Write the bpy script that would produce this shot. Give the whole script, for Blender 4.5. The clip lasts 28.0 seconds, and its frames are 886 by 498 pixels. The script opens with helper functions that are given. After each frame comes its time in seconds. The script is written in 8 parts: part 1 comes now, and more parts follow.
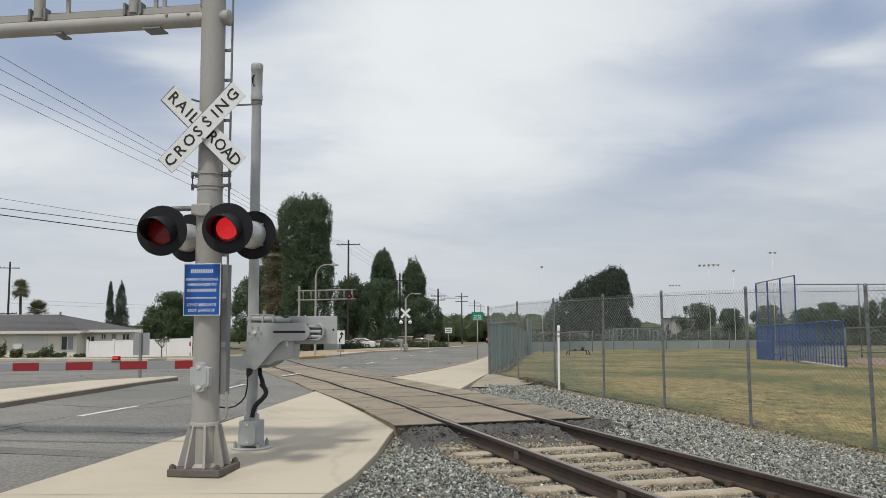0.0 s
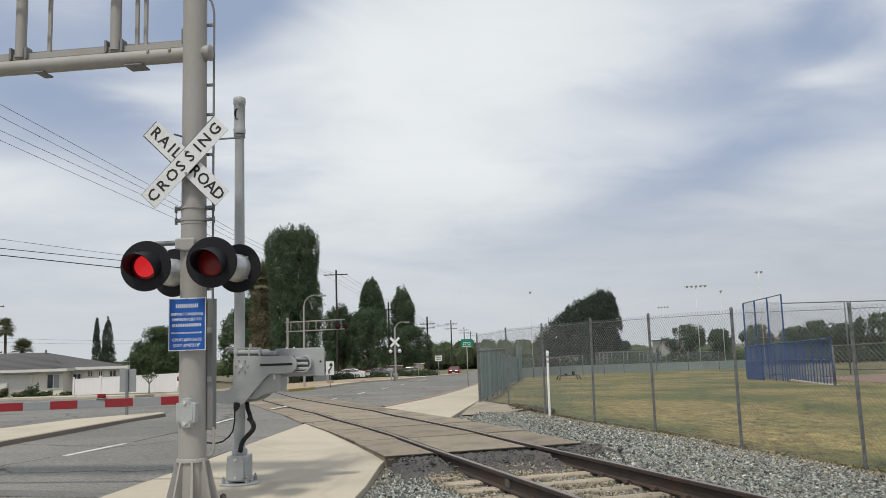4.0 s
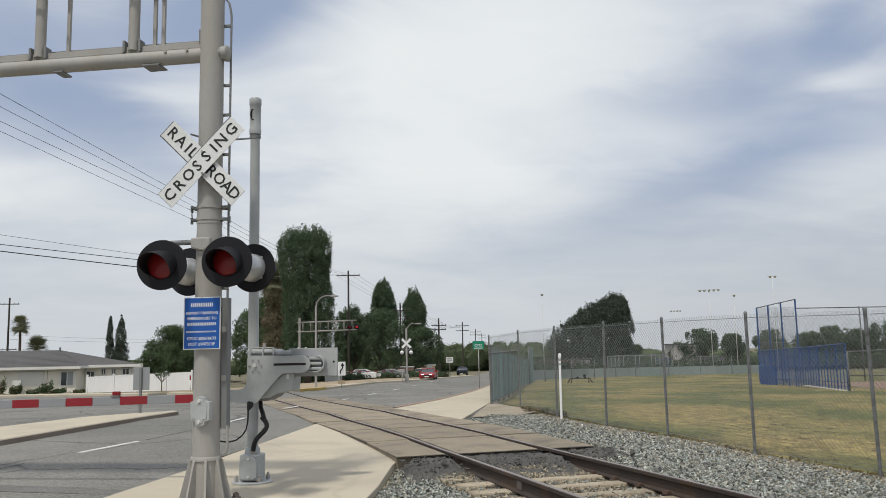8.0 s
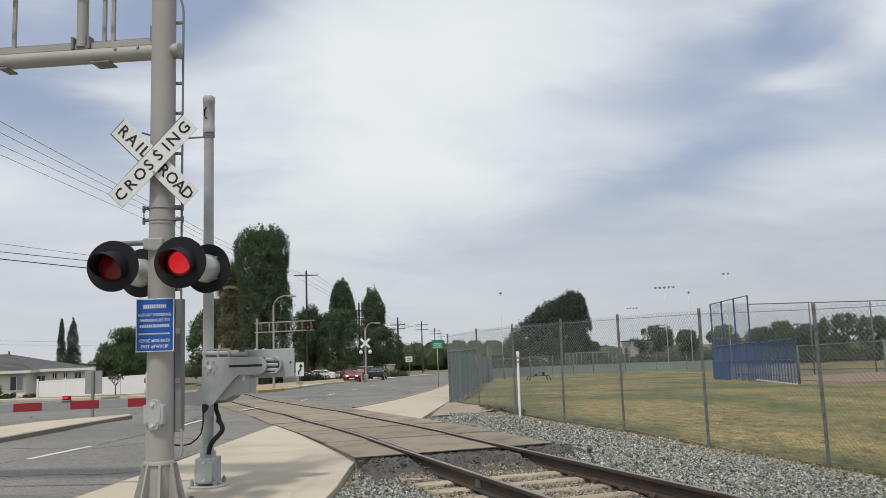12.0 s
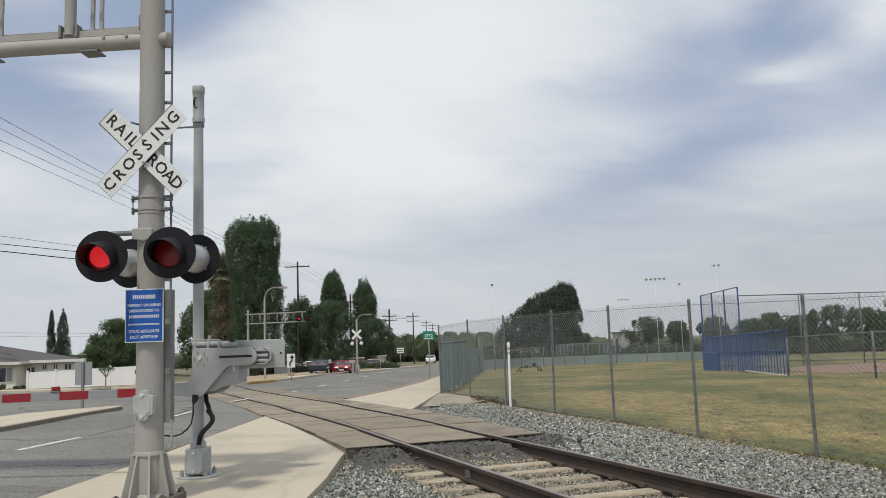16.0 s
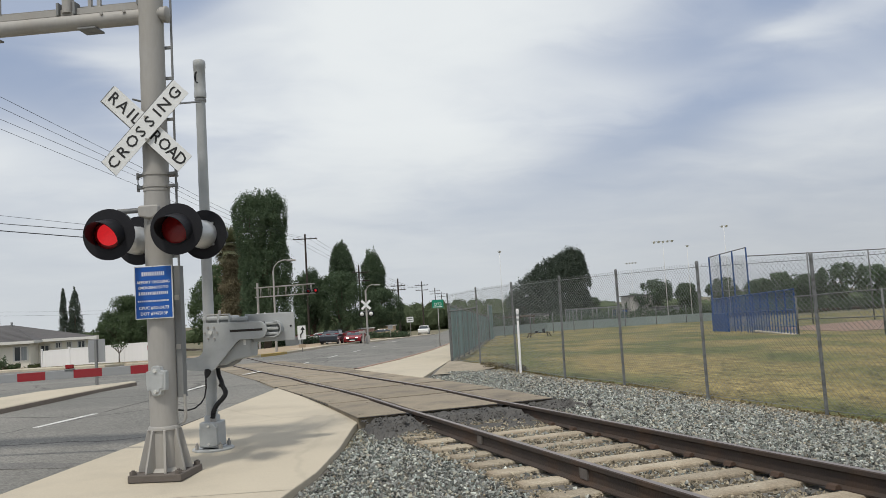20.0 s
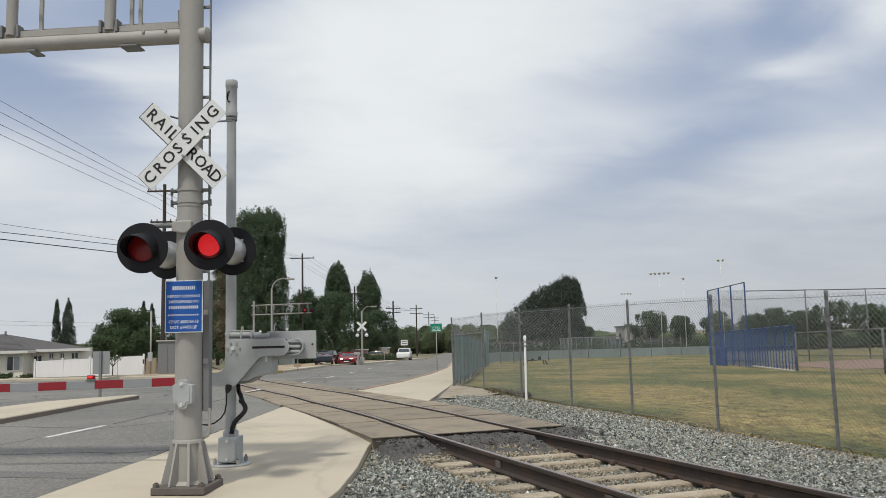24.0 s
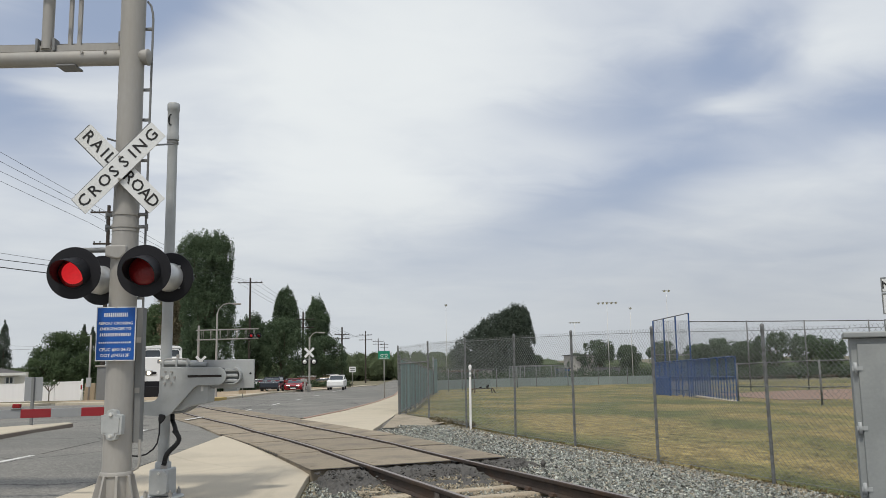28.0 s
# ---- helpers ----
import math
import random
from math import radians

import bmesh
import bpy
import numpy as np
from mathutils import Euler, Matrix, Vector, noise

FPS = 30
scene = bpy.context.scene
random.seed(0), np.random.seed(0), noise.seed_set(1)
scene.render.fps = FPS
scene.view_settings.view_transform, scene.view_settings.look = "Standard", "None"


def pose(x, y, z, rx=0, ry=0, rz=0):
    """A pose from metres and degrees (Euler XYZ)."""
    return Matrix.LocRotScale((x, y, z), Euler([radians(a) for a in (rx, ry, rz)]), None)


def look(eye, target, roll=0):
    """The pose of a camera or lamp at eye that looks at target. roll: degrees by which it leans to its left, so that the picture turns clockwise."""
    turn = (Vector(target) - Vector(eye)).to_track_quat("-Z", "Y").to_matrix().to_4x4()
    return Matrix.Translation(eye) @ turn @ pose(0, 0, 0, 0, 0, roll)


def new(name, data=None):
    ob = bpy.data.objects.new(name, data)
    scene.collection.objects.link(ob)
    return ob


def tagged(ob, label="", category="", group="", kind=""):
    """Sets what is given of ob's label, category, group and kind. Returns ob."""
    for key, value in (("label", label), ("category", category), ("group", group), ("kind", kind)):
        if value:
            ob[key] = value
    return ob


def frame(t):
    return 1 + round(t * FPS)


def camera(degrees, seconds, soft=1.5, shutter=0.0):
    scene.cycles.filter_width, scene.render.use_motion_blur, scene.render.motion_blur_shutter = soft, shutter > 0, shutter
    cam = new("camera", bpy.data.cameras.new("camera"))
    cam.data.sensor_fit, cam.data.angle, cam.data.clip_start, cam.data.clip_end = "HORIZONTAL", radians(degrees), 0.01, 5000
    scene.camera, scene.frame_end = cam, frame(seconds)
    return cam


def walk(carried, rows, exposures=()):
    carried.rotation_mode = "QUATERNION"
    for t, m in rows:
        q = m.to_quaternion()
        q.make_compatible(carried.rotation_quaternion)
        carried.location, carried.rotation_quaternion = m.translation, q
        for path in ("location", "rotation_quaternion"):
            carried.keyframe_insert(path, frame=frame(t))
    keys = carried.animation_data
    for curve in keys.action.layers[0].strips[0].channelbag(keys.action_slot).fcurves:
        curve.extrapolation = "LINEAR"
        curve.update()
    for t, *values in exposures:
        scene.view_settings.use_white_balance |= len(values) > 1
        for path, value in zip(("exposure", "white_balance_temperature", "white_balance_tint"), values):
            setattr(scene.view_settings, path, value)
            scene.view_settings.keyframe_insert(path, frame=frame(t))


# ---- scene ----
cam = camera(56.8, 28.0, 0.8)
PATH = [
    (0, (0.069, -0.182, 1.831), (0.225, 1.803, 2.013), -0.3),
    (0.5, (0.069, -0.203, 1.831), (0.214, 1.781, 2.033), -0.1),
    (1, (0.063, -0.213, 1.835), (0.173, 1.771, 2.068), -0.3),
    (1.5, (0.058, -0.229, 1.846), (0.166, 1.751, 2.104), -0.9),
    (2, (0.065, -0.221, 1.842), (0.212, 1.758, 2.095), -1.3),
    (2.5, (0.084, -0.209, 1.838), (0.264, 1.767, 2.087), -1.4),
    (4.5, (0.103, -0.19, 1.839), (0.286, 1.786, 2.087), -1.9),
    (5, (0.107, -0.178, 1.835), (0.279, 1.801, 2.072), -2.0),
    (5.5, (0.091, -0.189, 1.84), (0.228, 1.794, 2.064), -1.7),
    (6, (0.088, -0.208, 1.832), (0.228, 1.775, 2.051), -1.7),
    (6.5, (0.091, -0.199, 1.83), (0.248, 1.782, 2.055), -1.8),
    (7, (0.094, -0.205, 1.83), (0.252, 1.775, 2.068), -1.5),
    (7.5, (0.08, -0.214, 1.835), (0.23, 1.765, 2.078), -1.1),
    (8, (0.076, -0.213, 1.836), (0.233, 1.765, 2.089), -1.2),
    (8.5, (0.072, -0.211, 1.838), (0.235, 1.766, 2.092), -1.3),
    (9, (0.076, -0.208, 1.835), (0.246, 1.77, 2.078), -1.5),
    (9.5, (0.081, -0.204, 1.832), (0.262, 1.775, 2.06), -1.8),
    (10, (0.092, -0.202, 1.828), (0.29, 1.775, 2.055), -2.3),
    (10.5, (0.101, -0.195, 1.832), (0.306, 1.781, 2.063), -2.4),
    (11, (0.107, -0.199, 1.836), (0.316, 1.777, 2.062), -2.4),
    (11.5, (0.098, -0.198, 1.837), (0.308, 1.777, 2.074), -2.1),
    (12, (0.096, -0.202, 1.837), (0.353, 1.766, 2.085), -1.9),
    (12.5, (0.114, -0.208, 1.83), (0.413, 1.755, 2.067), -2.9),
    (14.5, (0.118, -0.208, 1.832), (0.42, 1.756, 2.056), -2.5),
    (15, (0.114, -0.206, 1.834), (0.407, 1.759, 2.062), -2.5),
    (15.5, (0.111, -0.206, 1.823), (0.388, 1.762, 2.044), -2.3),
    (16, (0.109, -0.196, 1.826), (0.386, 1.772, 2.053), -1.9),
    (16.5, (0.119, -0.21, 1.836), (0.408, 1.752, 2.091), -1.9),
    (17, (0.116, -0.205, 1.845), (0.409, 1.756, 2.1), -1.9),
    (17.5, (0.113, -0.205, 1.844), (0.377, 1.766, 2.058), -2.0),
    (18, (0.107, -0.19, 1.831), (0.35, 1.788, 1.997), -2.6),
    (18.5, (0.115, -0.179, 1.829), (0.364, 1.8, 1.97), -3.1),
    (19, (0.114, -0.196, 1.825), (0.373, 1.781, 1.972), -3.3),
    (19.5, (0.111, -0.191, 1.829), (0.375, 1.786, 1.976), -3.4),
    (20, (0.118, -0.194, 1.833), (0.375, 1.784, 1.984), -3.4),
    (20.5, (0.108, -0.197, 1.838), (0.348, 1.781, 2.012), -3.0),
    (21, (0.095, -0.207, 1.838), (0.311, 1.772, 2.035), -2.3),
    (21.5, (0.016, -0.241, 1.831), (0.235, 1.735, 2.041), -2.0),
    (23.5, (-0.266, -0.3, 1.836), (-0.011, 1.674, 2.032), -1.6),
    (24, (-0.273, -0.307, 1.839), (-0.001, 1.663, 2.048), -1.4),
    (24.5, (-0.285, -0.299, 1.829), (-0.01, 1.671, 2.035), -1.3),
    (25, (-0.308, -0.285, 1.826), (-0.051, 1.688, 2.028), -1.0),
    (25.5, (-0.307, -0.307, 1.828), (-0.052, 1.665, 2.041), -1.0),
    (26, (-0.279, -0.312, 1.831), (0.036, 1.65, 2.054), -1.3),
    (26.5, (-0.216, -0.303, 1.84), (0.155, 1.646, 2.088), -1.7),
    (27, (-0.185, -0.294, 1.848), (0.224, 1.646, 2.105), -1.2),
    (27.5, (-0.174, -0.283, 1.85), (0.228, 1.659, 2.102), -0.9),
    (28, (-0.159, -0.28, 1.88), (0.23, 1.663, 2.151), -0.9),
]
walk(cam, [(t, look(eye, target, roll)) for t, eye, target, roll in PATH])

# ---- light ----
SUN_EL, SUN_AZ = 62.0, -150.0     # degrees; azimuth from +y towards +x
world = bpy.data.worlds.new("sky")
scene.world = world
world.use_nodes = True
wn, wl = world.node_tree.nodes, world.node_tree.links
wn.clear()


def wnode(kind, **props):
    n = wn.new(kind)
    for k, v in props.items():
        n.inputs[k.replace("_", " ")].default_value = v
    return n


def wmath(op, a, b=None, c=None, clamp=False):
    n = wn.new("ShaderNodeMath")
    n.operation, n.use_clamp = op, clamp
    for i, v in enumerate((a, b, c)):
        if v is None:
            continue
        if isinstance(v, (int, float)):
            n.inputs[i].default_value = v
        else:
            wl.new(v, n.inputs[i])
    return n.outputs[0]


def wmix(fac, a, b):
    n = wn.new("ShaderNodeMix")
    n.data_type = "RGBA"
    for sock, v in ((n.inputs[0], fac), (n.inputs[6], a), (n.inputs[7], b)):
        if isinstance(v, (tuple, float, int)):
            sock.default_value = v
        else:
            wl.new(v, sock)
    return n.outputs[2]


sky = wn.new("ShaderNodeTexSky")
sky.sky_type, sky.sun_disc = "NISHITA", False
sky.sun_elevation, sky.sun_rotation = radians(SUN_EL), radians(SUN_AZ)
sky.air_density, sky.dust_density, sky.ozone_density = 1.0, 2.5, 1.5
tc = wn.new("ShaderNodeTexCoord")
sep = wn.new("ShaderNodeSeparateXYZ")
wl.new(tc.outputs["Generated"], sep.inputs[0])
height = wmath("MAXIMUM", sep.outputs[2], 0.0)
# a high cloud layer, flat overhead and foreshortened towards the horizon
den = wmath("ADD", height, 0.18)
px, py = wmath("DIVIDE", sep.outputs[0], den), wmath("DIVIDE", sep.outputs[1], den)
comb = wn.new("ShaderNodeCombineXYZ")
wl.new(px, comb.inputs[0]), wl.new(py, comb.inputs[1])


def cloud_noise(scale, detail, rough, shift, stretch, turn):
    m = wn.new("ShaderNodeMapping")
    m.inputs["Location"].default_value = shift
    m.inputs["Rotation"].default_value = (0, 0, radians(turn))
    m.inputs["Scale"].default_value = stretch
    wl.new(comb.outputs[0], m.inputs["Vector"])
    n = wnode("ShaderNodeTexNoise", Scale=scale, Detail=detail, Roughness=rough, Distortion=0.6)
    wl.new(m.outputs[0], n.inputs["Vector"])
    return n.outputs["Fac"]


banks = cloud_noise(0.95, 2.0, 0.45, (3.1, 0.6, 0.0), (0.8, 1.0, 1.0), 24)
wisps = cloud_noise(2.6, 3.5, 0.5, (0.4, 5.2, 0.0), (0.8, 1.0, 1.0), -35)
fine_wisps = cloud_noise(7.0, 4.0, 0.55, (1.7, 2.2, 0.0), (0.7, 1.0, 1.0), -20)
# bearing and height of the line of sight in degrees, roughened so that the cloud edges are ragged
bearing = wmath("MULTIPLY", wmath("ARCTAN2", sep.outputs[0], sep.outputs[1]), 57.3)
rise = wmath("MULTIPLY", wmath("ARCSINE", sep.outputs[2]), 57.3)
bearing = wmath("ADD", bearing, wmath("MULTIPLY", wmath("SUBTRACT", wisps, 0.5), 9.0))
rise = wmath("ADD", rise, wmath("ADD", wmath("MULTIPLY", wmath("SUBTRACT", banks, 0.5), 4.0), wmath("MULTIPLY", wmath("SUBTRACT", fine_wisps, 0.5), 1.7)))


def cloud(b, r, wide, tall, tilt, amount):
    """A soft bank of cloud (or a gap, below zero) at a bearing and a height."""
    c, s_ = math.cos(radians(tilt)), math.sin(radians(tilt))
    x, y = wmath("SUBTRACT", bearing, b), wmath("SUBTRACT", rise, r)
    u = wmath("ADD", wmath("MULTIPLY", x, c / wide), wmath("MULTIPLY", y, s_ / wide))
    v = wmath("SUBTRACT", wmath("MULTIPLY", y, c / tall), wmath("MULTIPLY", x, s_ / tall))
    d = wmath("ADD", wmath("MULTIPLY", u, u), wmath("MULTIPLY", v, v))
    return wmath("MULTIPLY", wmath("POWER", 2.718, wmath("MULTIPLY", d, -1.0)), amount)


cover = wmath("ADD", 0.54, wmath("ADD", wmath("MULTIPLY", wmath("SUBTRACT", banks, 0.5), 0.55), wmath("MULTIPLY", wmath("SUBTRACT", wisps, 0.5), 0.5)))
cover = wmath("ADD", cover, wmath("MULTIPLY", wmath("SUBTRACT", fine_wisps, 0.5), 0.16))
for bank in ((5, 16, 13, 8, 0, 0.42), (12, 27, 12, 6, 10, 0.3),
             (-9.5, 24, 8.5, 3.4, 24, -0.85), (-24, 18.5, 6, 5, 10, -0.42), (-17, 14.5, 5, 2.2, -20, -0.30), (-15, 18.2, 5, 1.6, 0, 0.22), (-24, 11, 6, 2.5, 0, 0.3),
             (20, 16.8, 5.5, 1.6, -4, -0.22), (25.0, 12.0, 11, 2.4, 23, -0.38), (25.5, 18.2, 4.0, 3.0, 20, -0.34),
             (32, 19.6, 3.6, 2.0, 15, -0.62), (31.5, 17.2, 3.2, 1.0, 0, 0.3), (39, 20.5, 5, 2.2, 0, 0.12), (41, 15.5, 6, 2.0, 10, -0.40), (34, 10.4, 10, 2.0, 8, 0.12)):
    cover = wmath("ADD", cover, cloud(*bank))
mask = wn.new("ShaderNodeMapRange")
mask.interpolation_type = "SMOOTHSTEP"
for k, v in (("From Min", -0.10), ("From Max", 1.0), ("To Min", 0.06), ("To Max", 1.0)):
    mask.inputs[k].default_value = v
wl.new(cover, mask.inputs["Value"])
lit = wmix(mask.outputs[0], (0.60, 0.63, 0.70, 1), (0.80, 0.835, 0.85, 1))
blue = wmix(0.75, wmix(1.0, (0, 0, 0, 1), sky.outputs[0]), (4.5, 5.6, 7.8, 1))
blue_scaled = wn.new("ShaderNodeVectorMath")
blue_scaled.operation = "SCALE"
wl.new(blue, blue_scaled.inputs[0])
blue_scaled.inputs["Scale"].default_value = 0.078
sky_col = wmix(mask.outputs[0], blue_scaled.outputs[0], lit)
haze = wn.new("ShaderNodeMapRange")
for k, v in (("From Min", 0.0), ("From Max", 0.22), ("To Min", 0.95), ("To Max", 0.0)):
    haze.inputs[k].default_value = v
wl.new(height, haze.inputs["Value"])
# thicker and greyer haze towards the right of the street
east = wn.new("ShaderNodeMapRange")
east.interpolation_type = "SMOOTHSTEP"
east.inputs["From Min"].default_value, east.inputs["From Max"].default_value = 4.0, 34.0
wl.new(bearing, east.inputs["Value"])
sky_col = wmix(haze.outputs[0], sky_col, wmix(east.outputs[0], (0.60, 0.636, 0.662, 1), (0.48, 0.51, 0.54, 1)))
bg = wnode("ShaderNodeBackground", Strength=1.0)
wl.new(sky_col, bg.inputs["Color"])
out = wn.new("ShaderNodeOutputWorld")
wl.new(bg.outputs[0], out.inputs["Surface"])

sun = new("sun", bpy.data.lights.new("sun", "SUN"))
sun.data.energy, sun.data.angle, sun.data.color = 2.3, radians(4.5), (1.0, 0.95, 0.86)
az, el = radians(SUN_AZ), radians(SUN_EL)
sun.matrix_world = look((30 * math.sin(az) * math.cos(el), 30 * math.cos(az) * math.cos(el), 30 * math.sin(el)), (0, 0, 0))


# ---- materials ----
def mat(name, col, rough=0.7, metal=0.0, var=0.15, scale=3.0, fine=40.0, bump=0.15, dirt=None, dirt_amt=0.0, per_object=0.0,
        tints=(), emit=None, emit_strength=0.0, stretch=(1, 1, 1), spec=0.4, island=0.0, thin=0.0,
        dirt_range=(0.48, 0.68), dirt_scale=0.0, speck=0.0, crack=0.0, crack_scale=0.6):
    m = bpy.data.materials.new(name)
    m.use_nodes = True
    n, l = m.node_tree.nodes, m.node_tree.links
    b = n["Principled BSDF"]
    b.inputs["Roughness"].default_value, b.inputs["Metallic"].default_value = rough, metal
    b.inputs["Specular IOR Level"].default_value = spec
    co = n.new("ShaderNodeTexCoord")
    mp = n.new("ShaderNodeMapping")
    mp.inputs["Scale"].default_value = stretch
    l.new(co.outputs["Object"], mp.inputs["Vector"])

    def noise_tex(s, d):
        t = n.new("ShaderNodeTexNoise")
        t.inputs["Scale"].default_value, t.inputs["Detail"].default_value = s, d
        l.new(mp.outputs[0], t.inputs["Vector"])
        return t.outputs["Fac"]

    def math_node(op, a, v):
        t = n.new("ShaderNodeMath")
        t.operation = op
        l.new(a, t.inputs[0])
        if isinstance(v, (int, float)):
            t.inputs[1].default_value = v
        else:
            l.new(v, t.inputs[1])
        return t.outputs[0]

    big, small = noise_tex(scale, 4), noise_tex(fine, 3)
    v = math_node("ADD", math_node("MULTIPLY", big, 0.6), math_node("MULTIPLY", small, 0.4))
    v = math_node("MULTIPLY", math_node("SUBTRACT", v, 0.5), 2.4 * var)
    if per_object:
        oi = n.new("ShaderNodeObjectInfo")
        v = math_node("ADD", v, math_node("MULTIPLY", math_node("SUBTRACT", oi.outputs["Random"], 0.5), per_object))
    if island:
        ge = n.new("ShaderNodeNewGeometry")
        v = math_node("ADD", v, math_node("MULTIPLY", math_node("SUBTRACT", ge.outputs["Random Per Island"], 0.5), island))
    if speck:                                 # single light and dark grains
        vo = n.new("ShaderNodeTexVoronoi")
        vo.inputs["Scale"].default_value = fine * 1.6
        l.new(co.outputs["Object"], vo.inputs["Vector"])
        sx = n.new("ShaderNodeSeparateXYZ")
        l.new(vo.outputs["Color"], sx.inputs[0])
        v = math_node("ADD", v, math_node("MULTIPLY", math_node("SUBTRACT", sx.outputs[0], 0.5), speck))
    if crack:                                 # thin dark cracks
        vo = n.new("ShaderNodeTexVoronoi")
        vo.feature = "DISTANCE_TO_EDGE"
        vo.inputs["Scale"].default_value = crack_scale
        wob = n.new("ShaderNodeVectorMath")
        wob.operation = "ADD"
        nt = n.new("ShaderNodeTexNoise")
        nt.inputs["Scale"].default_value, nt.inputs["Detail"].default_value = crack_scale * 3, 5
        l.new(co.outputs["Object"], nt.inputs["Vector"])
        l.new(co.outputs["Object"], wob.inputs[0]), l.new(nt.outputs["Color"], wob.inputs[1])
        l.new(wob.outputs[0], vo.inputs["Vector"])
        cr = n.new("ShaderNodeMapRange")
        for k, val in (("From Min", 0.004), ("From Max", 0.014), ("To Min", -crack), ("To Max", 0.0)):
            cr.inputs[k].default_value = val
        l.new(vo.outputs["Distance"], cr.inputs["Value"])
        v = math_node("ADD", v, cr.outputs[0])
    v = math_node("ADD", v, 1.0)
    sc = n.new("ShaderNodeVectorMath")
    sc.operation = "SCALE"
    sc.inputs[0].default_value = col
    l.new(v, sc.inputs["Scale"])
    colour = sc.outputs[0]
    if tints:                                 # each loose piece takes one of a few hues
        ge2 = n.new("ShaderNodeNewGeometry")
        ramp = n.new("ShaderNodeValToRGB")
        ramp.color_ramp.interpolation = "CONSTANT"
        el_ = ramp.color_ramp.elements
        while len(el_) < len(tints):
            el_.new(0.5)
        for q, (at_, tone) in enumerate(tints):
            el_[q].position, el_[q].color = at_, (*tone, 1)
        l.new(math_node("FRACT", math_node("MULTIPLY", ge2.outputs["Random Per Island"], 37.7), 0.0), ramp.inputs[0])
        mul = n.new("ShaderNodeMix")
        mul.data_type, mul.blend_type = "RGBA", "MULTIPLY"
        mul.inputs[0].default_value = 1.0
        l.new(colour, mul.inputs[6]), l.new(ramp.outputs[0], mul.inputs[7])
        colour = mul.outputs[2]
    if dirt:
        mx = n.new("ShaderNodeMix")
        mx.data_type = "RGBA"
        r = n.new("ShaderNodeMapRange")
        r.inputs["From Min"].default_value, r.inputs["From Max"].default_value, r.inputs["To Max"].default_value = *dirt_range, dirt_amt
        l.new(noise_tex(dirt_scale or scale * 0.45, 6), r.inputs["Value"])
        l.new(r.outputs[0], mx.inputs[0]), l.new(colour, mx.inputs[6])
        ds = n.new("ShaderNodeVectorMath")
        ds.operation = "SCALE"
        ds.inputs[0].default_value = dirt
        l.new(v, ds.inputs["Scale"])
        l.new(ds.outputs[0], mx.inputs[7])
        colour = mx.outputs[2]
    l.new(colour, b.inputs["Base Color"])
    if bump:
        bp = n.new("ShaderNodeBump")
        bp.inputs["Strength"].default_value, bp.inputs["Distance"].default_value = bump, 0.02
        l.new(small, bp.inputs["Height"])
        l.new(bp.outputs[0], b.inputs["Normal"])
    if thin:                                  # leaves let some light through
        tr, mixer = n.new("ShaderNodeBsdfTranslucent"), n.new("ShaderNodeMixShader")
        l.new(colour, tr.inputs["Color"])
        mixer.inputs[0].default_value = thin
        l.new(b.outputs[0], mixer.inputs[1]), l.new(tr.outputs[0], mixer.inputs[2])
        l.new(mixer.outputs[0], n["Material Output"].inputs["Surface"])
    if emit:
        b.inputs["Emission Color"].default_value, b.inputs["Emission Strength"].default_value = (*emit, 1), emit_strength
    return m


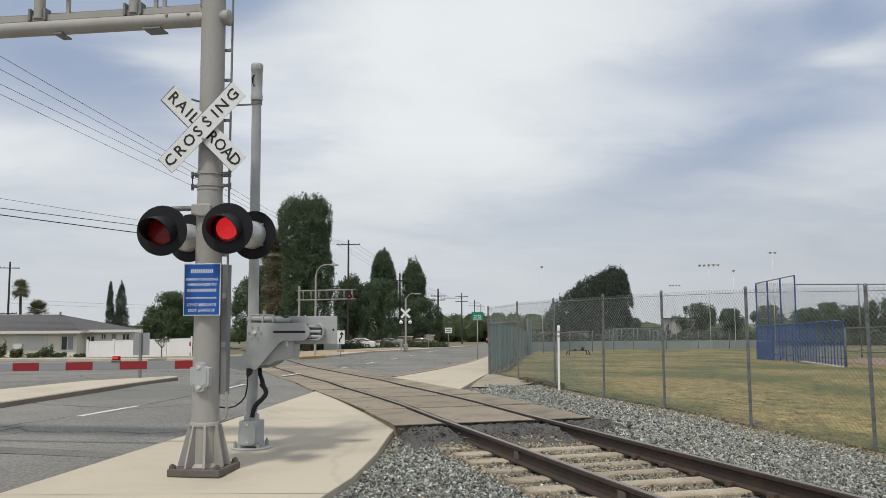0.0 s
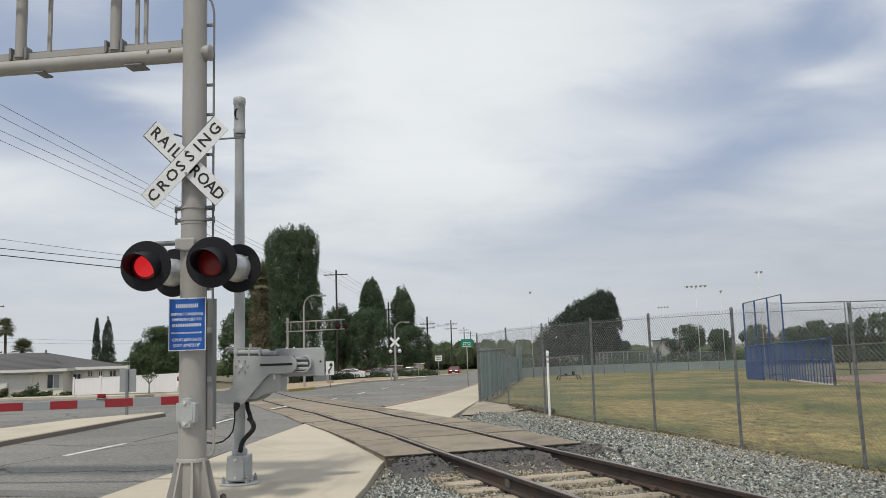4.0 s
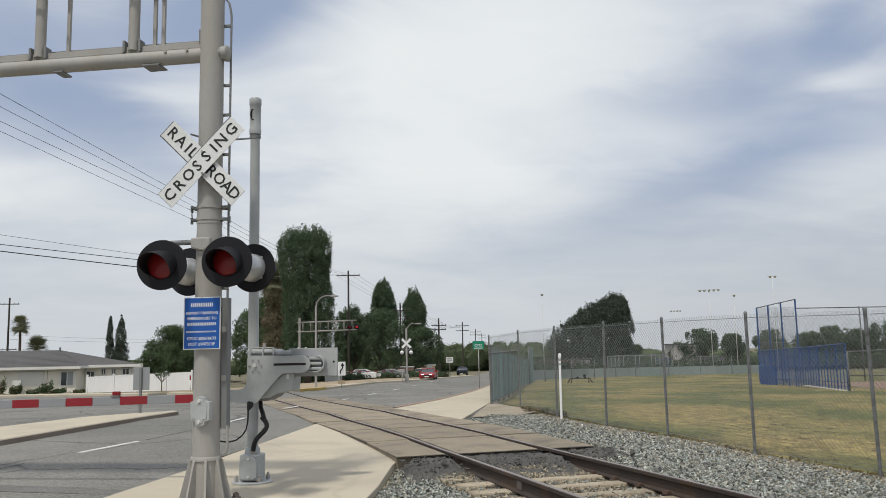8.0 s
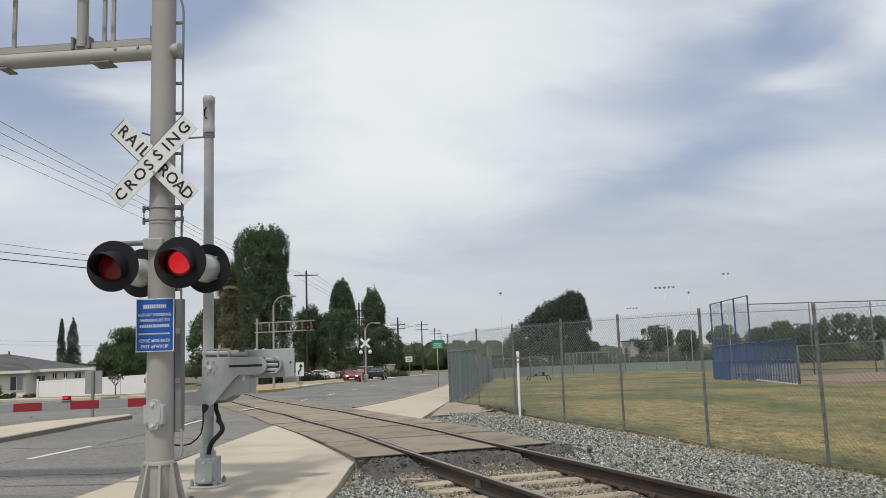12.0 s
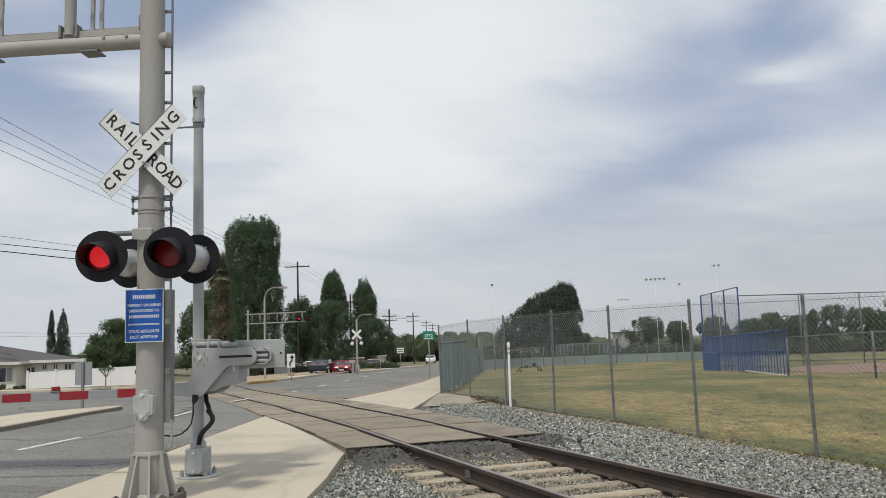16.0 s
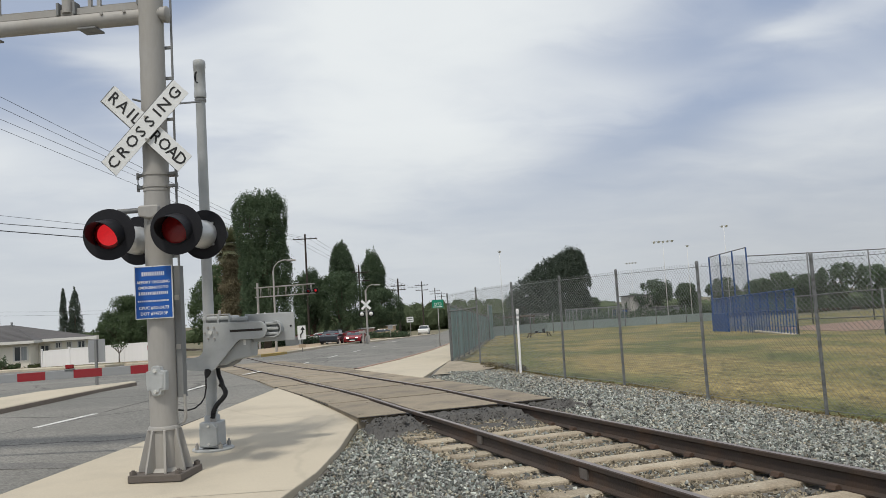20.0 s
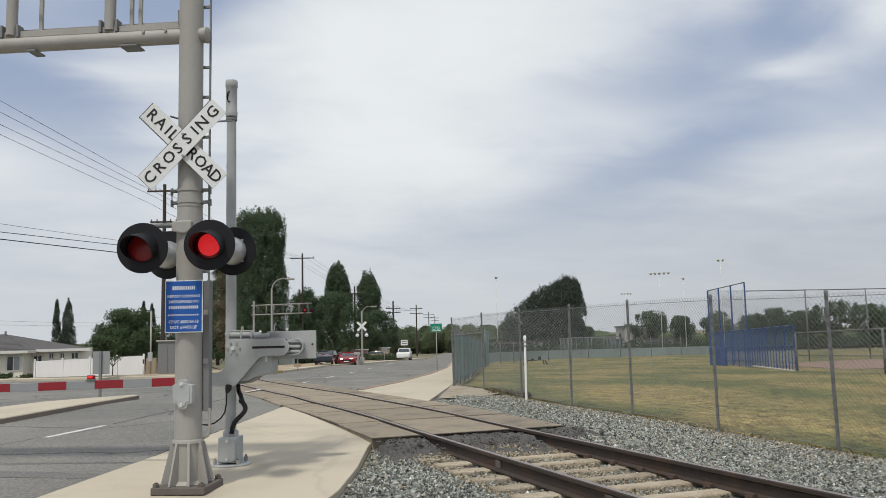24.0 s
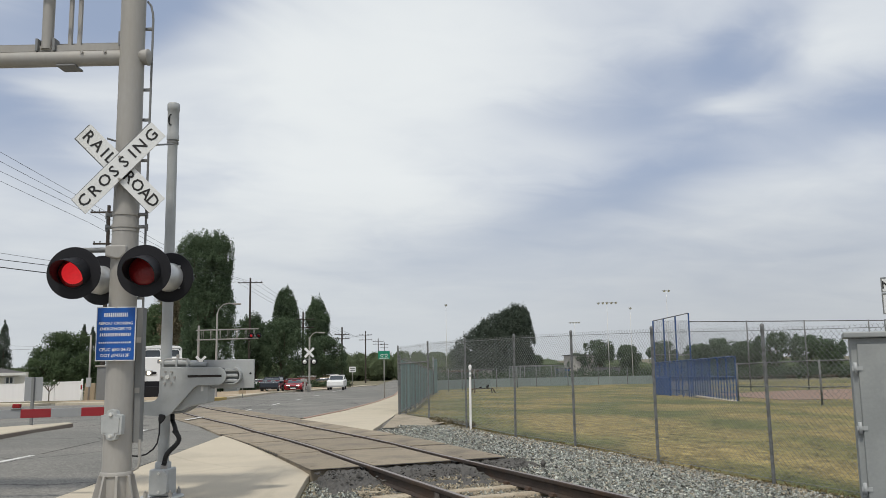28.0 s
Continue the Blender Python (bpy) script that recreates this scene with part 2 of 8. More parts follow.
MT = {
    "asphalt": mat("asphalt", (0.166, 0.162, 0.147), 0.9, var=0.30, scale=0.5, fine=24, bump=0.6, dirt=(0.225, 0.215, 0.192), dirt_amt=0.8, dirt_range=(0.42, 0.62), speck=0.5, crack=0.5, crack_scale=0.28),
    "asphalt_dk": mat("dark_asphalt", (0.150, 0.145, 0.133), 0.9, var=0.35, scale=1.5, fine=24, bump=0.5, dirt=(0.16, 0.155, 0.145), dirt_amt=0.9, dirt_range=(0.44, 0.6), dirt_scale=1.6, speck=0.5),
    "earth": mat("earth", (0.17, 0.15, 0.095), 0.95, var=0.25, scale=0.5, fine=20, bump=0.3, dirt=(0.10, 0.105, 0.05), dirt_amt=0.8),
    "concrete": mat("concrete", (0.495, 0.437, 0.338), 0.9, var=0.10, scale=0.8, fine=70, bump=0.1, dirt=(0.36, 0.32, 0.255), dirt_amt=0.6, dirt_range=(0.46, 0.72), dirt_scale=0.9, speck=0.10, crack=0.08, crack_scale=0.22),
    "kerb": mat("kerb", (0.40, 0.36, 0.29), 0.9, var=0.12, scale=1.5, fine=60, bump=0.12),
    "panel": mat("crossing_panel", (0.272, 0.229, 0.168), 0.92, var=0.24, scale=1.6, fine=40, bump=0.25, dirt=(0.15, 0.13, 0.105), dirt_amt=0.85, per_object=0.28, dirt_range=(0.47, 0.70), dirt_scale=1.3, speck=0.22),
    "patch": mat("asphalt_patch", (0.100, 0.095, 0.088), 0.95, var=0.3, scale=4, fine=50, bump=0.7, dirt=(0.05, 0.05, 0.05), dirt_amt=0.6),
    "ballast": mat("ballast", (0.15, 0.142, 0.128), 0.95, var=0.35, scale=6, fine=50, bump=0.8),
    "stone": mat("ballast_stone", (0.245, 0.252, 0.234), 0.9, var=0.12, scale=8, fine=90, bump=0.0, island=1.6, tints=((0.0, (1.0, 1.0, 1.0)), (0.35, (0.93, 1.0, 0.98)), (0.55, (1.06, 1.0, 0.88)), (0.72, (1.6, 1.6, 1.55)), (0.82, (0.58, 0.60, 0.58)), (0.95, (1.02, 0.9, 0.78)))),
    "stone_tan": mat("dusty_stone", (0.27, 0.232, 0.168), 0.9, var=0.15, scale=8, fine=90, bump=0.0, island=1.2),
    "grass": mat("dry_grass", (0.222, 0.174, 0.066), 0.95, var=1.3, scale=3.0, fine=13, bump=0.9, dirt=(0.084, 0.097, 0.029), dirt_amt=0.9, stretch=(1.3, 0.7, 1), dirt_range=(0.42, 0.58), dirt_scale=0.26, speck=0.9),
    "blade": mat("grass_blade", (0.25, 0.20, 0.10), 0.9, var=0.4, scale=0.6, fine=5, bump=0, island=0.5, thin=0.5, spec=0.1),
    "rail": mat("rail_steel", (0.060, 0.046, 0.038), 0.75, metal=0.25, var=0.3, scale=5, fine=60, bump=0.3, dirt=(0.09, 0.055, 0.035), dirt_amt=0.7),
    "rail_top": mat("rail_head", (0.25, 0.215, 0.20), 0.45, metal=0.5, var=0.15, scale=8, bump=0.05, stretch=(1, 0.1, 1)),
    "tie": mat("concrete_tie", (0.40, 0.345, 0.26), 0.95, var=0.24, scale=4, fine=40, bump=0.4, dirt=(0.24, 0.19, 0.13), dirt_amt=0.8, per_object=0.3, dirt_range=(0.42, 0.62), speck=0.3),
    "rust": mat("rusty_iron", (0.085, 0.055, 0.04), 0.85, metal=0.2, var=0.3, scale=20, bump=0.3),
    "galv": mat("galvanised_steel", (0.345, 0.333, 0.312), 0.6, metal=0.05, var=0.16, scale=2.5, fine=30, bump=0.06, dirt=(0.34, 0.32, 0.285), dirt_amt=0.7, stretch=(1, 1, 0.3), dirt_range=(0.44, 0.66), dirt_scale=3.0),
    "grey": mat("grey_paint", (0.40, 0.415, 0.415), 0.5, metal=0.05, var=0.13, scale=5, fine=50, bump=0.05, dirt=(0.29, 0.30, 0.30), dirt_amt=0.55, dirt_range=(0.45, 0.7), dirt_scale=4.0),
    "cabinet_grey": mat("cabinet_paint", (0.29, 0.305, 0.30), 0.55, metal=0.1, var=0.2, scale=1.5, fine=30, bump=0.04, dirt=(0.38, 0.39, 0.38), dirt_amt=0.7, dirt_range=(0.45, 0.7), dirt_scale=1.5),
    "grey_dk": mat("grey_paint_dark", (0.20, 0.205, 0.205), 0.6, metal=0.2, var=0.12, scale=5, bump=0.05),
    "alu": mat("cast_aluminium", (0.52, 0.53, 0.53), 0.42, metal=0.55, var=0.15, scale=9, fine=50, bump=0.06, dirt=(0.36, 0.36, 0.35), dirt_amt=0.6),
    "black": mat("black_paint", (0.013, 0.013, 0.016), 0.6, var=0.2, scale=6, fine=50, bump=0.04, spec=0.25),
    "rubber": mat("black_rubber", (0.025, 0.025, 0.026), 0.8, var=0.2, scale=9, bump=0.05),
    "white": mat("white_sheeting", (0.72, 0.73, 0.72), 0.5, var=0.04, scale=4, fine=60, bump=0.0, dirt=(0.6, 0.6, 0.57), dirt_amt=0.5),
    "ink": mat("black_ink", (0.02, 0.02, 0.02), 0.6, var=0.1, bump=0),
    "blue": mat("blue_sheeting", (0.008, 0.085, 0.36), 0.45, var=0.06, scale=5, bump=0.0),
    "red": mat("red_sheeting", (0.26, 0.016, 0.024), 0.5, var=0.10, scale=7, bump=0.0, dirt=(0.20, 0.03, 0.03), dirt_amt=0.5),
    "greysheet": mat("faded_white_sheeting", (0.27, 0.28, 0.29), 0.55, var=0.08, scale=7, bump=0.0),
    "lens": mat("red_lens_dark", (0.23, 0.012, 0.014), 0.25, var=0.2, scale=30, bump=0.2),
    "glow": mat("red_lens_lit", (0.4, 0.015, 0.015), 0.4, var=0.3, scale=40, bump=0, emit=(1.0, 0.03, 0.04), emit_strength=0.48),
    "paint_w": mat("road_paint", (0.62, 0.61, 0.58), 0.85, var=0.14, scale=6, fine=60, bump=0.1, dirt=(0.25, 0.25, 0.24), dirt_amt=0.6),
    "paint_y": mat("yellow_paint", (0.42, 0.30, 0.10), 0.85, var=0.15, scale=4, fine=60, bump=0.1),
    "paint_r": mat("red_kerb_paint", (0.36, 0.24, 0.19), 0.85, var=0.2, scale=4, fine=60, bump=0.1),
    "wood": mat("pole_wood", (0.052, 0.042, 0.035), 0.9, var=0.25, scale=4, fine=40, bump=0.3, stretch=(1, 1, 0.15)),
    "bark": mat("bark", (0.10, 0.075, 0.055), 0.95, var=0.3, scale=4, fine=30, bump=0.5),
    "leaf": mat("dark_leaves", (0.094, 0.132, 0.078), 0.9, var=0.45, scale=0.45, fine=2.5, bump=0, island=0.3, per_object=0.2, thin=0.35, spec=0.12),
    "leaf2": mat("mid_leaves", (0.100, 0.140, 0.072), 0.9, var=0.4, scale=0.45, fine=2.5, bump=0, island=0.3, per_object=0.3, thin=0.35, spec=0.12),
    "cypress": mat("cypress_leaves", (0.074, 0.096, 0.072), 0.9, var=0.1, scale=0.5, fine=5, bump=0, island=0.6, thin=0.3),
    "frond": mat("palm_frond", (0.19, 0.20, 0.115), 0.8, var=0.15, scale=1, fine=6, bump=0, island=0.7),
    "deadfrond": mat("dry_palm_frond", (0.175, 0.15, 0.092), 0.9, var=0.3, scale=1, fine=6, bump=0, island=0.9, thin=0.2),
    "wire": mat("fence_wire", (0.24, 0.25, 0.245), 0.6, metal=0.4, var=0.1, bump=0),
    "post": mat("fence_post", (0.185, 0.19, 0.19), 0.6, metal=0.3, var=0.4, scale=14, fine=70, bump=0.1, dirt=(0.085, 0.082, 0.078), dirt_amt=0.8, dirt_scale=9.0),
    "cable": mat("cable", (0.02, 0.02, 0.022), 0.7, var=0.1, bump=0),
    "far_board": mat("far_board", (0.22, 0.265, 0.255), 0.8, var=0.2, scale=0.6, fine=6, bump=0, per_object=0.15),
    "slat": mat("green_slat", (0.115, 0.20, 0.19), 0.7, var=0.15, scale=2, fine=20, bump=0.1, per_object=0.8),
    "bluepaint": mat("blue_padding", (0.030, 0.085, 0.25), 0.6, var=0.12, scale=2, bump=0.03, per_object=0.1),
    "bluepost": mat("blue_post", (0.035, 0.085, 0.22), 0.55, var=0.1, bump=0.02),
    "stucco": mat("cream_stucco", (0.76, 0.725, 0.64), 0.9, var=0.07, scale=1.5, fine=60, bump=0.1),
    "roof": mat("grey_shingle", (0.108, 0.104, 0.104), 0.95, var=0.25, scale=2, fine=14, bump=0.4, stretch=(1, 1, 4)),
    "trim": mat("white_trim", (0.66, 0.65, 0.61), 0.7, var=0.06, scale=3, bump=0.02),
    "brick_pink": mat("pink_stucco", (0.40, 0.27, 0.22), 0.9, var=0.15, scale=1, bump=0.1),
    "plate_dk": mat("brown_base_plate", (0.14, 0.122, 0.108), 0.8, metal=0.2, var=0.3, scale=8, fine=50, bump=0.3),
    "kerb_dk": mat("dirty_kerb", (0.20, 0.165, 0.135), 0.9, var=0.25, scale=2, fine=30, bump=0.2, dirt=(0.24, 0.21, 0.17), dirt_amt=0.7),
    "filler": mat("joint_filler", (0.035, 0.03, 0.027), 0.95, var=0.3, scale=6, bump=0.3),
    "vinyl": mat("white_vinyl", (0.88, 0.86, 0.85), 0.45, var=0.02, scale=3, bump=0.0, per_object=0.03),
    "curtain": mat("curtained_glass", (0.30, 0.32, 0.33), 0.25, var=0.25, scale=3, fine=20, bump=0, stretch=(6, 1, 0.3), spec=0.6),
    "glass": mat("window_glass", (0.05, 0.06, 0.07), 0.08, var=0.1, bump=0, spec=0.8),
    "sand": mat("red_infield", (0.25, 0.165, 0.125), 0.95, var=0.15, scale=1, fine=30, bump=0.2),
    "green_sign": mat("green_sheeting", (0.006, 0.22, 0.13), 0.5, var=0.05, bump=0),
    "car_red": mat("red_car_paint", (0.27, 0.012, 0.02), 0.25, metal=0.2, var=0.04, bump=0, spec=0.6),
    "car_black": mat("dark_car_paint", (0.022, 0.028, 0.038), 0.25, metal=0.3, var=0.05, bump=0, spec=0.6),
    "car_white": mat("white_car_paint", (0.75, 0.75, 0.74), 0.3, var=0.03, bump=0, spec=0.6),
    "lamp_white": mat("clear_lamp", (0.75, 0.75, 0.72), 0.2, metal=0.3, var=0.05, bump=0),
    "headlight": mat("train_headlight", (0.9, 0.8, 0.6), 0.3, var=0.02, bump=0, emit=(1.0, 0.72, 0.42), emit_strength=9.0),
    "shoulder": mat("shoulder_earth", (0.33, 0.285, 0.215), 0.95, var=0.3, scale=2, fine=25, bump=0.3, dirt=(0.22, 0.19, 0.14), dirt_amt=0.8, speck=0.3),
    "car_lamp": mat("lit_car_lamp", (0.9, 0.88, 0.85), 0.3, var=0.02, bump=0, emit=(1.0, 0.93, 0.85), emit_strength=2.5),
    "tan": mat("tan_block", (0.36, 0.28, 0.19), 0.9, var=0.15, scale=2, bump=0.15),
    "flower": mat("garden_shrub", (0.075, 0.085, 0.035), 0.9, var=0.3, scale=2, bump=0, island=0.9),
    "far": mat("far_foliage", (0.120, 0.150, 0.085), 0.95, var=0.3, scale=0.12, fine=1, bump=0, island=0.2, thin=0.3, spec=0.05),
    "block_lt": mat("light_block", (0.45, 0.43, 0.40), 0.9, var=0.12, scale=1, bump=0.1),
}


# ---- mesh helpers ----
def bmn():
    return bmesh.new()


def bx(bm, x0, x1, y0, y1, z0, z1, m=None, bevel=0.0):
    """A box; m: a matrix put over it; bevel: rounded edges."""
    t = bmesh.new()
    bmesh.ops.create_cube(t, size=1.0)
    for v in t.verts:
        v.co = Vector(((x0 + x1) / 2 + v.co.x * (x1 - x0), (y0 + y1) / 2 + v.co.y * (y1 - y0), (z0 + z1) / 2 + v.co.z * (z1 - z0)))
    if bevel:
        bmesh.ops.bevel(t, geom=t.edges[:], offset=bevel, segments=2, profile=0.5, affect="EDGES")
    join(bm, t, m)
    return bm


def join(bm, t, m=None):
    base = {}
    for v in t.verts:
        base[v] = bm.verts.new(m @ v.co if m else v.co)
    for f in t.faces:
        nf = bm.faces.new([base[v] for v in f.verts])
        nf.smooth, nf.material_index = f.smooth, f.material_index
    t.free()


def ring(bm, c, u, w, r, seg):
    return [bm.verts.new(c + u * (r * math.cos(a)) + w * (r * math.sin(a))) for a in (2 * math.pi * k / seg for k in range(seg))]


def cyl(bm, p0, p1, r0, r1=None, seg=12, caps=True, smooth=True):
    p0, p1 = Vector(p0), Vector(p1)
    r1 = r0 if r1 is None else r1
    d = (p1 - p0).normalized()
    u = d.orthogonal().normalized()
    w = d.cross(u)
    a, b = ring(bm, p0, u, w, r0, seg), ring(bm, p1, u, w, r1, seg)
    for k in range(seg):
        bm.faces.new((a[k], a[(k + 1) % seg], b[(k + 1) % seg], b[k])).smooth = smooth
    if caps:
        bm.faces.new(a[::-1]), bm.faces.new(b)
    return bm


def tube(bm, pts, r, seg=8):
    pts = [Vector(p) for p in pts]
    rings = []
    for i, p in enumerate(pts):
        d = (pts[min(i + 1, len(pts) - 1)] - pts[max(i - 1, 0)]).normalized()
        u = d.cross(Vector((0.3, 0.9, 0.32)))
        u = (u if u.length > 1e-3 else d.orthogonal()).normalized()
        rad = r[i] if isinstance(r, (list, tuple)) else r
        rings.append(ring(bm, p, u, d.cross(u).normalized(), rad, seg))
    for a, b in zip(rings, rings[1:]):
        for k in range(seg):
            bm.faces.new((a[k], a[(k + 1) % seg], b[(k + 1) % seg], b[k])).smooth = True
    bm.faces.new(rings[0][::-1]), bm.faces.new(rings[-1])
    return bm


def lathe(bm, profile, m=None, seg=24):
    """profile: (radius, height) pairs, turned round z."""
    rings = []
    for r, z in profile:
        rings.append([bm.verts.new((m or Matrix()) @ Vector((r * math.cos(a), r * math.sin(a), z))) for a in (2 * math.pi * k / seg for k in range(seg))])
    for a, b in zip(rings, rings[1:]):
        for k in range(seg):
            bm.faces.new((a[k], a[(k + 1) % seg], b[(k + 1) % seg], b[k])).smooth = True
    bm.faces.new(rings[0][::-1]), bm.faces.new(rings[-1])
    return bm


def prism(bm, pts, y0, y1, m=None, bevel=0.0):
    """An outline in x, z pulled from y0 to y1."""
    t = bmesh.new()
    a = [t.verts.new((x, y0, z)) for x, z in pts]
    b = [t.verts.new((x, y1, z)) for x, z in pts]
    n = len(pts)
    t.faces.new(a), t.faces.new(b[::-1])
    for k in range(n):
        t.faces.new((a[(k + 1) % n], a[k], b[k], b[(k + 1) % n]))
    bmesh.ops.recalc_face_normals(t, faces=t.faces[:])
    if bevel:
        bmesh.ops.bevel(t, geom=t.edges[:], offset=bevel, segments=2, profile=0.5, affect="EDGES")
    join(bm, t, m)
    return bm


def mesh_of(bm, name, material):
    bmesh.ops.recalc_face_normals(bm, faces=bm.faces[:])
    for e in bm.edges:                        # keep corners crisp on smooth-shaded parts
        if len(e.link_faces) == 2 and e.calc_face_angle(0.0) > 0.7:
            e.smooth = False
    me = bpy.data.meshes.new(name)
    bm.to_mesh(me)
    bm.free()
    for m in (material if isinstance(material, (list, tuple)) else [material]):
        me.materials.append(MT[m])
    return me


def part(name, bm, material, parent=None, label="", kind=""):
    ob = new(name, mesh_of(bm, name, material))
    if parent:
        ob.parent = parent
    return tagged(ob, label, "", "", kind)


def piece(name, me, parent, m=None):
    """One of many alike pieces that share a mesh."""
    ob = new(name, me)
    ob.parent = parent
    if m is not None:
        ob.matrix_local = m
    return ob


def thing(name, m, label, category, group=""):
    ob = new(name)
    ob.empty_display_size = 0.2
    ob.matrix_world = m
    return tagged(ob, label, category, group)


def structure(name, bm, material, label, category):
    ob = new(name, mesh_of(bm, name, material))
    return tagged(ob, label, category, "", "structure")


def raw(name, verts, faces, material, smooth=False):
    """A large mesh in one go."""
    me = bpy.data.meshes.new(name)
    me.from_pydata(verts, [], faces)
    for m in (material if isinstance(material, (list, tuple)) else [material]):
        me.materials.append(MT[m])
    if smooth:
        me.polygons.foreach_set("use_smooth", [True] * len(me.polygons))
    return me


def words(name, text, size, m, parent, material="ink", spacing=1.0):
    """Lettering as a mesh; m: its place under the parent."""
    cu = bpy.data.curves.new(name, "FONT")
    cu.body, cu.size, cu.align_x, cu.align_y, cu.space_character = text, size, "CENTER", "CENTER", spacing
    cu.extrude, cu.offset, cu.resolution_u = 0.0008, size * 0.012, 2
    tmp = bpy.data.objects.new(name, cu)
    me = bpy.data.meshes.new_from_object(tmp)
    bpy.data.objects.remove(tmp)
    me.materials.clear()
    me.materials.append(MT[material])
    return piece(name, me, parent, m)


# ---- the ground ----
def lerp(t, xs, ys):
    return float(np.interp(t, xs, ys))


def gz(x, y):
    """Height of the ground: it falls away gently on both sides of the crossing."""
    return lerp(y, (-20, 9, 13, 22, 72, 84, 96, 112, 142, 180, 300), (-0.10, 0.18, 0.29, 0.33, -0.75, -0.92, -1.16, -1.40, -2.08, -2.3, -3.4))


def tx(y):
    """The track's centre line."""
    return lerp(y, (-60, 4, 8, 12.4, 15.6, 17.3, 20.3, 24.4, 28.3, 36.3, 60, 67, 72, 82.5, 98, 110, 140, 300, 520), (16.6, 3.57, 2.75, 1.88, 1.2, 0.77, -0.08, -1.08, -1.98, -3.75, -7.9, -9.0, -9.9, -11.86, -14.6, -17.05, -24.5, -75.0, -150.0))


def tz(y):
    """Height of the rail heads."""
    return lerp(y, (-60, 4, 8, 13, 20, 22, 72, 84, 97, 112, 142, 180, 300), (0.5, 0.47, 0.425, 0.36, 0.34, 0.338, -0.74, -0.9, -1.17, -1.39, -2.07, -2.29, -3.39))


def sheet(a, b, off, n=40, m=6):
    """A sheet on the ground between two lines of (x, y)."""
    bm = bmn()

    def along(line, s):
        d = [0.0]
        for p, q in zip(line, line[1:]):
            d.append(d[-1] + math.dist(p, q))
        return lerp(s * d[-1], d, [p[0] for p in line]), lerp(s * d[-1], d, [p[1] for p in line])

    grid = []
    for i in range(n + 1):
        (ax, ay), (bx_, by_) = along(a, i / n), along(b, i / n)
        row = []
        for k in range(m + 1):
            x, y = ax + (bx_ - ax) * k / m, ay + (by_ - ay) * k / m
            row.append(bm.verts.new((x, y, gz(x, y) + off)))
        grid.append(row)
    for r, s in zip(grid, grid[1:]):
        for k in range(m):
            bm.faces.new((r[k], r[k + 1], s[k + 1], s[k]))
    for f in bm.faces:
        f.smooth = True
    return bm


def slab(outline, top, thick, edge_bevel=0.012):
    """A poured slab that follows the ground: its outline in (x, y), its top above the ground."""
    bm = bmn()
    f = bm.faces.new([bm.verts.new((x, y, gz(x, y) + top)) for x, y in outline])
    got = bmesh.ops.extrude_face_region(bm, geom=[f])
    for v in got["geom"]:
        if isinstance(v, bmesh.types.BMVert):
            v.co.z -= thick
    bmesh.ops.recalc_face_normals(bm, faces=bm.faces[:])
    if edge_bevel:
        top_edges = [e for e in bm.edges if all(abs(v.co.z - gz(v.co.x, v.co.y) - top) < 1e-4 for v in e.verts)]
        bmesh.ops.bevel(bm, geom=top_edges, offset=edge_bevel, segments=2, profile=0.5, affect="EDGES")
    bmesh.ops.triangulate(bm, faces=[q for q in bm.faces if len(q.verts) > 4])
    return bm


def make_ground():
    xs = [-2600, -900, -300, -120, -60] + list(range(-40, 61, 4)) + [80, 140, 300, 900, 2600]
    ys = [-700, -200, -60, -20, 0, 4, 9, 11, 13, 16, 19, 22] + list(range(27, 73, 5)) + [78, 84, 90, 96, 104, 112, 130, 142, 200, 400, 1000, 3200]
    bm = bmn()
    grid = [[bm.verts.new((x, y, gz(x, y) - 0.10)) for x in xs] for y in ys]
    for r, s in zip(grid, grid[1:]):
        for k in range(len(xs) - 1):
            bm.faces.new((r[k], r[k + 1], s[k + 1], s[k]))
    structure("ground", bm, "earth", "dry earth ground reaching to the horizon", "ground")


NEAR_KERB = [(-9.6, -20), (-6.4, -4), (-4.6, 4.6), (-3.53, 9.17), (-2.72, 11.93), (-2.02, 15.41), (-1.37, 18.96)]
ROAD_R = NEAR_KERB + [(-0.2, 21.5), (0.44, 23.7), (2.04, 29.4), (4.39, 39.8), (7.54, 56.1), (12.0, 84), (24, 150), (60, 330)]
MEDIAN = [(-10.4, 4), (-7.95, 13.0), (-7.12, 16.3), (-6.76, 18.0), (-6.28, 20.25), (-5.66, 24.0), (-5.85, 24.3), (-6.35, 23.7), (-7.5, 21.9), (-8.49, 19.35), (-10.4, 14.2), (-13.2, 5)]


def make_roads():
    left = [(-60, -20), (-50, 4), (-40, 15), (-30, 25), (-21, 38), (-13, 44), (-8.6, 47), (-5.6, 51), (-4.3, 58), (-3.0, 64.3), (-0.8, 79.5), (4.2, 92), (16, 140), (52, 330)]
    structure("road", sheet(left, ROAD_R, -0.03, 90, 24), "asphalt", "worn grey asphalt street with cracks and patches", "road")
    side = sheet([(-60, 33), (-40, 36), (-20, 39.5), (-9, 42)], [(-60, 60), (-40, 58), (-22, 57), (-9, 55)], -0.028, 30, 8)
    structure("side_road", side, "asphalt", "side street of worn grey asphalt", "road")


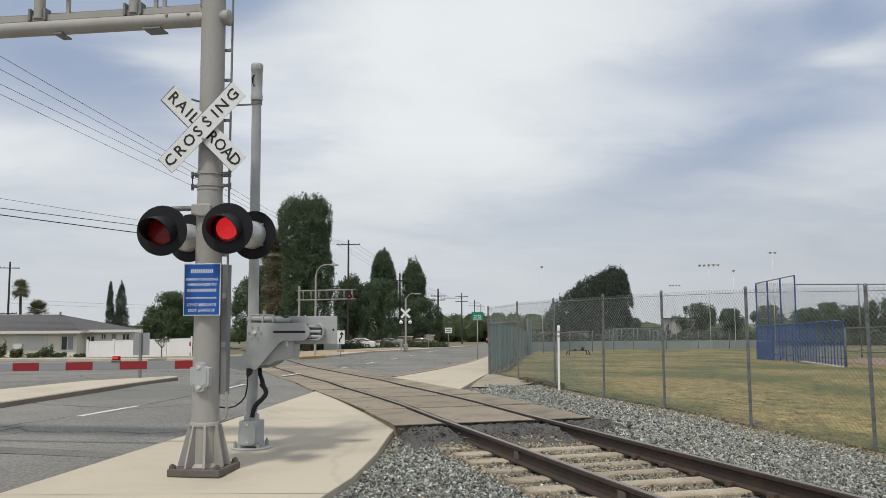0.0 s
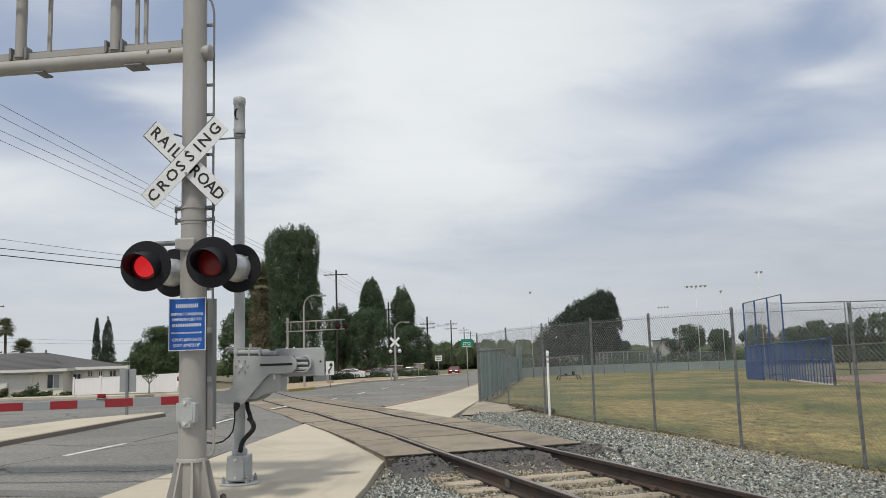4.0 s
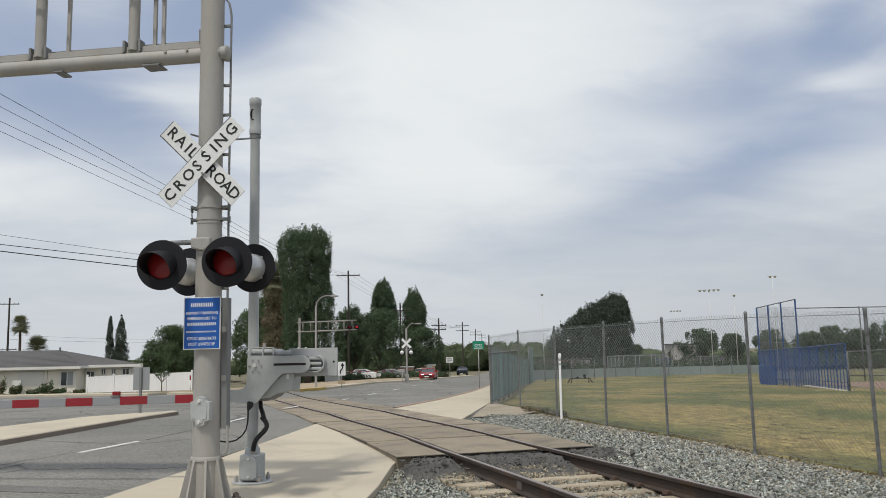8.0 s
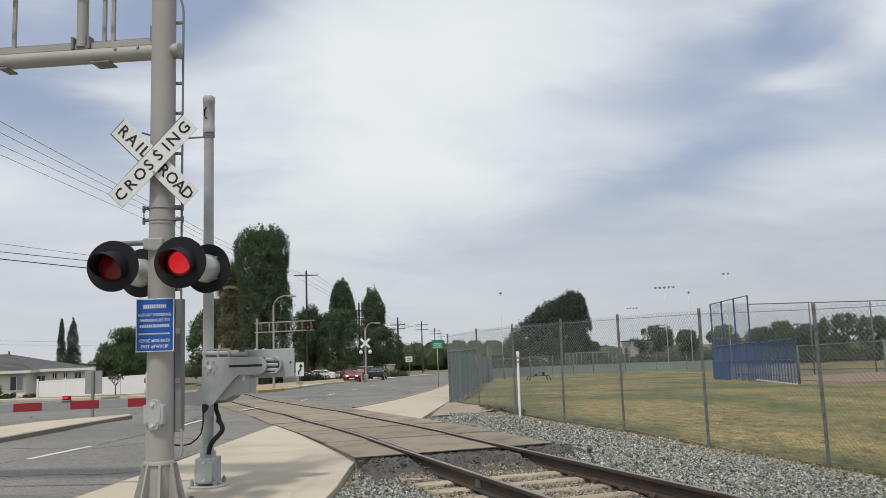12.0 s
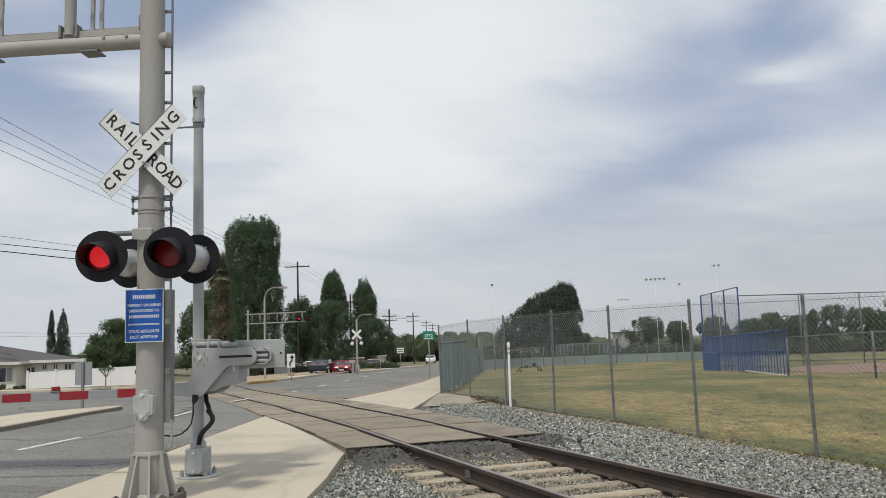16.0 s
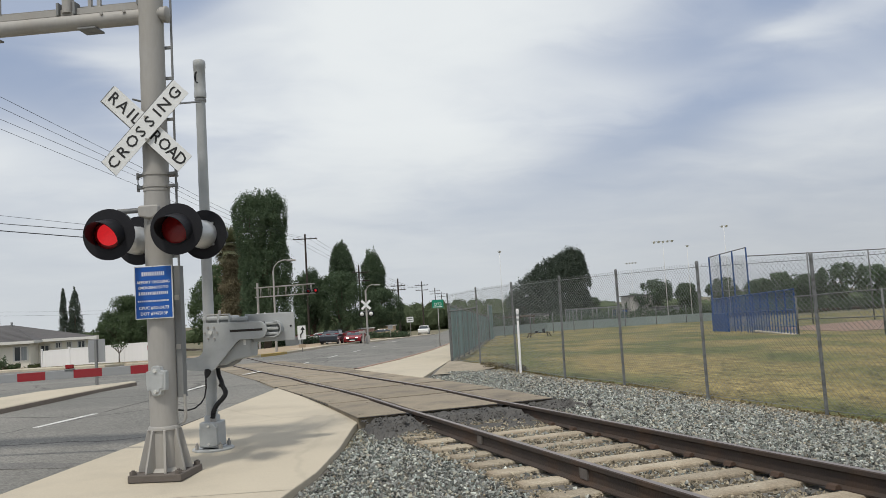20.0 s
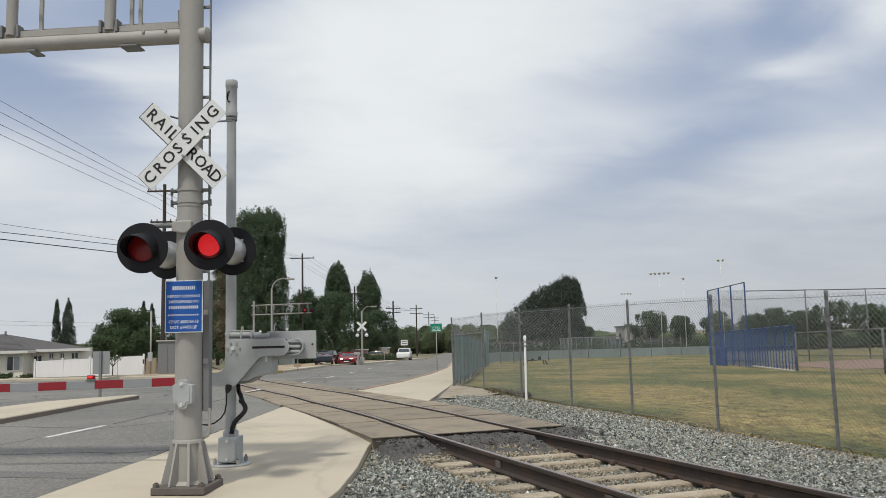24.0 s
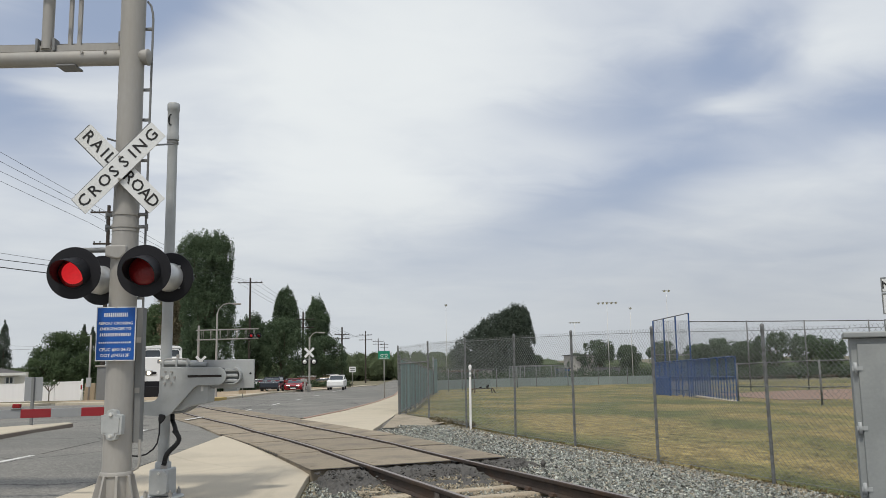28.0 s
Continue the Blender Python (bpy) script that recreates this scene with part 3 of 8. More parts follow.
def make_pavements():
    walk_near = [(0.41, 12.74), (0.24, 11.88), (0.04, 10.32), (-0.21, 8.98), (-0.41, 8.26), (-0.85, 6.6), (-1.8, 2.5), (-3.6, -5), (-6.3, -16),
                 (-8.9, -16), (-6.4, -4), (-4.6, 4.6), (-3.53, 9.17), (-2.72, 11.93), (-2.02, 15.41), (-1.37, 18.96)]
    ob = structure("pavement_near", slab(walk_near, 0.0, 0.2), "concrete", "pale poured concrete pavement with worn edges", "pavement")
    j = bmn()
    for y0 in (8.4, 14.9, 2.5):                       # tooled joints
        a = (lerp(y0, [p[1] for p in NEAR_KERB], [p[0] for p in NEAR_KERB]) + 0.03, y0)
        b = (lerp(y0 - 0.25, (-5, 2.5, 8.26, 12.7, 18.9), (-3.6, -1.8, -0.41, 0.35, -1.2)), y0 - 0.25)
        d = Vector((b[0] - a[0], b[1] - a[1], 0)).normalized()
        s = Vector((-d.y, d.x, 0)) * 0.007
        n = 10
        rows = [[j.verts.new((x + q.x, y + q.y, gz(x, y) + 0.004)) for q in (s, -s)] for x, y in ((a[0] + (b[0] - a[0]) * k / n, a[1] + (b[1] - a[1]) * k / n) for k in range(n + 1))]
        for r, t in zip(rows, rows[1:]):
            j.faces.new((r[0], r[1], t[1], t[0]))
    part("joint", j, "kerb", ob)
    far = [(0.44, 23.7), (1.93, 18.72), (2.3, 20.2), (3.4, 25.2), (4.5, 30.5), (6.4, 39), (9.6, 55.5), (14.2, 84), (27, 150), (24.6, 150), (12.0, 84), (7.54, 56.1), (4.39, 39.8), (2.04, 29.4)]
    structure("pavement_far", slab(far, 0.03, 0.2), "concrete", "pale concrete pavement beside the far road", "pavement")
    kr = bmn()
    line = ROAD_R[8:16]
    for p, q in zip(line, line[1:]):
        d = (Vector((*q, 0)) - Vector((*p, 0))).normalized()
        s = Vector((d.y, -d.x, 0)) * 0.14
        v = [kr.verts.new((c[0] + o.x, c[1] + o.y, gz(*c) + h)) for c in (p, q) for o, h in ((Vector(), -0.1), (Vector(), 0.05), (s, 0.05), (s, -0.1))]
        for k in range(3):
            kr.faces.new((v[k], v[k + 1], v[k + 5], v[k + 4]))
    structure("kerb_far", kr, "paint_r", "kerb with faded red paint", "kerb")
    mk = bmn()                                 # the kerb's dirty face, a little proud of the slab
    for p, q in zip(MEDIAN[:5], MEDIAN[1:6]):
        d = (Vector((*q, 0)) - Vector((*p, 0))).normalized()
        s = Vector((d.y, -d.x, 0)) * 0.012
        v = [mk.verts.new((c[0] + s.x * k, c[1] + s.y * k, gz(*c) + h)) for c in (p, q) for k, h in ((1.6, -0.06), (1.0, 0.062), (-3.0, 0.072))]
        for k in range(2):
            mk.faces.new((v[k], v[k + 1], v[k + 4], v[k + 3]))
    structure("kerb_median", mk, "kerb_dk", "dark dirty face of the median kerb", "kerb")
    structure("median", slab(MEDIAN, 0.09, 0.3, 0.03), "concrete", "raised concrete median with a worn kerb", "median")
    isl = [(-3.9, 55), (-2.9, 64.2), (-0.7, 79.4), (4.3, 91.5), (16, 139), (10, 139), (-2, 95), (-9, 70), (-13, 52), (-9, 49.5), (-5.2, 51.5)]
    structure("pavement_corner", slab(isl, 0.12, 0.3, 0.03), "concrete", "far corner pavement behind a kerb", "pavement")
    bare = sheet([(-14, 53), (-10, 70), (-3.5, 95), (9, 139)], [(-4.5, 53), (-3.4, 64.2), (-1.5, 79.5), (14.4, 139)], 0.135, 20, 3)
    structure("bare_earth", bare, "tan", "bare tan earth strip under the far trees", "ground")
    yl = bmn()
    for p, q in zip([(-4.9, 52.3), (-3.9, 55)], [(-3.9, 55), (-3.62, 57.6)]):
        d = (Vector((*q, 0)) - Vector((*p, 0))).normalized()
        s = Vector((-d.y, d.x, 0)) * 0.5
        v = [yl.verts.new((c[0] + o.x, c[1] + o.y, gz(*c) + h)) for c in (p, q) for o, h in ((s * -0.02, -0.1), (s * -0.02, 0.14), (s, 0.14))]
        for k in range(2):
            yl.faces.new((v[k], v[k + 1], v[k + 4], v[k + 3]))
    structure("kerb_corner", yl, "paint_y", "corner kerb painted yellow", "kerb")
    far_l = [(-60, 57.5), (-22, 56.2), (-14, 51.5), (-13.5, 53), (-21, 58.5), (-60, 60.2)]
    structure("pavement_left", slab(far_l, 0.12, 0.3, 0.03), "concrete", "pale pavement in front of the houses", "pavement")


def make_marks():
    def dash(x0, y0, x1, y1, w, name="lane_mark", m="paint_w", label="faded white lane dash", up=0.0):
        d = Vector((x1 - x0, y1 - y0, 0)).normalized()
        s = Vector((-d.y, d.x, 0)) * w / 2
        bm = bmn()
        rows = []
        for k in range(9):
            x, y = x0 + (x1 - x0) * k / 8, y0 + (y1 - y0) * k / 8
            rows.append([bm.verts.new((x + o.x, y + o.y, gz(x, y) + h + up)) for o, h in ((s * 1.02, -0.029), (s, -0.0255), (-s, -0.0255), (-s * 1.02, -0.029))])
        for r, t in zip(rows, rows[1:]):
            for k in range(3):
                bm.faces.new((r[k], r[k + 1], t[k + 1], t[k]))
        tagged(part(name, bm, m), label, "road mark", "lane marks", "structure")

    for d in ((-5.12, 14.7, -4.6, 16.35), (-3.62, 20.3, -3.4, 21.6), (-6.6, 9.0, -6.0, 11.4), (-1.7, 32.0, -1.29, 35.3), (-0.54, 40.8, -0.14, 43.9), (0.82, 50.8, 1.33, 54.0), (2.4, 63, 3.0, 67), (4.9, 80.8, 6.3, 88)):
        dash(*d, 0.12)
    # long sealed seams in the asphalt
    for d in ((-1.9, 33.0, -0.3, 56.0), (-9.2, 12.0, -6.2, 27.0)):
        dash(*d, 0.035, "seam", "patch", "dark sealed seam in the asphalt")
    for p, q in zip(NEAR_KERB[2:], NEAR_KERB[3:]):
        dash(p[0] - 0.035, p[1], q[0] - 0.035, q[1], 0.07, "gutter_seam", "filler", "dark dirt seam between asphalt and pavement")
    dash(-7.9, 5.2, -5.5, 13.4, 0.025, "seam", "patch", "dark sealed seam in the asphalt")
    dash(-4.5, 16.6, -3.0, 22.5, 0.025, "seam", "patch", "dark sealed seam in the asphalt")
    # one darker band across the road
    for y0, y1, w, x1 in ((12.45, 10.70, 0.42, -3.25),):
        dash(-9.0, y0, x1, y1, w, "road_cut", "asphalt_dk", "dark band across the road")
    dash(-2.85, 25.4, -2.52, 27.3, 0.14, "lane_mark", "paint_w", "faded white lane dash", 0.05)


# ---- the track ----
def track_pose(y, side=0.0, dz=0.0):
    d = Vector((tx(y + 0.3) - tx(y - 0.3), 0.6, tz(y + 0.3) - tz(y - 0.3))).normalized()
    n = Vector((d.y, -d.x, 0)).normalized()
    p = Vector((tx(y), y, tz(y) + dz)) + n * side
    yaw = math.degrees(math.atan2(-d.x, d.y))
    return p, yaw, d, n


def make_rail(side):
    prof = [(-0.070, -0.180), (-0.070, -0.168), (-0.014, -0.150), (-0.009, -0.060), (-0.037, -0.040), (-0.037, -0.008), (-0.028, 0.0),
            (0.028, 0.0), (0.037, -0.008), (0.037, -0.040), (0.009, -0.060), (0.014, -0.150), (0.070, -0.168), (0.070, -0.180)]
    bm = bmn()
    rings = []
    ys = [-40, -20, -8, -2] + [y / 2 for y in range(0, 130)] + [70, 80, 100, 130, 160]
    for y in ys:
        p, yaw, d, n = track_pose(y, side)
        rings.append([bm.verts.new(p + n * a + Vector((0, 0, b))) for a, b in prof])
    k = len(prof)
    for a, b in zip(rings, rings[1:]):
        for i in range(k):
            f = bm.faces.new((a[i], a[(i + 1) % k], b[(i + 1) % k], b[i]))
            f.material_index = 1 if i in (6,) else 0
    rail = tagged(part("rail", bm, ["rail", "rail_top"]), "rusty brown steel rail with a dull worn head", "rail", "rails of the track")
    clip = bmn()
    s = -1 if side > 0 else 1
    prism(clip, [(s * 0.05, -0.160), (s * 0.075, -0.135), (s * 0.11, -0.140), (s * 0.13, -0.178), (s * 0.05, -0.178)], -0.05, 0.05, None, 0.006)
    cm = mesh_of(clip, "rail_clip", "rust")
    for i in range(60):
        y = -4 + i * 0.61
        if y > 11.9:
            break
        p, yaw, d, n = track_pose(y, side)
        piece("rail_clip", cm, rail, pose(*p, 0, 0, yaw))
    joint = bmn()
    bx(joint, -0.032, 0.032, -0.07, 0.07, -0.150, -0.052, None, 0.006)
    jm = mesh_of(joint, "splice", "plate_dk")
    for y in (7.1, 9.6) if side < 0 else ():
        p, yaw, d, n = track_pose(y, side)
        piece("splice_patch", jm, rail, pose(*p, 0, 0, yaw))


def make_ties():
    bm = bmn()
    bx(bm, -1.28, 1.28, -0.115, 0.115, -0.22, 0.0, None, 0.02)
    me = mesh_of(bm, "tie", "tie")
    rng = random.Random(3)
    for i in range(40):
        y = -6 + i * 0.61
        if y > 11.9:
            break
        p, yaw, d, n = track_pose(y, 0, -0.183 + rng.uniform(-0.008, 0.006))
        ob = new("tie", me)
        ob.matrix_world = pose(p.x + rng.uniform(-0.03, 0.03), p.y, p.z, 0, 0, yaw + rng.uniform(-1, 1))
        tagged(ob, "weathered concrete railway tie half buried in ballast", "railway tie", "ties of the track")


def ballast_z(x, y):
    """Top of the ballast: a bed up to the ties, a slope down on both sides."""
    d = abs((x - tx(y)) * 0.979)
    bed = tz(y) - 0.205
    z = max(lerp(d, (0, 1.5, 2.6, 4.0), (bed, bed - 0.01, gz(x, y) + 0.01, gz(x, y) - 0.02)), gz(x, y) - 0.03)
    if y < 12.9:                               # lower beside the pavement's edge
        z -= 0.075 * min(1.0, max(0.0, 1.0 - (x - near_walk_edge(y) - 0.1) / 0.8))
    return z


def fence_x(y):
    return lerp(y, [p[1] for p in FENCE[::-1]], [p[0] for p in FENCE[::-1]])


FENCE = [(3.45, 25.0), (3.88, 22.2), (4.18, 18.9), (4.62, 16.3), (5.17, 14.3), (5.62, 11.85), (6.3, 9.85), (6.95, 7.7), (7.6, 5.6), (8.9, 1.6), (10.2, -2.5)]


def near_walk_edge(y):
    return lerp(y, (-16, -5, 2.5, 6.6, 8.26, 8.98, 10.32, 11.88, 12.74), (-6.3, -3.6, -1.8, -0.85, -0.41, -0.21, 0.04, 0.24, 0.41))


def make_ballast():
    bm = bmn()
    ys = [-20, -10, -4] + [k * 0.4 for k in range(0, 66)]
    rows = []
    for y in ys:
        x0 = near_walk_edge(y) - 0.1 if y < 12.74 else lerp(y, (12.74, 13.4, 18.7, 22, 26), (0.3, 3.0, 1.9, 2.7, 3.4))
        x1 = fence_x(y) + 0.25
        rows.append([bm.verts.new((x0 + (x1 - x0) * k / 24, y, ballast_z(x0 + (x1 - x0) * k / 24, y) - 0.012)) for k in range(25)])
    for r, s in zip(rows, rows[1:]):
        for k in range(24):
            bm.faces.new((r[k], r[k + 1], s[k + 1], s[k])).smooth = True
    structure("ballast_bed", bm, "ballast", "bed of grey crushed stone along the track", "ballast")
    # loose stones, angular and of two sizes
    rng = np.random.RandomState(5)
    octa = np.array([(1, 0, 0), (-1, 0, 0), (0, 1, 0), (0, -1, 0), (0, 0, 1), (0, 0, -1)], float)
    tri = np.array([(0, 2, 4), (2, 1, 4), (1, 3, 4), (3, 0, 4), (2, 0, 5), (1, 2, 5), (3, 1, 5), (0, 3, 5)])
    spots = []
    for zone, count in (("near", 80000), ("right", 42000)):
        for _ in range(count):
            y = rng.uniform(3.4, 12.9) if zone == "near" else rng.uniform(7.5, 19.9)
            if zone == "near":
                x0, x1 = near_walk_edge(min(y, 12.7)) + 0.03, fence_x(y)
            else:
                x0, x1 = (lerp(y, (18.7, 21.8), (2.0, 2.85)) if y > 18.7 else tx(y) + 1.66), fence_x(y)
            x = rng.uniform(x0, x1)
            off = (x - tx(y)) * 0.979
            if min(abs(off - 0.7525), abs(off + 0.7525)) < 0.08 or (y > 12.2 and off < 1.66):
                continue
            if abs(off) < 1.3:                            # ties stay bare
                k = ((y + 6 + (x - tx(y)) * 0.2) / 0.61) % 1.0
                if min(k, 1 - k) < 0.15 and rng.uniform() < 0.86:
                    continue
            spots.append((x, y, ballast_z(x, y) + rng.uniform(-0.014, 0.012), rng.uniform(0.009, 0.025) * (1.0 if y < 9 else 1.15)))
    sp = np.array(spots)
    n = len(sp)
    w = octa[None] * rng.uniform(0.55, 1.35, (n, 6, 1)) + rng.normal(0, 0.22, (n, 6, 3))
    q = np.linalg.qr(rng.normal(0, 1, (n, 3, 3)))[0]
    w = np.einsum("nij,njk->nik", w * rng.uniform(0.6, 1.25, (n, 1, 3)), q) * sp[:, None, 3:4] + sp[:, None, :3]
    mid = np.array([abs((a - tx(b)) * 0.979) < 1.35 for a, b in sp[:, :2]]) & (rng.uniform(0, 1, n) < 0.75)
    edge_gap = np.array([fence_x(b) - a for a, b in sp[:, :2]])
    mid |= rng.uniform(0, 1, n) < np.interp(edge_gap, (0.0, 0.4, 0.9), (0.6, 0.25, 0.03))
    for name, pick, m, lab in (("ballast_stones", ~mid, "stone", "loose grey and white crushed stones of the ballast"), ("dusty_stones", mid, "stone_tan", "dusty tan crushed stones between the ties")):
        c = int(pick.sum())
        f = tri[None] + (np.arange(c) * 6)[:, None, None]
        tagged(new(name, raw(name, w[pick].reshape(-1, 3).tolist(), f.reshape(-1, 3).tolist(), m)), lab, "gravel", "", "stuff")
    bare = sheet([(2.25, 19.4), (3.0, 23.0), (3.38, 25.2), (3.45, 26.4)], [(3.3, 19.5), (4.1, 20.6), (3.75, 23.5), (3.6, 26.4)], 0.016, 12, 5)
    structure("bare_shoulder", bare, "shoulder", "bare tan earth between pavement and fence", "ground")


def make_panels():
    """Crossing panels of concrete: a row outside each rail and one between them."""
    root = thing("level_crossing", Matrix(), "tan concrete level crossing panels between and beside the rails", "level crossing")
    rows = ((-1.60, -0.845), (-0.645, 0.645), (0.845, 1.60))
    n, length = 11, 2.44
    for x0, x1 in rows:
        bm = bmn()
        bx(bm, x0, x1, -length * 0.489 + 0.055, length * 0.489 - 0.055, -0.20, -0.012, None, 0.014)
        for px_ in (x0 + 0.12, x1 - 0.12):
            for py_ in (-0.8, 0.8):
                cyl(bm, (px_, py_, -0.013), (px_, py_, -0.008), 0.035, seg=8)
        me = mesh_of(bm, "panel", "panel")
        for i in range(n):
            y = 12.38 + length * 0.978 * (i + 0.5)
            p, yaw, d, nn = track_pose(y)
            piece("panel", me, root, pose(*p, math.degrees(math.asin(d.z)), 0, yaw))
    for x0, x1 in rows:                      # dark joints under the panels' ends
        bm = bmn()
        prev = None
        for i in range(12):
            y = 12.38 + length * 0.978 * i
            p, yaw, d, nn = track_pose(y)
            r = [bm.verts.new(p + nn * a + Vector((0, 0, -0.026))) for a in (x0 - 0.012, x1 + 0.012)]
            if prev:
                bm.faces.new((prev[0], prev[1], r[1], r[0]))
            prev = r
        part("joint_filler", bm, "filler", root, "dark strip filling the joints")
    # rubber seals beside the rail heads
    for side in (-0.757, 0.757):
        bm = bmn()
        for s0, s1 in ((-0.075, -0.04), (0.04, 0.075)):
            prev = None
            for i in range(55):
                p, yaw, d, nn = track_pose(12.38 + i * 0.48, side)
                r = [bm.verts.new(p + nn * a + Vector((0, 0, b))) for a, b in ((s0, -0.15), (s0, -0.045), (s1, -0.045), (s1, -0.15))]
                if prev:
                    for k in range(3):
                        bm.faces.new((prev[k], prev[k + 1], r[k + 1], r[k]))
                prev = r
        part("flangeway_seal", bm, "rubber", root, "dark rubber seal beside the rail head")
    bm = bmn()
    rng = random.Random(8)
    for (a0, a1, y0, y1) in ((-1.6, -0.86, 11.1, 12.40), (-0.68, 0.68, 10.7, 12.45), (0.86, 2.2, 11.5, 12.45)):
        rows2 = []
        for i in range(15):
            y = y0 + (y1 - y0) * i / 14
            r = []
            for k in range(19):
                s = a0 + (a1 - a0) * k / 18
                p, yaw, d, nn = track_pose(y, s)
                edge = min(1.0, min(i / 9, (k if a0 < -1 else 9) / 6, (18 - k if a1 > 1 else 9) / 6))
                z = tz(y) - 0.06 - 0.15 * (1 - edge) - (0.05 if abs(s) < 0.6 and 4 < i < 9 else 0) + rng.uniform(-0.022, 0.022)
                r.append(bm.verts.new((p.x + rng.uniform(-.02, .02), p.y + rng.uniform(-.03, .03), z)))
            rows2.append(r)
        for r, s in zip(rows2, rows2[1:]):
            for k in range(18):
                bm.faces.new((r[k], r[k + 1], s[k + 1], s[k]))
    structure("asphalt_patch", bm, "patch", "broken dark asphalt patch at the panel ends", "asphalt patch")
    rr = np.random.RandomState(14)              # broken lumps of it
    verts, faces = [], []
    for k in range(520):
        off = rr.uniform(-1.65, 1.85)
        if min(abs(off - 0.7525), abs(off + 0.7525)) < 0.12:
            continue
        y = rr.normal(11.5 if abs(off) < 0.7 else 11.8, 0.38)
        if y > 12.3:
            continue
        p, yaw, d, nn = track_pose(y, off)
        size = rr.uniform(0.008, 0.026) + (0.045 * rr.uniform() if rr.uniform() < 0.05 else 0)
        c = np.array((p.x, p.y, tz(y) - 0.12 + 0.03 * rr.uniform() + 0.07 * min(1.0, max(0.0, (y - 10.9) / 1.0))))
        i = len(verts)
        for q in ((1, 0, 0), (-1, 0, 0), (0, 1, 0), (0, -1, 0), (0, 0, 0.7), (0, 0, -0.7)):
            verts.append(tuple(c + (np.array(q) * rr.uniform(0.6, 1.3) + rr.normal(0, 0.25, 3)) * size))
        faces += [(i + a, i + b, i + e) for a, b, e in ((0, 2, 4), (2, 1, 4), (1, 3, 4), (3, 0, 4), (2, 0, 5), (1, 2, 5), (3, 1, 5), (0, 3, 5))]
    tagged(new("asphalt_rubble", raw("asphalt_rubble", verts, faces, "patch")), "broken dark lumps of asphalt at the panel ends", "rubble", "", "stuff")


# ---- the crossing signal ----
ROAD_YAW = -12.4
MAST = pose(-1.875, 9.36, 0.183, 0, 0, ROAD_YAW)
GATE = pose(-1.59, 10.88, 0.225, 0, 0, ROAD_YAW)
HALF = 0.6045                       # seconds between the flashes
FLASH_0 = 0.14                     # the first change, from lamp b to lamp a


def lamp_rows(m_on, m_off, first, start_0=FLASH_0, half=HALF):
    """Rows that push the glowing core of a lamp up to its lens and draw it back; first: whether it is lit from 0.15 s on."""
    rows = [(0.0, m_off if first else m_on)]
    lit_now, t = not first, start_0
    while t < 28.0:
        a, b = (m_on, m_off) if lit_now else (m_off, m_on)
        k = math.floor(t * FPS) if lit_now else math.floor((t + 0.026) * FPS)
        rows += [(k / FPS, a), ((k + 1) / FPS, b)]
        lit_now, t = not lit_now, t + half
    rows.append((28.0, rows[-1][1]))
    return rows


MOVES = []                         # (thing, rows), keyed at the end


def flasher(parent, m, first, size=1.0, phase=(FLASH_0, HALF)):
    """A lamp head under its parent; m: its place, facing -y. The core behind the lens comes forward when it is lit."""
    s = size
    T = m @ pose(0, 0, 0, 90, 0, 0)               # turn z towards -y
    bm = bmn()
    lathe(bm, [(0.0, -0.010 * s), (0.272 * s, -0.010 * s), (0.275 * s, 0.0), (0.272 * s, 0.006 * s), (0.165 * s, 0.008 * s), (0.16 * s, 0.03 * s), (0.155 * s, 0.03 * s), (0.155 * s, -0.004 * s), (0.0, -0.004 * s)], T, 36)
    disc = part("background_disc", bm, "black", parent, "matt black round background disc")
    hood = bmn()
    n = 26
    prev = None
    for k in range(n + 1):
        a = radians(-44 + 268 * k / n)
        depth = (0.04 + 0.34 * max(0.0, (math.sin(a) + 0.7) / 1.7) ** 0.65) * s
        cs, sn = math.cos(a), math.sin(a)
        r = [hood.verts.new(T @ Vector((rr * s * cs, rr * s * sn - 0.17 * zz, zz))) for rr, zz in ((0.168, 0.0), (0.160, depth), (0.154, depth), (0.160, 0.0))]
        if prev:
            for q in range(4):
                hood.faces.new((prev[q], prev[(q + 1) % 4], r[(q + 1) % 4], r[q])).smooth = True
        prev = r
    part("hood", hood, "black", parent, "black visor hood")
    bm = bmn()
    lathe(bm, [(0.0, 0.022 * s), (0.05 * s, 0.021 * s), (0.10 * s, 0.017 * s), (0.14 * s, 0.009 * s), (0.156 * s, 0.0), (0.0, -0.001)], T, 28)
    part("lens", bm, "lens", parent, "dark red ribbed lens")
    bm = bmn()
    lathe(bm, [(0.0, 0.010 * s), (0.05 * s, 0.009 * s), (0.09 * s, 0.005 * s), (0.118 * s, 0.0), (0.120 * s, -0.010 * s), (0.0, -0.011 * s)], pose(0, 0, 0, 90, 0, 0), 28)
    core = part("lamp_core", bm, "glow", parent, "glowing red lamp core")
    core.matrix_local = m @ pose(0, 0.035 * s, 0)
    rows = lamp_rows(m @ pose(0, -0.020 * s, 0), m @ pose(0, 0.035 * s, 0), first, *phase)
    MOVES.append((core, rows))
    bm = bmn()
    lathe(bm, [(0.0, -0.20 * s), (0.06 * s, -0.20 * s), (0.12 * s, -0.17 * s), (0.155 * s, -0.10 * s), (0.16 * s, -0.011 * s), (0.0, -0.011 * s)], T, 24)
    for k in range(4):
        a = radians(45 + 90 * k)
        c = T @ Vector((0.166 * s * math.cos(a), 0.166 * s * math.sin(a), -0.03 * s))
        e = T @ Vector((0.166 * s * math.cos(a), 0.166 * s * math.sin(a), -0.012 * s))
        cyl(bm, c, e, 0.014 * s, seg=6)
    part("housing", bm, "alu", parent, "grey cast aluminium lamp housing")
    return disc


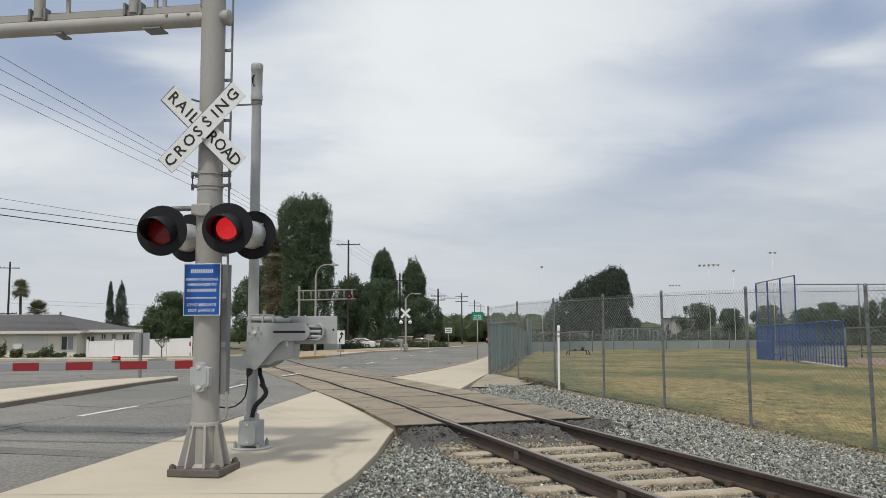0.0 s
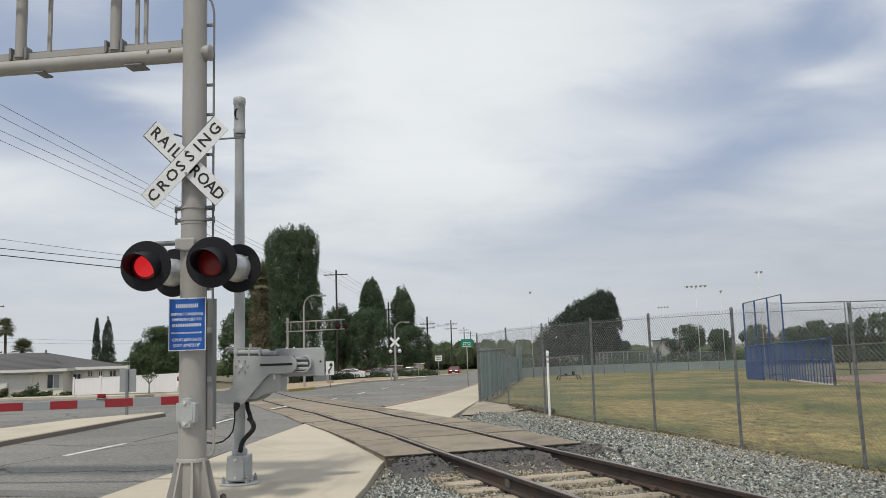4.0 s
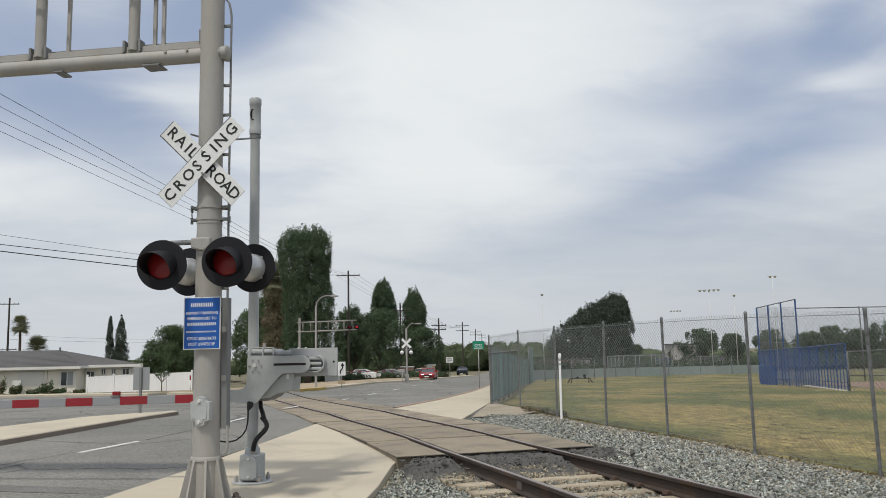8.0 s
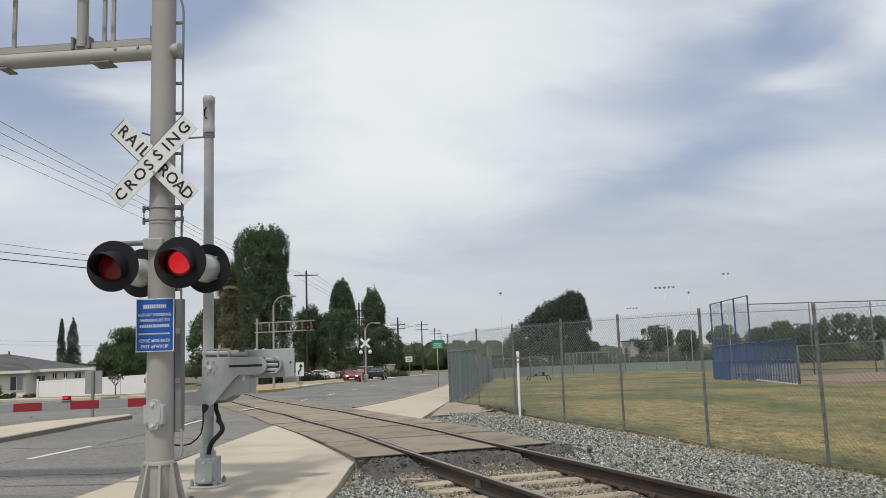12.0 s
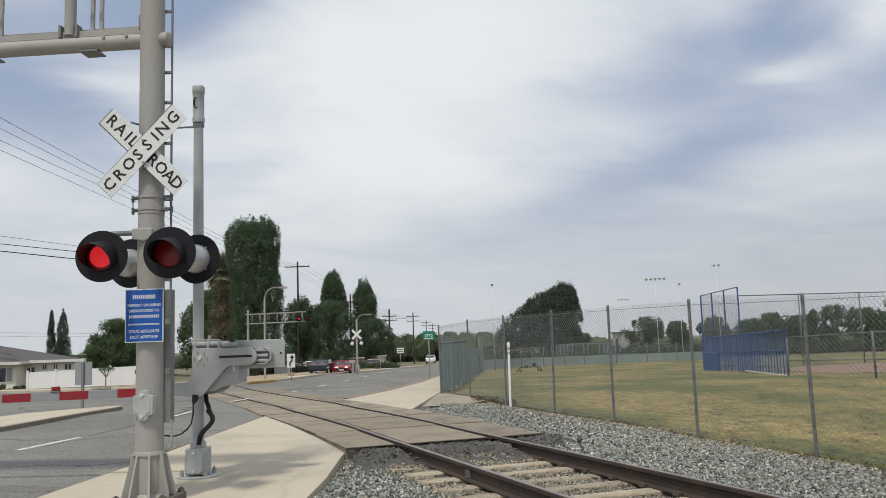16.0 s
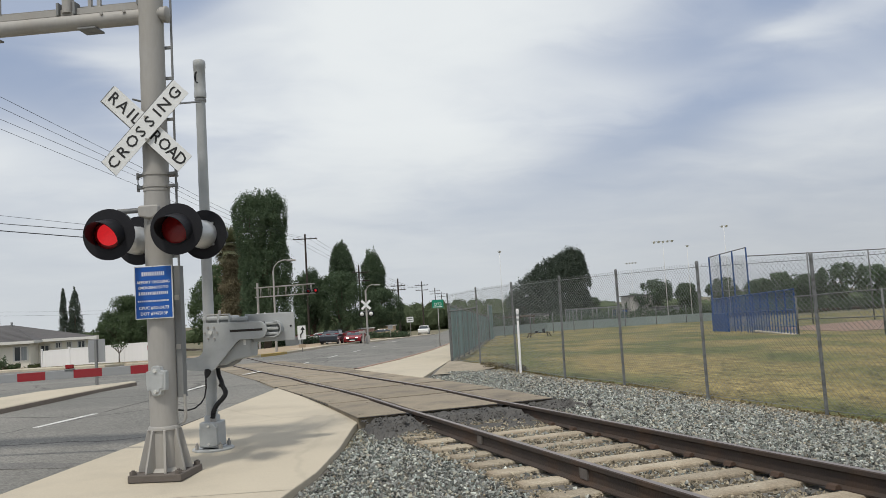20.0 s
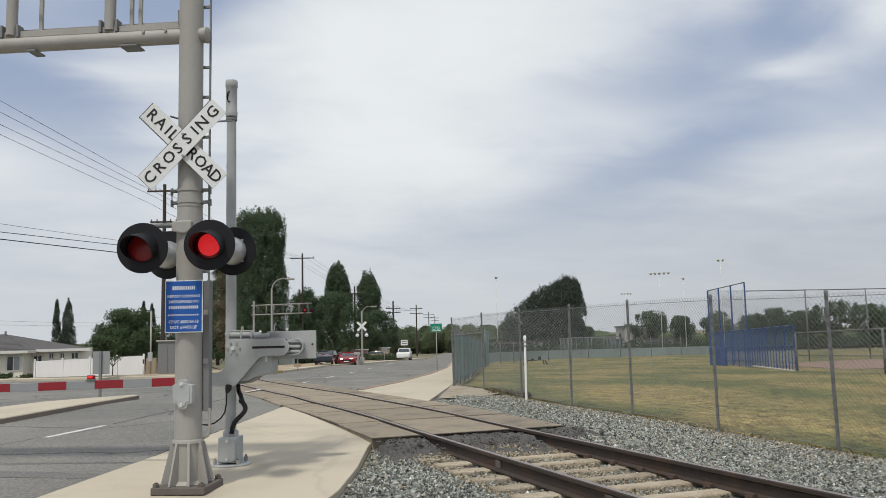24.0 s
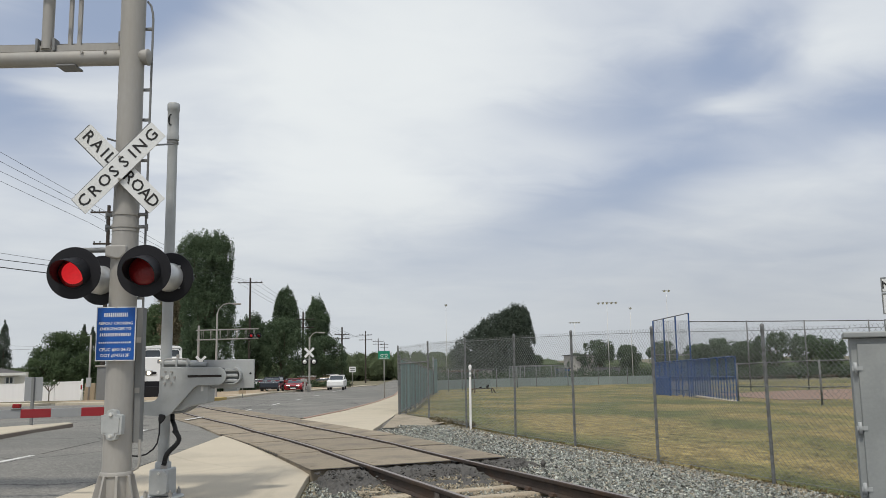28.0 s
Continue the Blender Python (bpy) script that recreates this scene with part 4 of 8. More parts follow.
def bend(root, z0, slope):
    """Let a thing's upper part lean sideways above a height, as a loaded or knocked pole does."""
    for ob in root.children_recursive:
        m = ob.matrix_local
        if m == Matrix():
            for v in ob.data.vertices:
                if v.co.z > z0:
                    v.co.x += slope * (v.co.z - z0)
        elif m.translation.z > z0:
            ob.matrix_local = pose(slope * (m.translation.z - z0), 0, 0) @ m


def make_mast():
    root = thing("crossing_signal_mast", MAST, "tall grey steel cantilever signal mast with flashers and crossbuck", "crossing signal")
    bm = bmn()
    bx(bm, -0.30, 0.30, -0.30, 0.30, 0.005, 0.085, None, 0.010)
    part("base_plate", bm, "plate_dk", root, "thick weathered brown steel base plate")
    bm = bmn()
    lathe(bm, [(0.175, 0.084), (0.20, 0.086), (0.186, 0.10), (0.165, 0.125)], None, 32)
    part("weld_bead", bm, "galv", root, "pale weld round the mast foot")
    for sx in (-1, 1):
        for sy in (-1, 1):
            bm = bmn()
            cyl(bm, (sx * 0.255, sy * 0.255, 0.08), (sx * 0.255, sy * 0.255, 0.135), 0.018, seg=10)
            cyl(bm, (sx * 0.255, sy * 0.255, 0.086), (sx * 0.255, sy * 0.255, 0.122), 0.038, seg=6, smooth=False)
            part("anchor_bolt", bm, "plate_dk", root, "rusty anchor bolt with nut")
    for k in range(8):
        a = radians(45 * k + 22.5)
        bm = bmn()
        prism(bm, [(0.14, 0.086), (0.285, 0.086), (0.283, 0.115), (0.182, 0.53), (0.165, 0.54), (0.14, 0.54)], -0.014, 0.014, pose(0, 0, 0, 0, 0, math.degrees(a)), 0.003)
        part("gusset", bm, "galv", root, "tall tapered steel gusset plate")
    bm = bmn()
    lathe(bm, [(0.150, 0.525), (0.170, 0.53), (0.170, 0.56), (0.162, 0.57), (0.150, 0.572)], None, 32)
    part("collar", bm, "galv", root, "weathered steel collar")
    bm = bmn()
    lathe(bm, [(0.160, 0.08), (0.152, 0.56), (0.146, 2.98), (0.140, 3.20), (0.136, 7.6)], None, 32)
    part("pole", bm, "galv", root, "thick grey galvanised steel pole")
    for z in (3.205,):
        bm = bmn()
        lathe(bm, [(0.139, z - 0.012), (0.146, z - 0.012), (0.146, z + 0.012), (0.139, z + 0.012)], None, 32)
        part("band", bm, "galv", root)
    # hand hole cover
    H = pose(0.045, 0, 0.146, 0, 0, -14) @ Matrix.Diagonal((1, 1, 0.905, 1))
    bm = bmn()
    out = [(-0.125, 0.915), (-0.07, 0.905), (-0.055, 0.855), (0.0, 0.838), (0.055, 0.855), (0.07, 0.905), (0.125, 0.915), (0.132, 1.14), (0.07, 1.15), (0.055, 1.195), (0.0, 1.21), (-0.055, 1.195), (-0.07, 1.15), (-0.132, 1.14)]
    prism(bm, out, -0.190, -0.13, H, 0.008)
    cover = part("hand_hole_cover", bm, "grey", root, "light grey cast hand hole cover")
    bm = bmn()
    prism(bm, [(x * 0.78, 1.02 + (z - 1.02) * 0.78) for x, z in out], -0.198, -0.188, H, 0.004)
    part("raised_panel", bm, "grey", cover)
    for z in (0.90, 1.15):
        bm = bmn()
        cyl(bm, H @ Vector((0, -0.19, z)), H @ Vector((0, -0.214, z)), 0.022, seg=6, smooth=False)
        part("bolt", bm, "lamp_white", cover, "bright steel bolt")
    # ladder rail and cable channel on the far side of the pole
    bm = bmn()
    bx(bm, 0.150, 0.226, 0.02, 0.13, 0.868, 2.34, None, 0.006)
    part("cable_channel", bm, "grey_dk", root, "dark grey steel cable channel")
    bm = bmn()
    tube(bm, [(0.232, 0.03, 0.90), (0.236, 0.03, 0.70), (0.232, 0.03, 0.64), (0.215, 0.03, 0.598), (0.175, 0.02, 0.578), (0.13, 0.0, 0.575)], 0.016, 8)
    part("conduit", bm, "galv", root)
    bm = bmn()
    bx(bm, 0.158, 0.212, 0.015, 0.022, 1.40, 1.46)
    part("channel_strap", bm, "galv", root)
    bm = bmn()
    bx(bm, 0.158, 0.212, 0.015, 0.022, 1.95, 2.01)
    part("channel_strap", bm, "galv", root)
    bm = bmn()
    tube(bm, [(0.205, 0.06, 2.25), (0.205, 0.06, 3.6), (0.212, 0.06, 5.72), (0.205, 0.06, 5.80), (0.18, 0.06, 5.9), (0.14, 0.06, 5.95)], 0.013, 8)
    part("ladder_rail", bm, "grey_dk", root, "thin grey steel ladder rail")
    for z in (2.45, 2.80, 3.62, 4.03, 4.51, 4.87, 5.24, 5.61):
        bm = bmn()
        bx(bm, 0.12, 0.21, 0.045, 0.075, z - 0.016, z + 0.016, None, 0.003)
        part("ladder_rung", bm, "grey_dk", root)
    for z in (3.25, 3.39):                   # clamps round the pole, with insulators at both ends
        bm = bmn()
        lathe(bm, [(0.139, z - 0.018), (0.150, z - 0.018), (0.150, z + 0.018), (0.139, z + 0.018)], None, 32)
        clamp = part("pole_clamp", bm, "galv", root)
        for x0, x1 in ((-0.215, -0.14), (0.14, 0.245)):
            bm = bmn()
            bx(bm, x0, x1, -0.03, 0.03, z - 0.016, z + 0.016, None, 0.004)
            part("clamp_arm", bm, "grey_dk", clamp)
        for x in (-0.212, 0.242):
            bm = bmn()
            cyl(bm, (x, 0.0, z - 0.045), (x, 0.0, z + 0.03), 0.017, seg=10)
            part("insulator", bm, "grey_dk", clamp)
    bm = bmn()
    tube(bm, [(-0.212, 0.0, 3.40), (-0.218, 0.0, 3.32), (-0.212, 0.0, 3.22)], 0.006, 6)
    part("jumper_wire", bm, "cable", root)
    # cantilever over the road
    bm = bmn()
    cyl(bm, (0.13, 0, 5.243), (-8.0, 0, 5.243), 0.089, seg=24)
    part("lower_chord", bm, "galv", root, "thick grey tubular cantilever chord")
    bm = bmn()
    cyl(bm, (0.12, 0, 5.243), (0.178, 0, 5.243), 0.089, seg=24)
    cyl(bm, (0.178, 0, 5.243), (0.196, 0, 5.243), 0.097, seg=24)
    lathe(bm, [(0.097, 0.0), (0.085, 0.012), (0.04, 0.02), (0.0, 0.022)], pose(0.196, 0, 5.243, 0, 90, 0), 24)
    part("chord_cap", bm, "galv", root, "domed steel end cap")
    bm = bmn()
    cyl(bm, (0.16, 0, 6.38), (-8.0, 0, 6.36), 0.098, seg=24)
    part("upper_chord", bm, "galv", root, "thick grey tubular cantilever chord")
    bm = bmn()
    bx(bm, -8.0, -0.10, -0.02, 0.10, 5.333, 5.408, None, 0.004)
    part("walkway_angle", bm, "galv", root, "grey steel angle along the walkway")
    bm = bmn()
    bx(bm, -8.0, -0.10, 0.14, 0.62, 5.46, 5.49, None, 0.004)
    part("walkway_grating", bm, "galv", root, "narrow steel walkway")
    bm = bmn()
    tube(bm, [(-8.0, -0.16, 6.10), (-0.3, -0.16, 6.13)], 0.020, 8)
    part("handrail", bm, "galv", root)
    for x in (-1.0, -2.23, -3.45, -4.7, -5.9, -7.2):
        bm = bmn()
        cyl(bm, (x, 0, 5.36), (x, 0, 6.34), 0.066, seg=16)
        part("strut", bm, "galv", root)
        for s in (-1, 1):
            bm = bmn()
            bx(bm, x + s * 0.10 - 0.015, x + s * 0.10 + 0.015, -0.06, 0.06, 5.33, 5.48, None, 0.004)
            part("clamp", bm, "grey_dk", root)
    for x in (-0.68, -0.79, -1.93, -3.05, -3.16, -4.3, -5.4):
        bm = bmn()
        bx(bm, x - 0.022, x + 0.022, 0.10, 0.14, 5.2, 6.3, None, 0.004)
        part("walkway_post", bm, "galv", root)
        bm = bmn()
        bx(bm, x - 0.06, x + 0.05, -0.08, 0.14, 5.135, 5.155, None, 0.004)
        part("clamp", bm, "grey_dk", root)
    for x in (-0.28, -0.55):
        bm = bmn()
        cyl(bm, (x, -0.085, 5.29), (x, -0.102, 5.29), 0.018, seg=8)
        part("bolt", bm, "galv", root)
    bm = bmn()
    bx(bm, -0.15, -0.09, -0.05, 0.04, 5.38, 5.55, None, 0.004)
    part("bracket", bm, "grey_dk", root)
    # crossbuck
    X = pose(-0.005, -0.20, 3.88)
    for ang, dy, name in ((-45, 0.0, "RAILROAD"), (45, -0.035, "CROSSING")):
        B = X @ pose(0, dy, 0) @ pose(0, 0, 0, 0, -ang, 0)
        bm = bmn()
        bx(bm, -0.61, 0.61, -0.004, 0.004, -0.115, 0.115, B)
        blade = part("crossbuck_blade", bm, "white", root, "white crossbuck blade with black letters")
        bm = bmn()
        bx(bm, -0.612, 0.612, 0.004, 0.008, -0.117, 0.117, B)
        part("backing", bm, "grey_dk", blade)
        spots = zip("RAIL", (-0.52, -0.375, -0.255, -0.165)) if name == "RAILROAD" else zip("CROS", (-0.52, -0.365, -0.205, -0.065))
        more = zip("ROAD", (0.15, 0.285, 0.415, 0.535)) if name == "RAILROAD" else zip("SING", (0.085, 0.215, 0.335, 0.505))
        for ch, x in (*spots, *more):
            words("letter", ch, 0.185, B @ pose(x, -0.0062, 0, 90, 0, 0), blade)
    for z in (3.75, 4.0):
        bm = bmn()
        bx(bm, -0.03, 0.03, -0.20, -0.14, z - 0.03, z + 0.03, None, 0.004)
        bracket = part("crossbuck_bracket", bm, "grey_dk", root)
        bm = bmn()
        cyl(bm, (0.02, -0.24, z), (0.02, -0.255, z), 0.014, seg=8)
        part("bolt", bm, "galv", bracket)
    bm = bmn()
    tube(bm, [(-0.23, -0.05, 4.27), (-0.16, -0.02, 4.25), (0.0, 0.17, 4.24), (0.05, 0.6, 4.36), (0.0, 1.44, 4.60)], 0.012, 6)
    part("stay", bm, "grey_dk", root)
    # flashers: front pair, rear pair, the arm that carries them
    bm = bmn()
    prism(bm, [(-0.145, 2.90), (-0.02, 2.87), (0.03, 2.875), (0.085, 2.925), (0.09, 3.0), (0.075, 3.02), (-0.135, 3.02), (-0.147, 3.0)], -0.185, 0.12, None, 0.015)
    part("junction_box", bm, "galv", root, "grey steel junction box round the pole")
    bm = bmn()
    tube(bm, [(-0.46, -0.02, 2.99), (0.34, -0.02, 2.99)], 0.03, 12)
    part("lamp_arm", bm, "grey_dk", root, "dark steel arm that carries the lamps")
    for x in (-0.445, 0.315):
        bm = bmn()
        tube(bm, [(x, -0.02, 2.995), (x, -0.02, 2.94), (x, -0.15, 2.90), (x, -0.2, 2.80)], 0.026, 8)
        part("lamp_bracket", bm, "galv", root)
        bm = bmn()
        tube(bm, [(x + 0.02, 0.0, 2.99), (x + 0.02, 0.16, 2.93), (x + 0.02, 0.26, 2.80)], 0.026, 8)
        part("lamp_bracket", bm, "galv", root)
    flasher(root, pose(-0.405, -0.34, 2.70, 0, 0, 7), True, 1.03)
    flasher(root, pose(0.36, -0.34, 2.71, 0, 0, 7), False, 1.03)
    flasher(root, pose(-0.435, 0.42, 2.695, 0, 0, 173), True, 1.06)
    flasher(root, pose(0.37, 0.42, 2.715, 0, 0, 173), False, 1.06)
    # notice
    S = pose(0.012, -0.185, 2.046)
    bm = bmn()
    bx(bm, -0.217, 0.217, -0.004, 0.004, -0.292, 0.292, S, 0.002)
    notice = part("notice_sign", bm, "white", root, "blue crossing notice with white lettering")
    bm = bmn()
    bx(bm, -0.207, 0.207, -0.0065, -0.003, -0.282, 0.282, S, 0.002)
    part("blue_field", bm, "blue", notice)
    for text, z, size in (("REPORT CROSSING", 0.112, 0.043), ("EMERGENCIES TO", 0.052, 0.043), ("CPUC #SG-24.73", -0.172, 0.048), ("DOT #747313F", -0.235, 0.048)):
        words("lettering", text, size, S @ pose(0, -0.008, z, 90, 0, 0), notice, "white")
    bm = bmn()
    for z, w, h in ((0.205, 0.13, 0.044), (-0.010, 0.17, 0.034), (-0.095, 0.18, 0.018)):
        x = -w
        rng = random.Random(int(1000 + z * 1000))
        while x < w - 0.012:
            b = rng.uniform(0.009, 0.015)
            bx(bm, x, min(x + b, w), -0.009, -0.0062, z - h / 2, z + h / 2, S)
            x += b + 0.010
    part("lettering_bars", bm, "white", notice, "", "stuff")
    for z in (-0.285, 0.285):
        bm = bmn()
        cyl(bm, S @ Vector((0, -0.0065, z)), S @ Vector((0, -0.013, z)), 0.009, seg=8)
        part("bolt", bm, "galv", notice)
    bend(root, 3.0, -0.016)
    return root


def make_gate():
    root = thing("gate_mechanism", GATE, "grey barrier gate mechanism on a slim steel pole", "crossing gate")
    bm = bmn()
    lathe(bm, [(0.262, 0.0), (0.265, 0.02), (0.255, 0.03), (0.0, 0.031)], None, 28)
    part("base_plate", bm, "grey", root)
    for sx in (-1, 1):
        for sy in (-1, 1):
            bm = bmn()
            cyl(bm, (sx * 0.155, sy * 0.155, 0.03), (sx * 0.155, sy * 0.155, 0.085), 0.028, seg=6, smooth=False)
            cyl(bm, (sx * 0.155, sy * 0.155, 0.085), (sx * 0.155, sy * 0.155, 0.115), 0.013, seg=8)
            part("anchor_nut", bm, "galv", root)
    bm = bmn()
    bx(bm, -0.115, 0.135, -0.17, 0.12, 0.045, 0.37, None, 0.018)
    jb = part("junction_base", bm, "grey", root, "grey cast junction box at the pole foot")
    bm = bmn()
    prism(bm, [(-0.09, 0.075), (-0.02, 0.06), (0.06, 0.06), (0.115, 0.08), (0.125, 0.10), (0.125, 0.30), (0.10, 0.325), (0.06, 0.365), (-0.02, 0.365), (-0.07, 0.325), (-0.105, 0.30), (-0.105, 0.10)], -0.195, -0.165, None, 0.008)
    part("cover", bm, "grey", jb)
    for z in (0.10, 0.325):
        bm = bmn()
        cyl(bm, (0.02, -0.19, z), (0.02, -0.215, z), 0.017, seg=6, smooth=False)
        part("bolt", bm, "lamp_white", jb, "bright steel bolt")
    bm = bmn()
    lathe(bm, [(0.10, 0.36), (0.10, 0.43), (0.085, 0.45)], None, 24)
    part("pole_socket", bm, "grey", root)
    bm = bmn()
    lathe(bm, [(0.072, 0.4), (0.070, 2.0), (0.063, 4.62), (0.0, 4.63)], None, 24)
    part("pole", bm, "grey", root, "slim light grey steel pole")
    bm = bmn()
    lathe(bm, [(0.063, 4.63), (0.078, 4.64), (0.082, 4.70), (0.074, 4.72), (0.076, 5.04), (0.082, 5.05), (0.082, 5.13), (0.070, 5.148), (0.0, 5.15)], None, 28)
    head = part("bell_head", bm, "grey", root, "grey electronic bell head on the pole top")
    bm = bmn()
    lathe(bm, [(0.050, -0.02), (0.054, 0.010), (0.044, 0.012), (0.040, -0.005), (0.0, -0.006)], pose(0.033, -0.066, 4.90, 90, 0, 26) @ Matrix.Diagonal((0.8, 1.5, 1, 1)), 20)
    grille = part("bell_grille", bm, "black", head, "dark oval bell opening")
    bm = bmn()
    prism(bm, [(-0.012, 4.87), (0.030, 4.87), (0.030, 4.945), (0.010, 4.96)], -0.008, 0.0, pose(0.030, -0.068, 0, 0, 0, 26), 0.003)
    part("bell_horn", bm, "grey", grille, "grey horn inside the opening")
    bm = bmn()
    lathe(bm, [(0.062, 4.585), (0.076, 4.585), (0.076, 4.62), (0.062, 4.62)], None, 24)
    part("clamp", bm, "grey_dk", root)
    # gearbox
    bm = bmn()
    prism(bm, [(0.11, 1.075), (0.27, 1.085), (0.37, 1.135), (0.595, 1.175), (0.60, 1.40), (0.48, 1.44), (0.30, 1.60), (0.05, 1.60), (0.02, 1.3)], -0.14, 0.16, None, 0.02)
    box = part("gearbox", bm, "grey", root, "cast grey gearbox housing")
    bm = bmn()
    prism(bm, [(0.10, 1.045), (0.25, 1.050), (0.36, 1.105), (0.40, 1.150), (0.11, 1.090)], -0.12, 0.14, None, 0.012)
    part("sump", bm, "grey_dk", box, "dark underside of the gearbox")
    bm = bmn()
    bx(bm, -0.03, 0.36, -0.16, 0.18, 1.655, 1.715, None, 0.02)
    bx(bm, 0.34, 0.55, -0.14, 0.16, 1.63, 1.692, None, 0.02)
    bx(bm, 0.03, 0.50, -0.10, 0.14, 1.58, 1.66)
    part("top_cover", bm, "grey", root)
    for x in (0.02, 0.19, 0.33):
        bm = bmn()
        bx(bm, x - 0.012, x + 0.012, -0.172, -0.15, 1.63, 1.725, None, 0.004)
        cyl(bm, (x, -0.16, 1.72), (x, -0.16, 1.742), 0.012, seg=8)
        part("cover_latch", bm, "grey", root)
    bm = bmn()
    tube(bm, [(-0.05, -0.1, 1.70), (0.05, -0.1, 1.735), (0.3, -0.12, 1.73), (0.36, -0.12, 1.71)], 0.010, 6)
    bx(bm, 0.175, 0.205, -0.13, -0.09, 1.72, 1.79, None, 0.004)
    part("latch_rod", bm, "galv", root)
    # counterweight plate and front arm plate
    bm = bmn()
    bx(bm, 0.50, 1.155, -0.05, -0.02, 1.353, 1.717, None, 0.006)
    part("counterweight", bm, "grey", root, "flat grey steel counterweight plate")
    bm = bmn()
    bx(bm, 0.72, 0.96, -0.09, -0.05, 1.43, 1.60, None, 0.015)
    part("weight_block", bm, "grey", root)
    for z in (1.435, 1.50, 1.565):
        bm = bmn()
        bx(bm, 0.80, 0.975, -0.155, -0.09, z, z + 0.036, None, 0.008)
        part("weight_rail", bm, "grey", root)
    bm = bmn()
    prev = None
    for k in range(13):
        a = radians(-90 + 180 * k / 12)
        r = [bm.verts.new((0.905 + rr * math.cos(a), yy, 1.515 + rr * math.sin(a))) for rr, yy in ((0.108, -0.05), (0.108, -0.165), (0.092, -0.165), (0.092, -0.05))]
        if prev:
            for q in range(4):
                bm.faces.new((prev[q], prev[(q + 1) % 4], r[(q + 1) % 4], r[q]))
        prev = r
    bx(bm, 0.78, 0.905, -0.165, -0.05, 1.407, 1.423)
    part("weight_end", bm, "grey", root, "rounded end of the counterweight frame")
    # a black disc on the solid plate paints the dark of a drilled hole
    bm = bmn()
    cyl(bm, (1.108, -0.054, 1.537), (1.108, -0.046, 1.537), 0.014, seg=10)
    part("hole", bm, "black", root)
    bm = bmn()
    arc = [(0.728 + 0.113 * math.sin(radians(a)), 1.510 + 0.113 * math.cos(radians(a))) for a in range(0, 181, 15)]
    left = [(0.52, 1.400), (0.475, 1.394), (0.44, 1.372), (0.145, 1.045), (0.11, 1.022), (0.06, 1.018), (-0.10, 1.030), (-0.253, 1.050), (-0.250, 1.200), (-0.10, 1.205), (-0.05, 1.222), (-0.015, 1.262), (-0.005, 1.32), (0.0, 1.60), (0.012, 1.622), (0.035, 1.633)]
    prism(bm, arc + left, -0.215, -0.190, None, 0.004)
    plate = part("arm_plate", bm, "grey", root, "angled grey steel arm plate")
    bm = bmn()
    prism(bm, [(0.80, 1.615), (0.80, 1.405), (0.48, 1.408), (0.16, 1.12), (0.04, 1.12), (0.03, 1.60)], -0.182, -0.14, None, 0.004)
    part("arm_plate_rear", bm, "grey_dk", root)
    # the slot isn't cut: a near-black strip on the plate paints its shade
    bm = bmn()
    bx(bm, 0.356, 0.785, -0.2175, -0.2135, 1.499, 1.529)
    part("slot", bm, "filler", plate, "dark strip standing in for the shade of an opening")
    for x, z in ((0.072, 1.576), (0.152, 1.573), (0.190, 1.506), (0.152, 1.434), (0.070, 1.434), (0.030, 1.507)):
        bm = bmn()
        cyl(bm, (x, -0.214, z), (x, -0.232, z), 0.015, seg=6, smooth=False)
        part("bolt", bm, "galv", plate, "steel bolt")
    bm = bmn()
    cyl(bm, (0.105, -0.214, 1.512), (0.105, -0.24, 1.512), 0.028, seg=6, smooth=False)
    part("hub", bm, "lamp_white", plate)
    bm = bmn()
    bx(bm, 0.505, 0.535, -0.146, -0.139, 1.325, 1.395)
    part("data_plate", bm, "white", root)
    # hoses
    bm = bmn()
    tube(bm, [(0.06, 0.10, 1.08), (0.07, 0.10, 0.95), (0.13, 0.02, 0.88), (0.175, -0.08, 0.84), (0.21, -0.12, 0.795), (0.237, -0.12, 0.74), (0.225, -0.12, 0.69), (0.18, -0.12, 0.645), (0.13, -0.12, 0.60), (0.09, -0.12, 0.555), (0.065, -0.11, 0.50), (0.05, -0.10, 0.44), (0.045, -0.09, 0.36)], 0.029, 10)
    hose = part("hose", bm, "rubber", root, "black flexible conduit hose")
    for k in range(22):                      # its ribs
        u = k / 21
        x = lerp(u, (0, 0.12, 0.28, 0.42, 0.55, 0.72, 0.88, 1), (0.17, 0.18, 0.225, 0.236, 0.19, 0.115, 0.068, 0.05))
        z = lerp(u, (0, 0.12, 0.28, 0.42, 0.55, 0.72, 0.88, 1), (0.845, 0.825, 0.775, 0.72, 0.655, 0.585, 0.505, 0.42))
        bm = bmn()
        lathe(bm, [(0.028, -0.006), (0.033, -0.004), (0.033, 0.004), (0.028, 0.006)], pose(x, -0.115, z, 0, lerp(u, (0, 0.3, 0.42, 0.5, 0.7, 1), (140, 165, 185, 215, 215, 190)), 0), 10)
        part("rib", bm, "rubber", hose)
    bm = bmn()
    lathe(bm, [(0.042, 0.365), (0.042, 0.41), (0.034, 0.42)], pose(0.045, -0.09, 0), 12)
    part("hose_fitting", bm, "galv", root)
    bm = bmn()
    tube(bm, [(0.045, -0.20, 1.035), (0.04, -0.22, 0.985), (0.028, -0.24, 0.94)], [0.045, 0.038, 0.014], 10)
    tube(bm, [(0.028, -0.24, 0.95), (0.03, -0.25, 0.815), (0.012, -0.26, 0.70), (-0.03, -0.28, 0.63), (-0.10, -0.32, 0.572), (-0.17, -0.40, 0.558), (-0.24, -0.52, 0.585), (-0.30, -0.70, 0.63)], 0.010, 6)
    part("boot_cable", bm, "rubber", root, "thin black cable from a rubber boot")
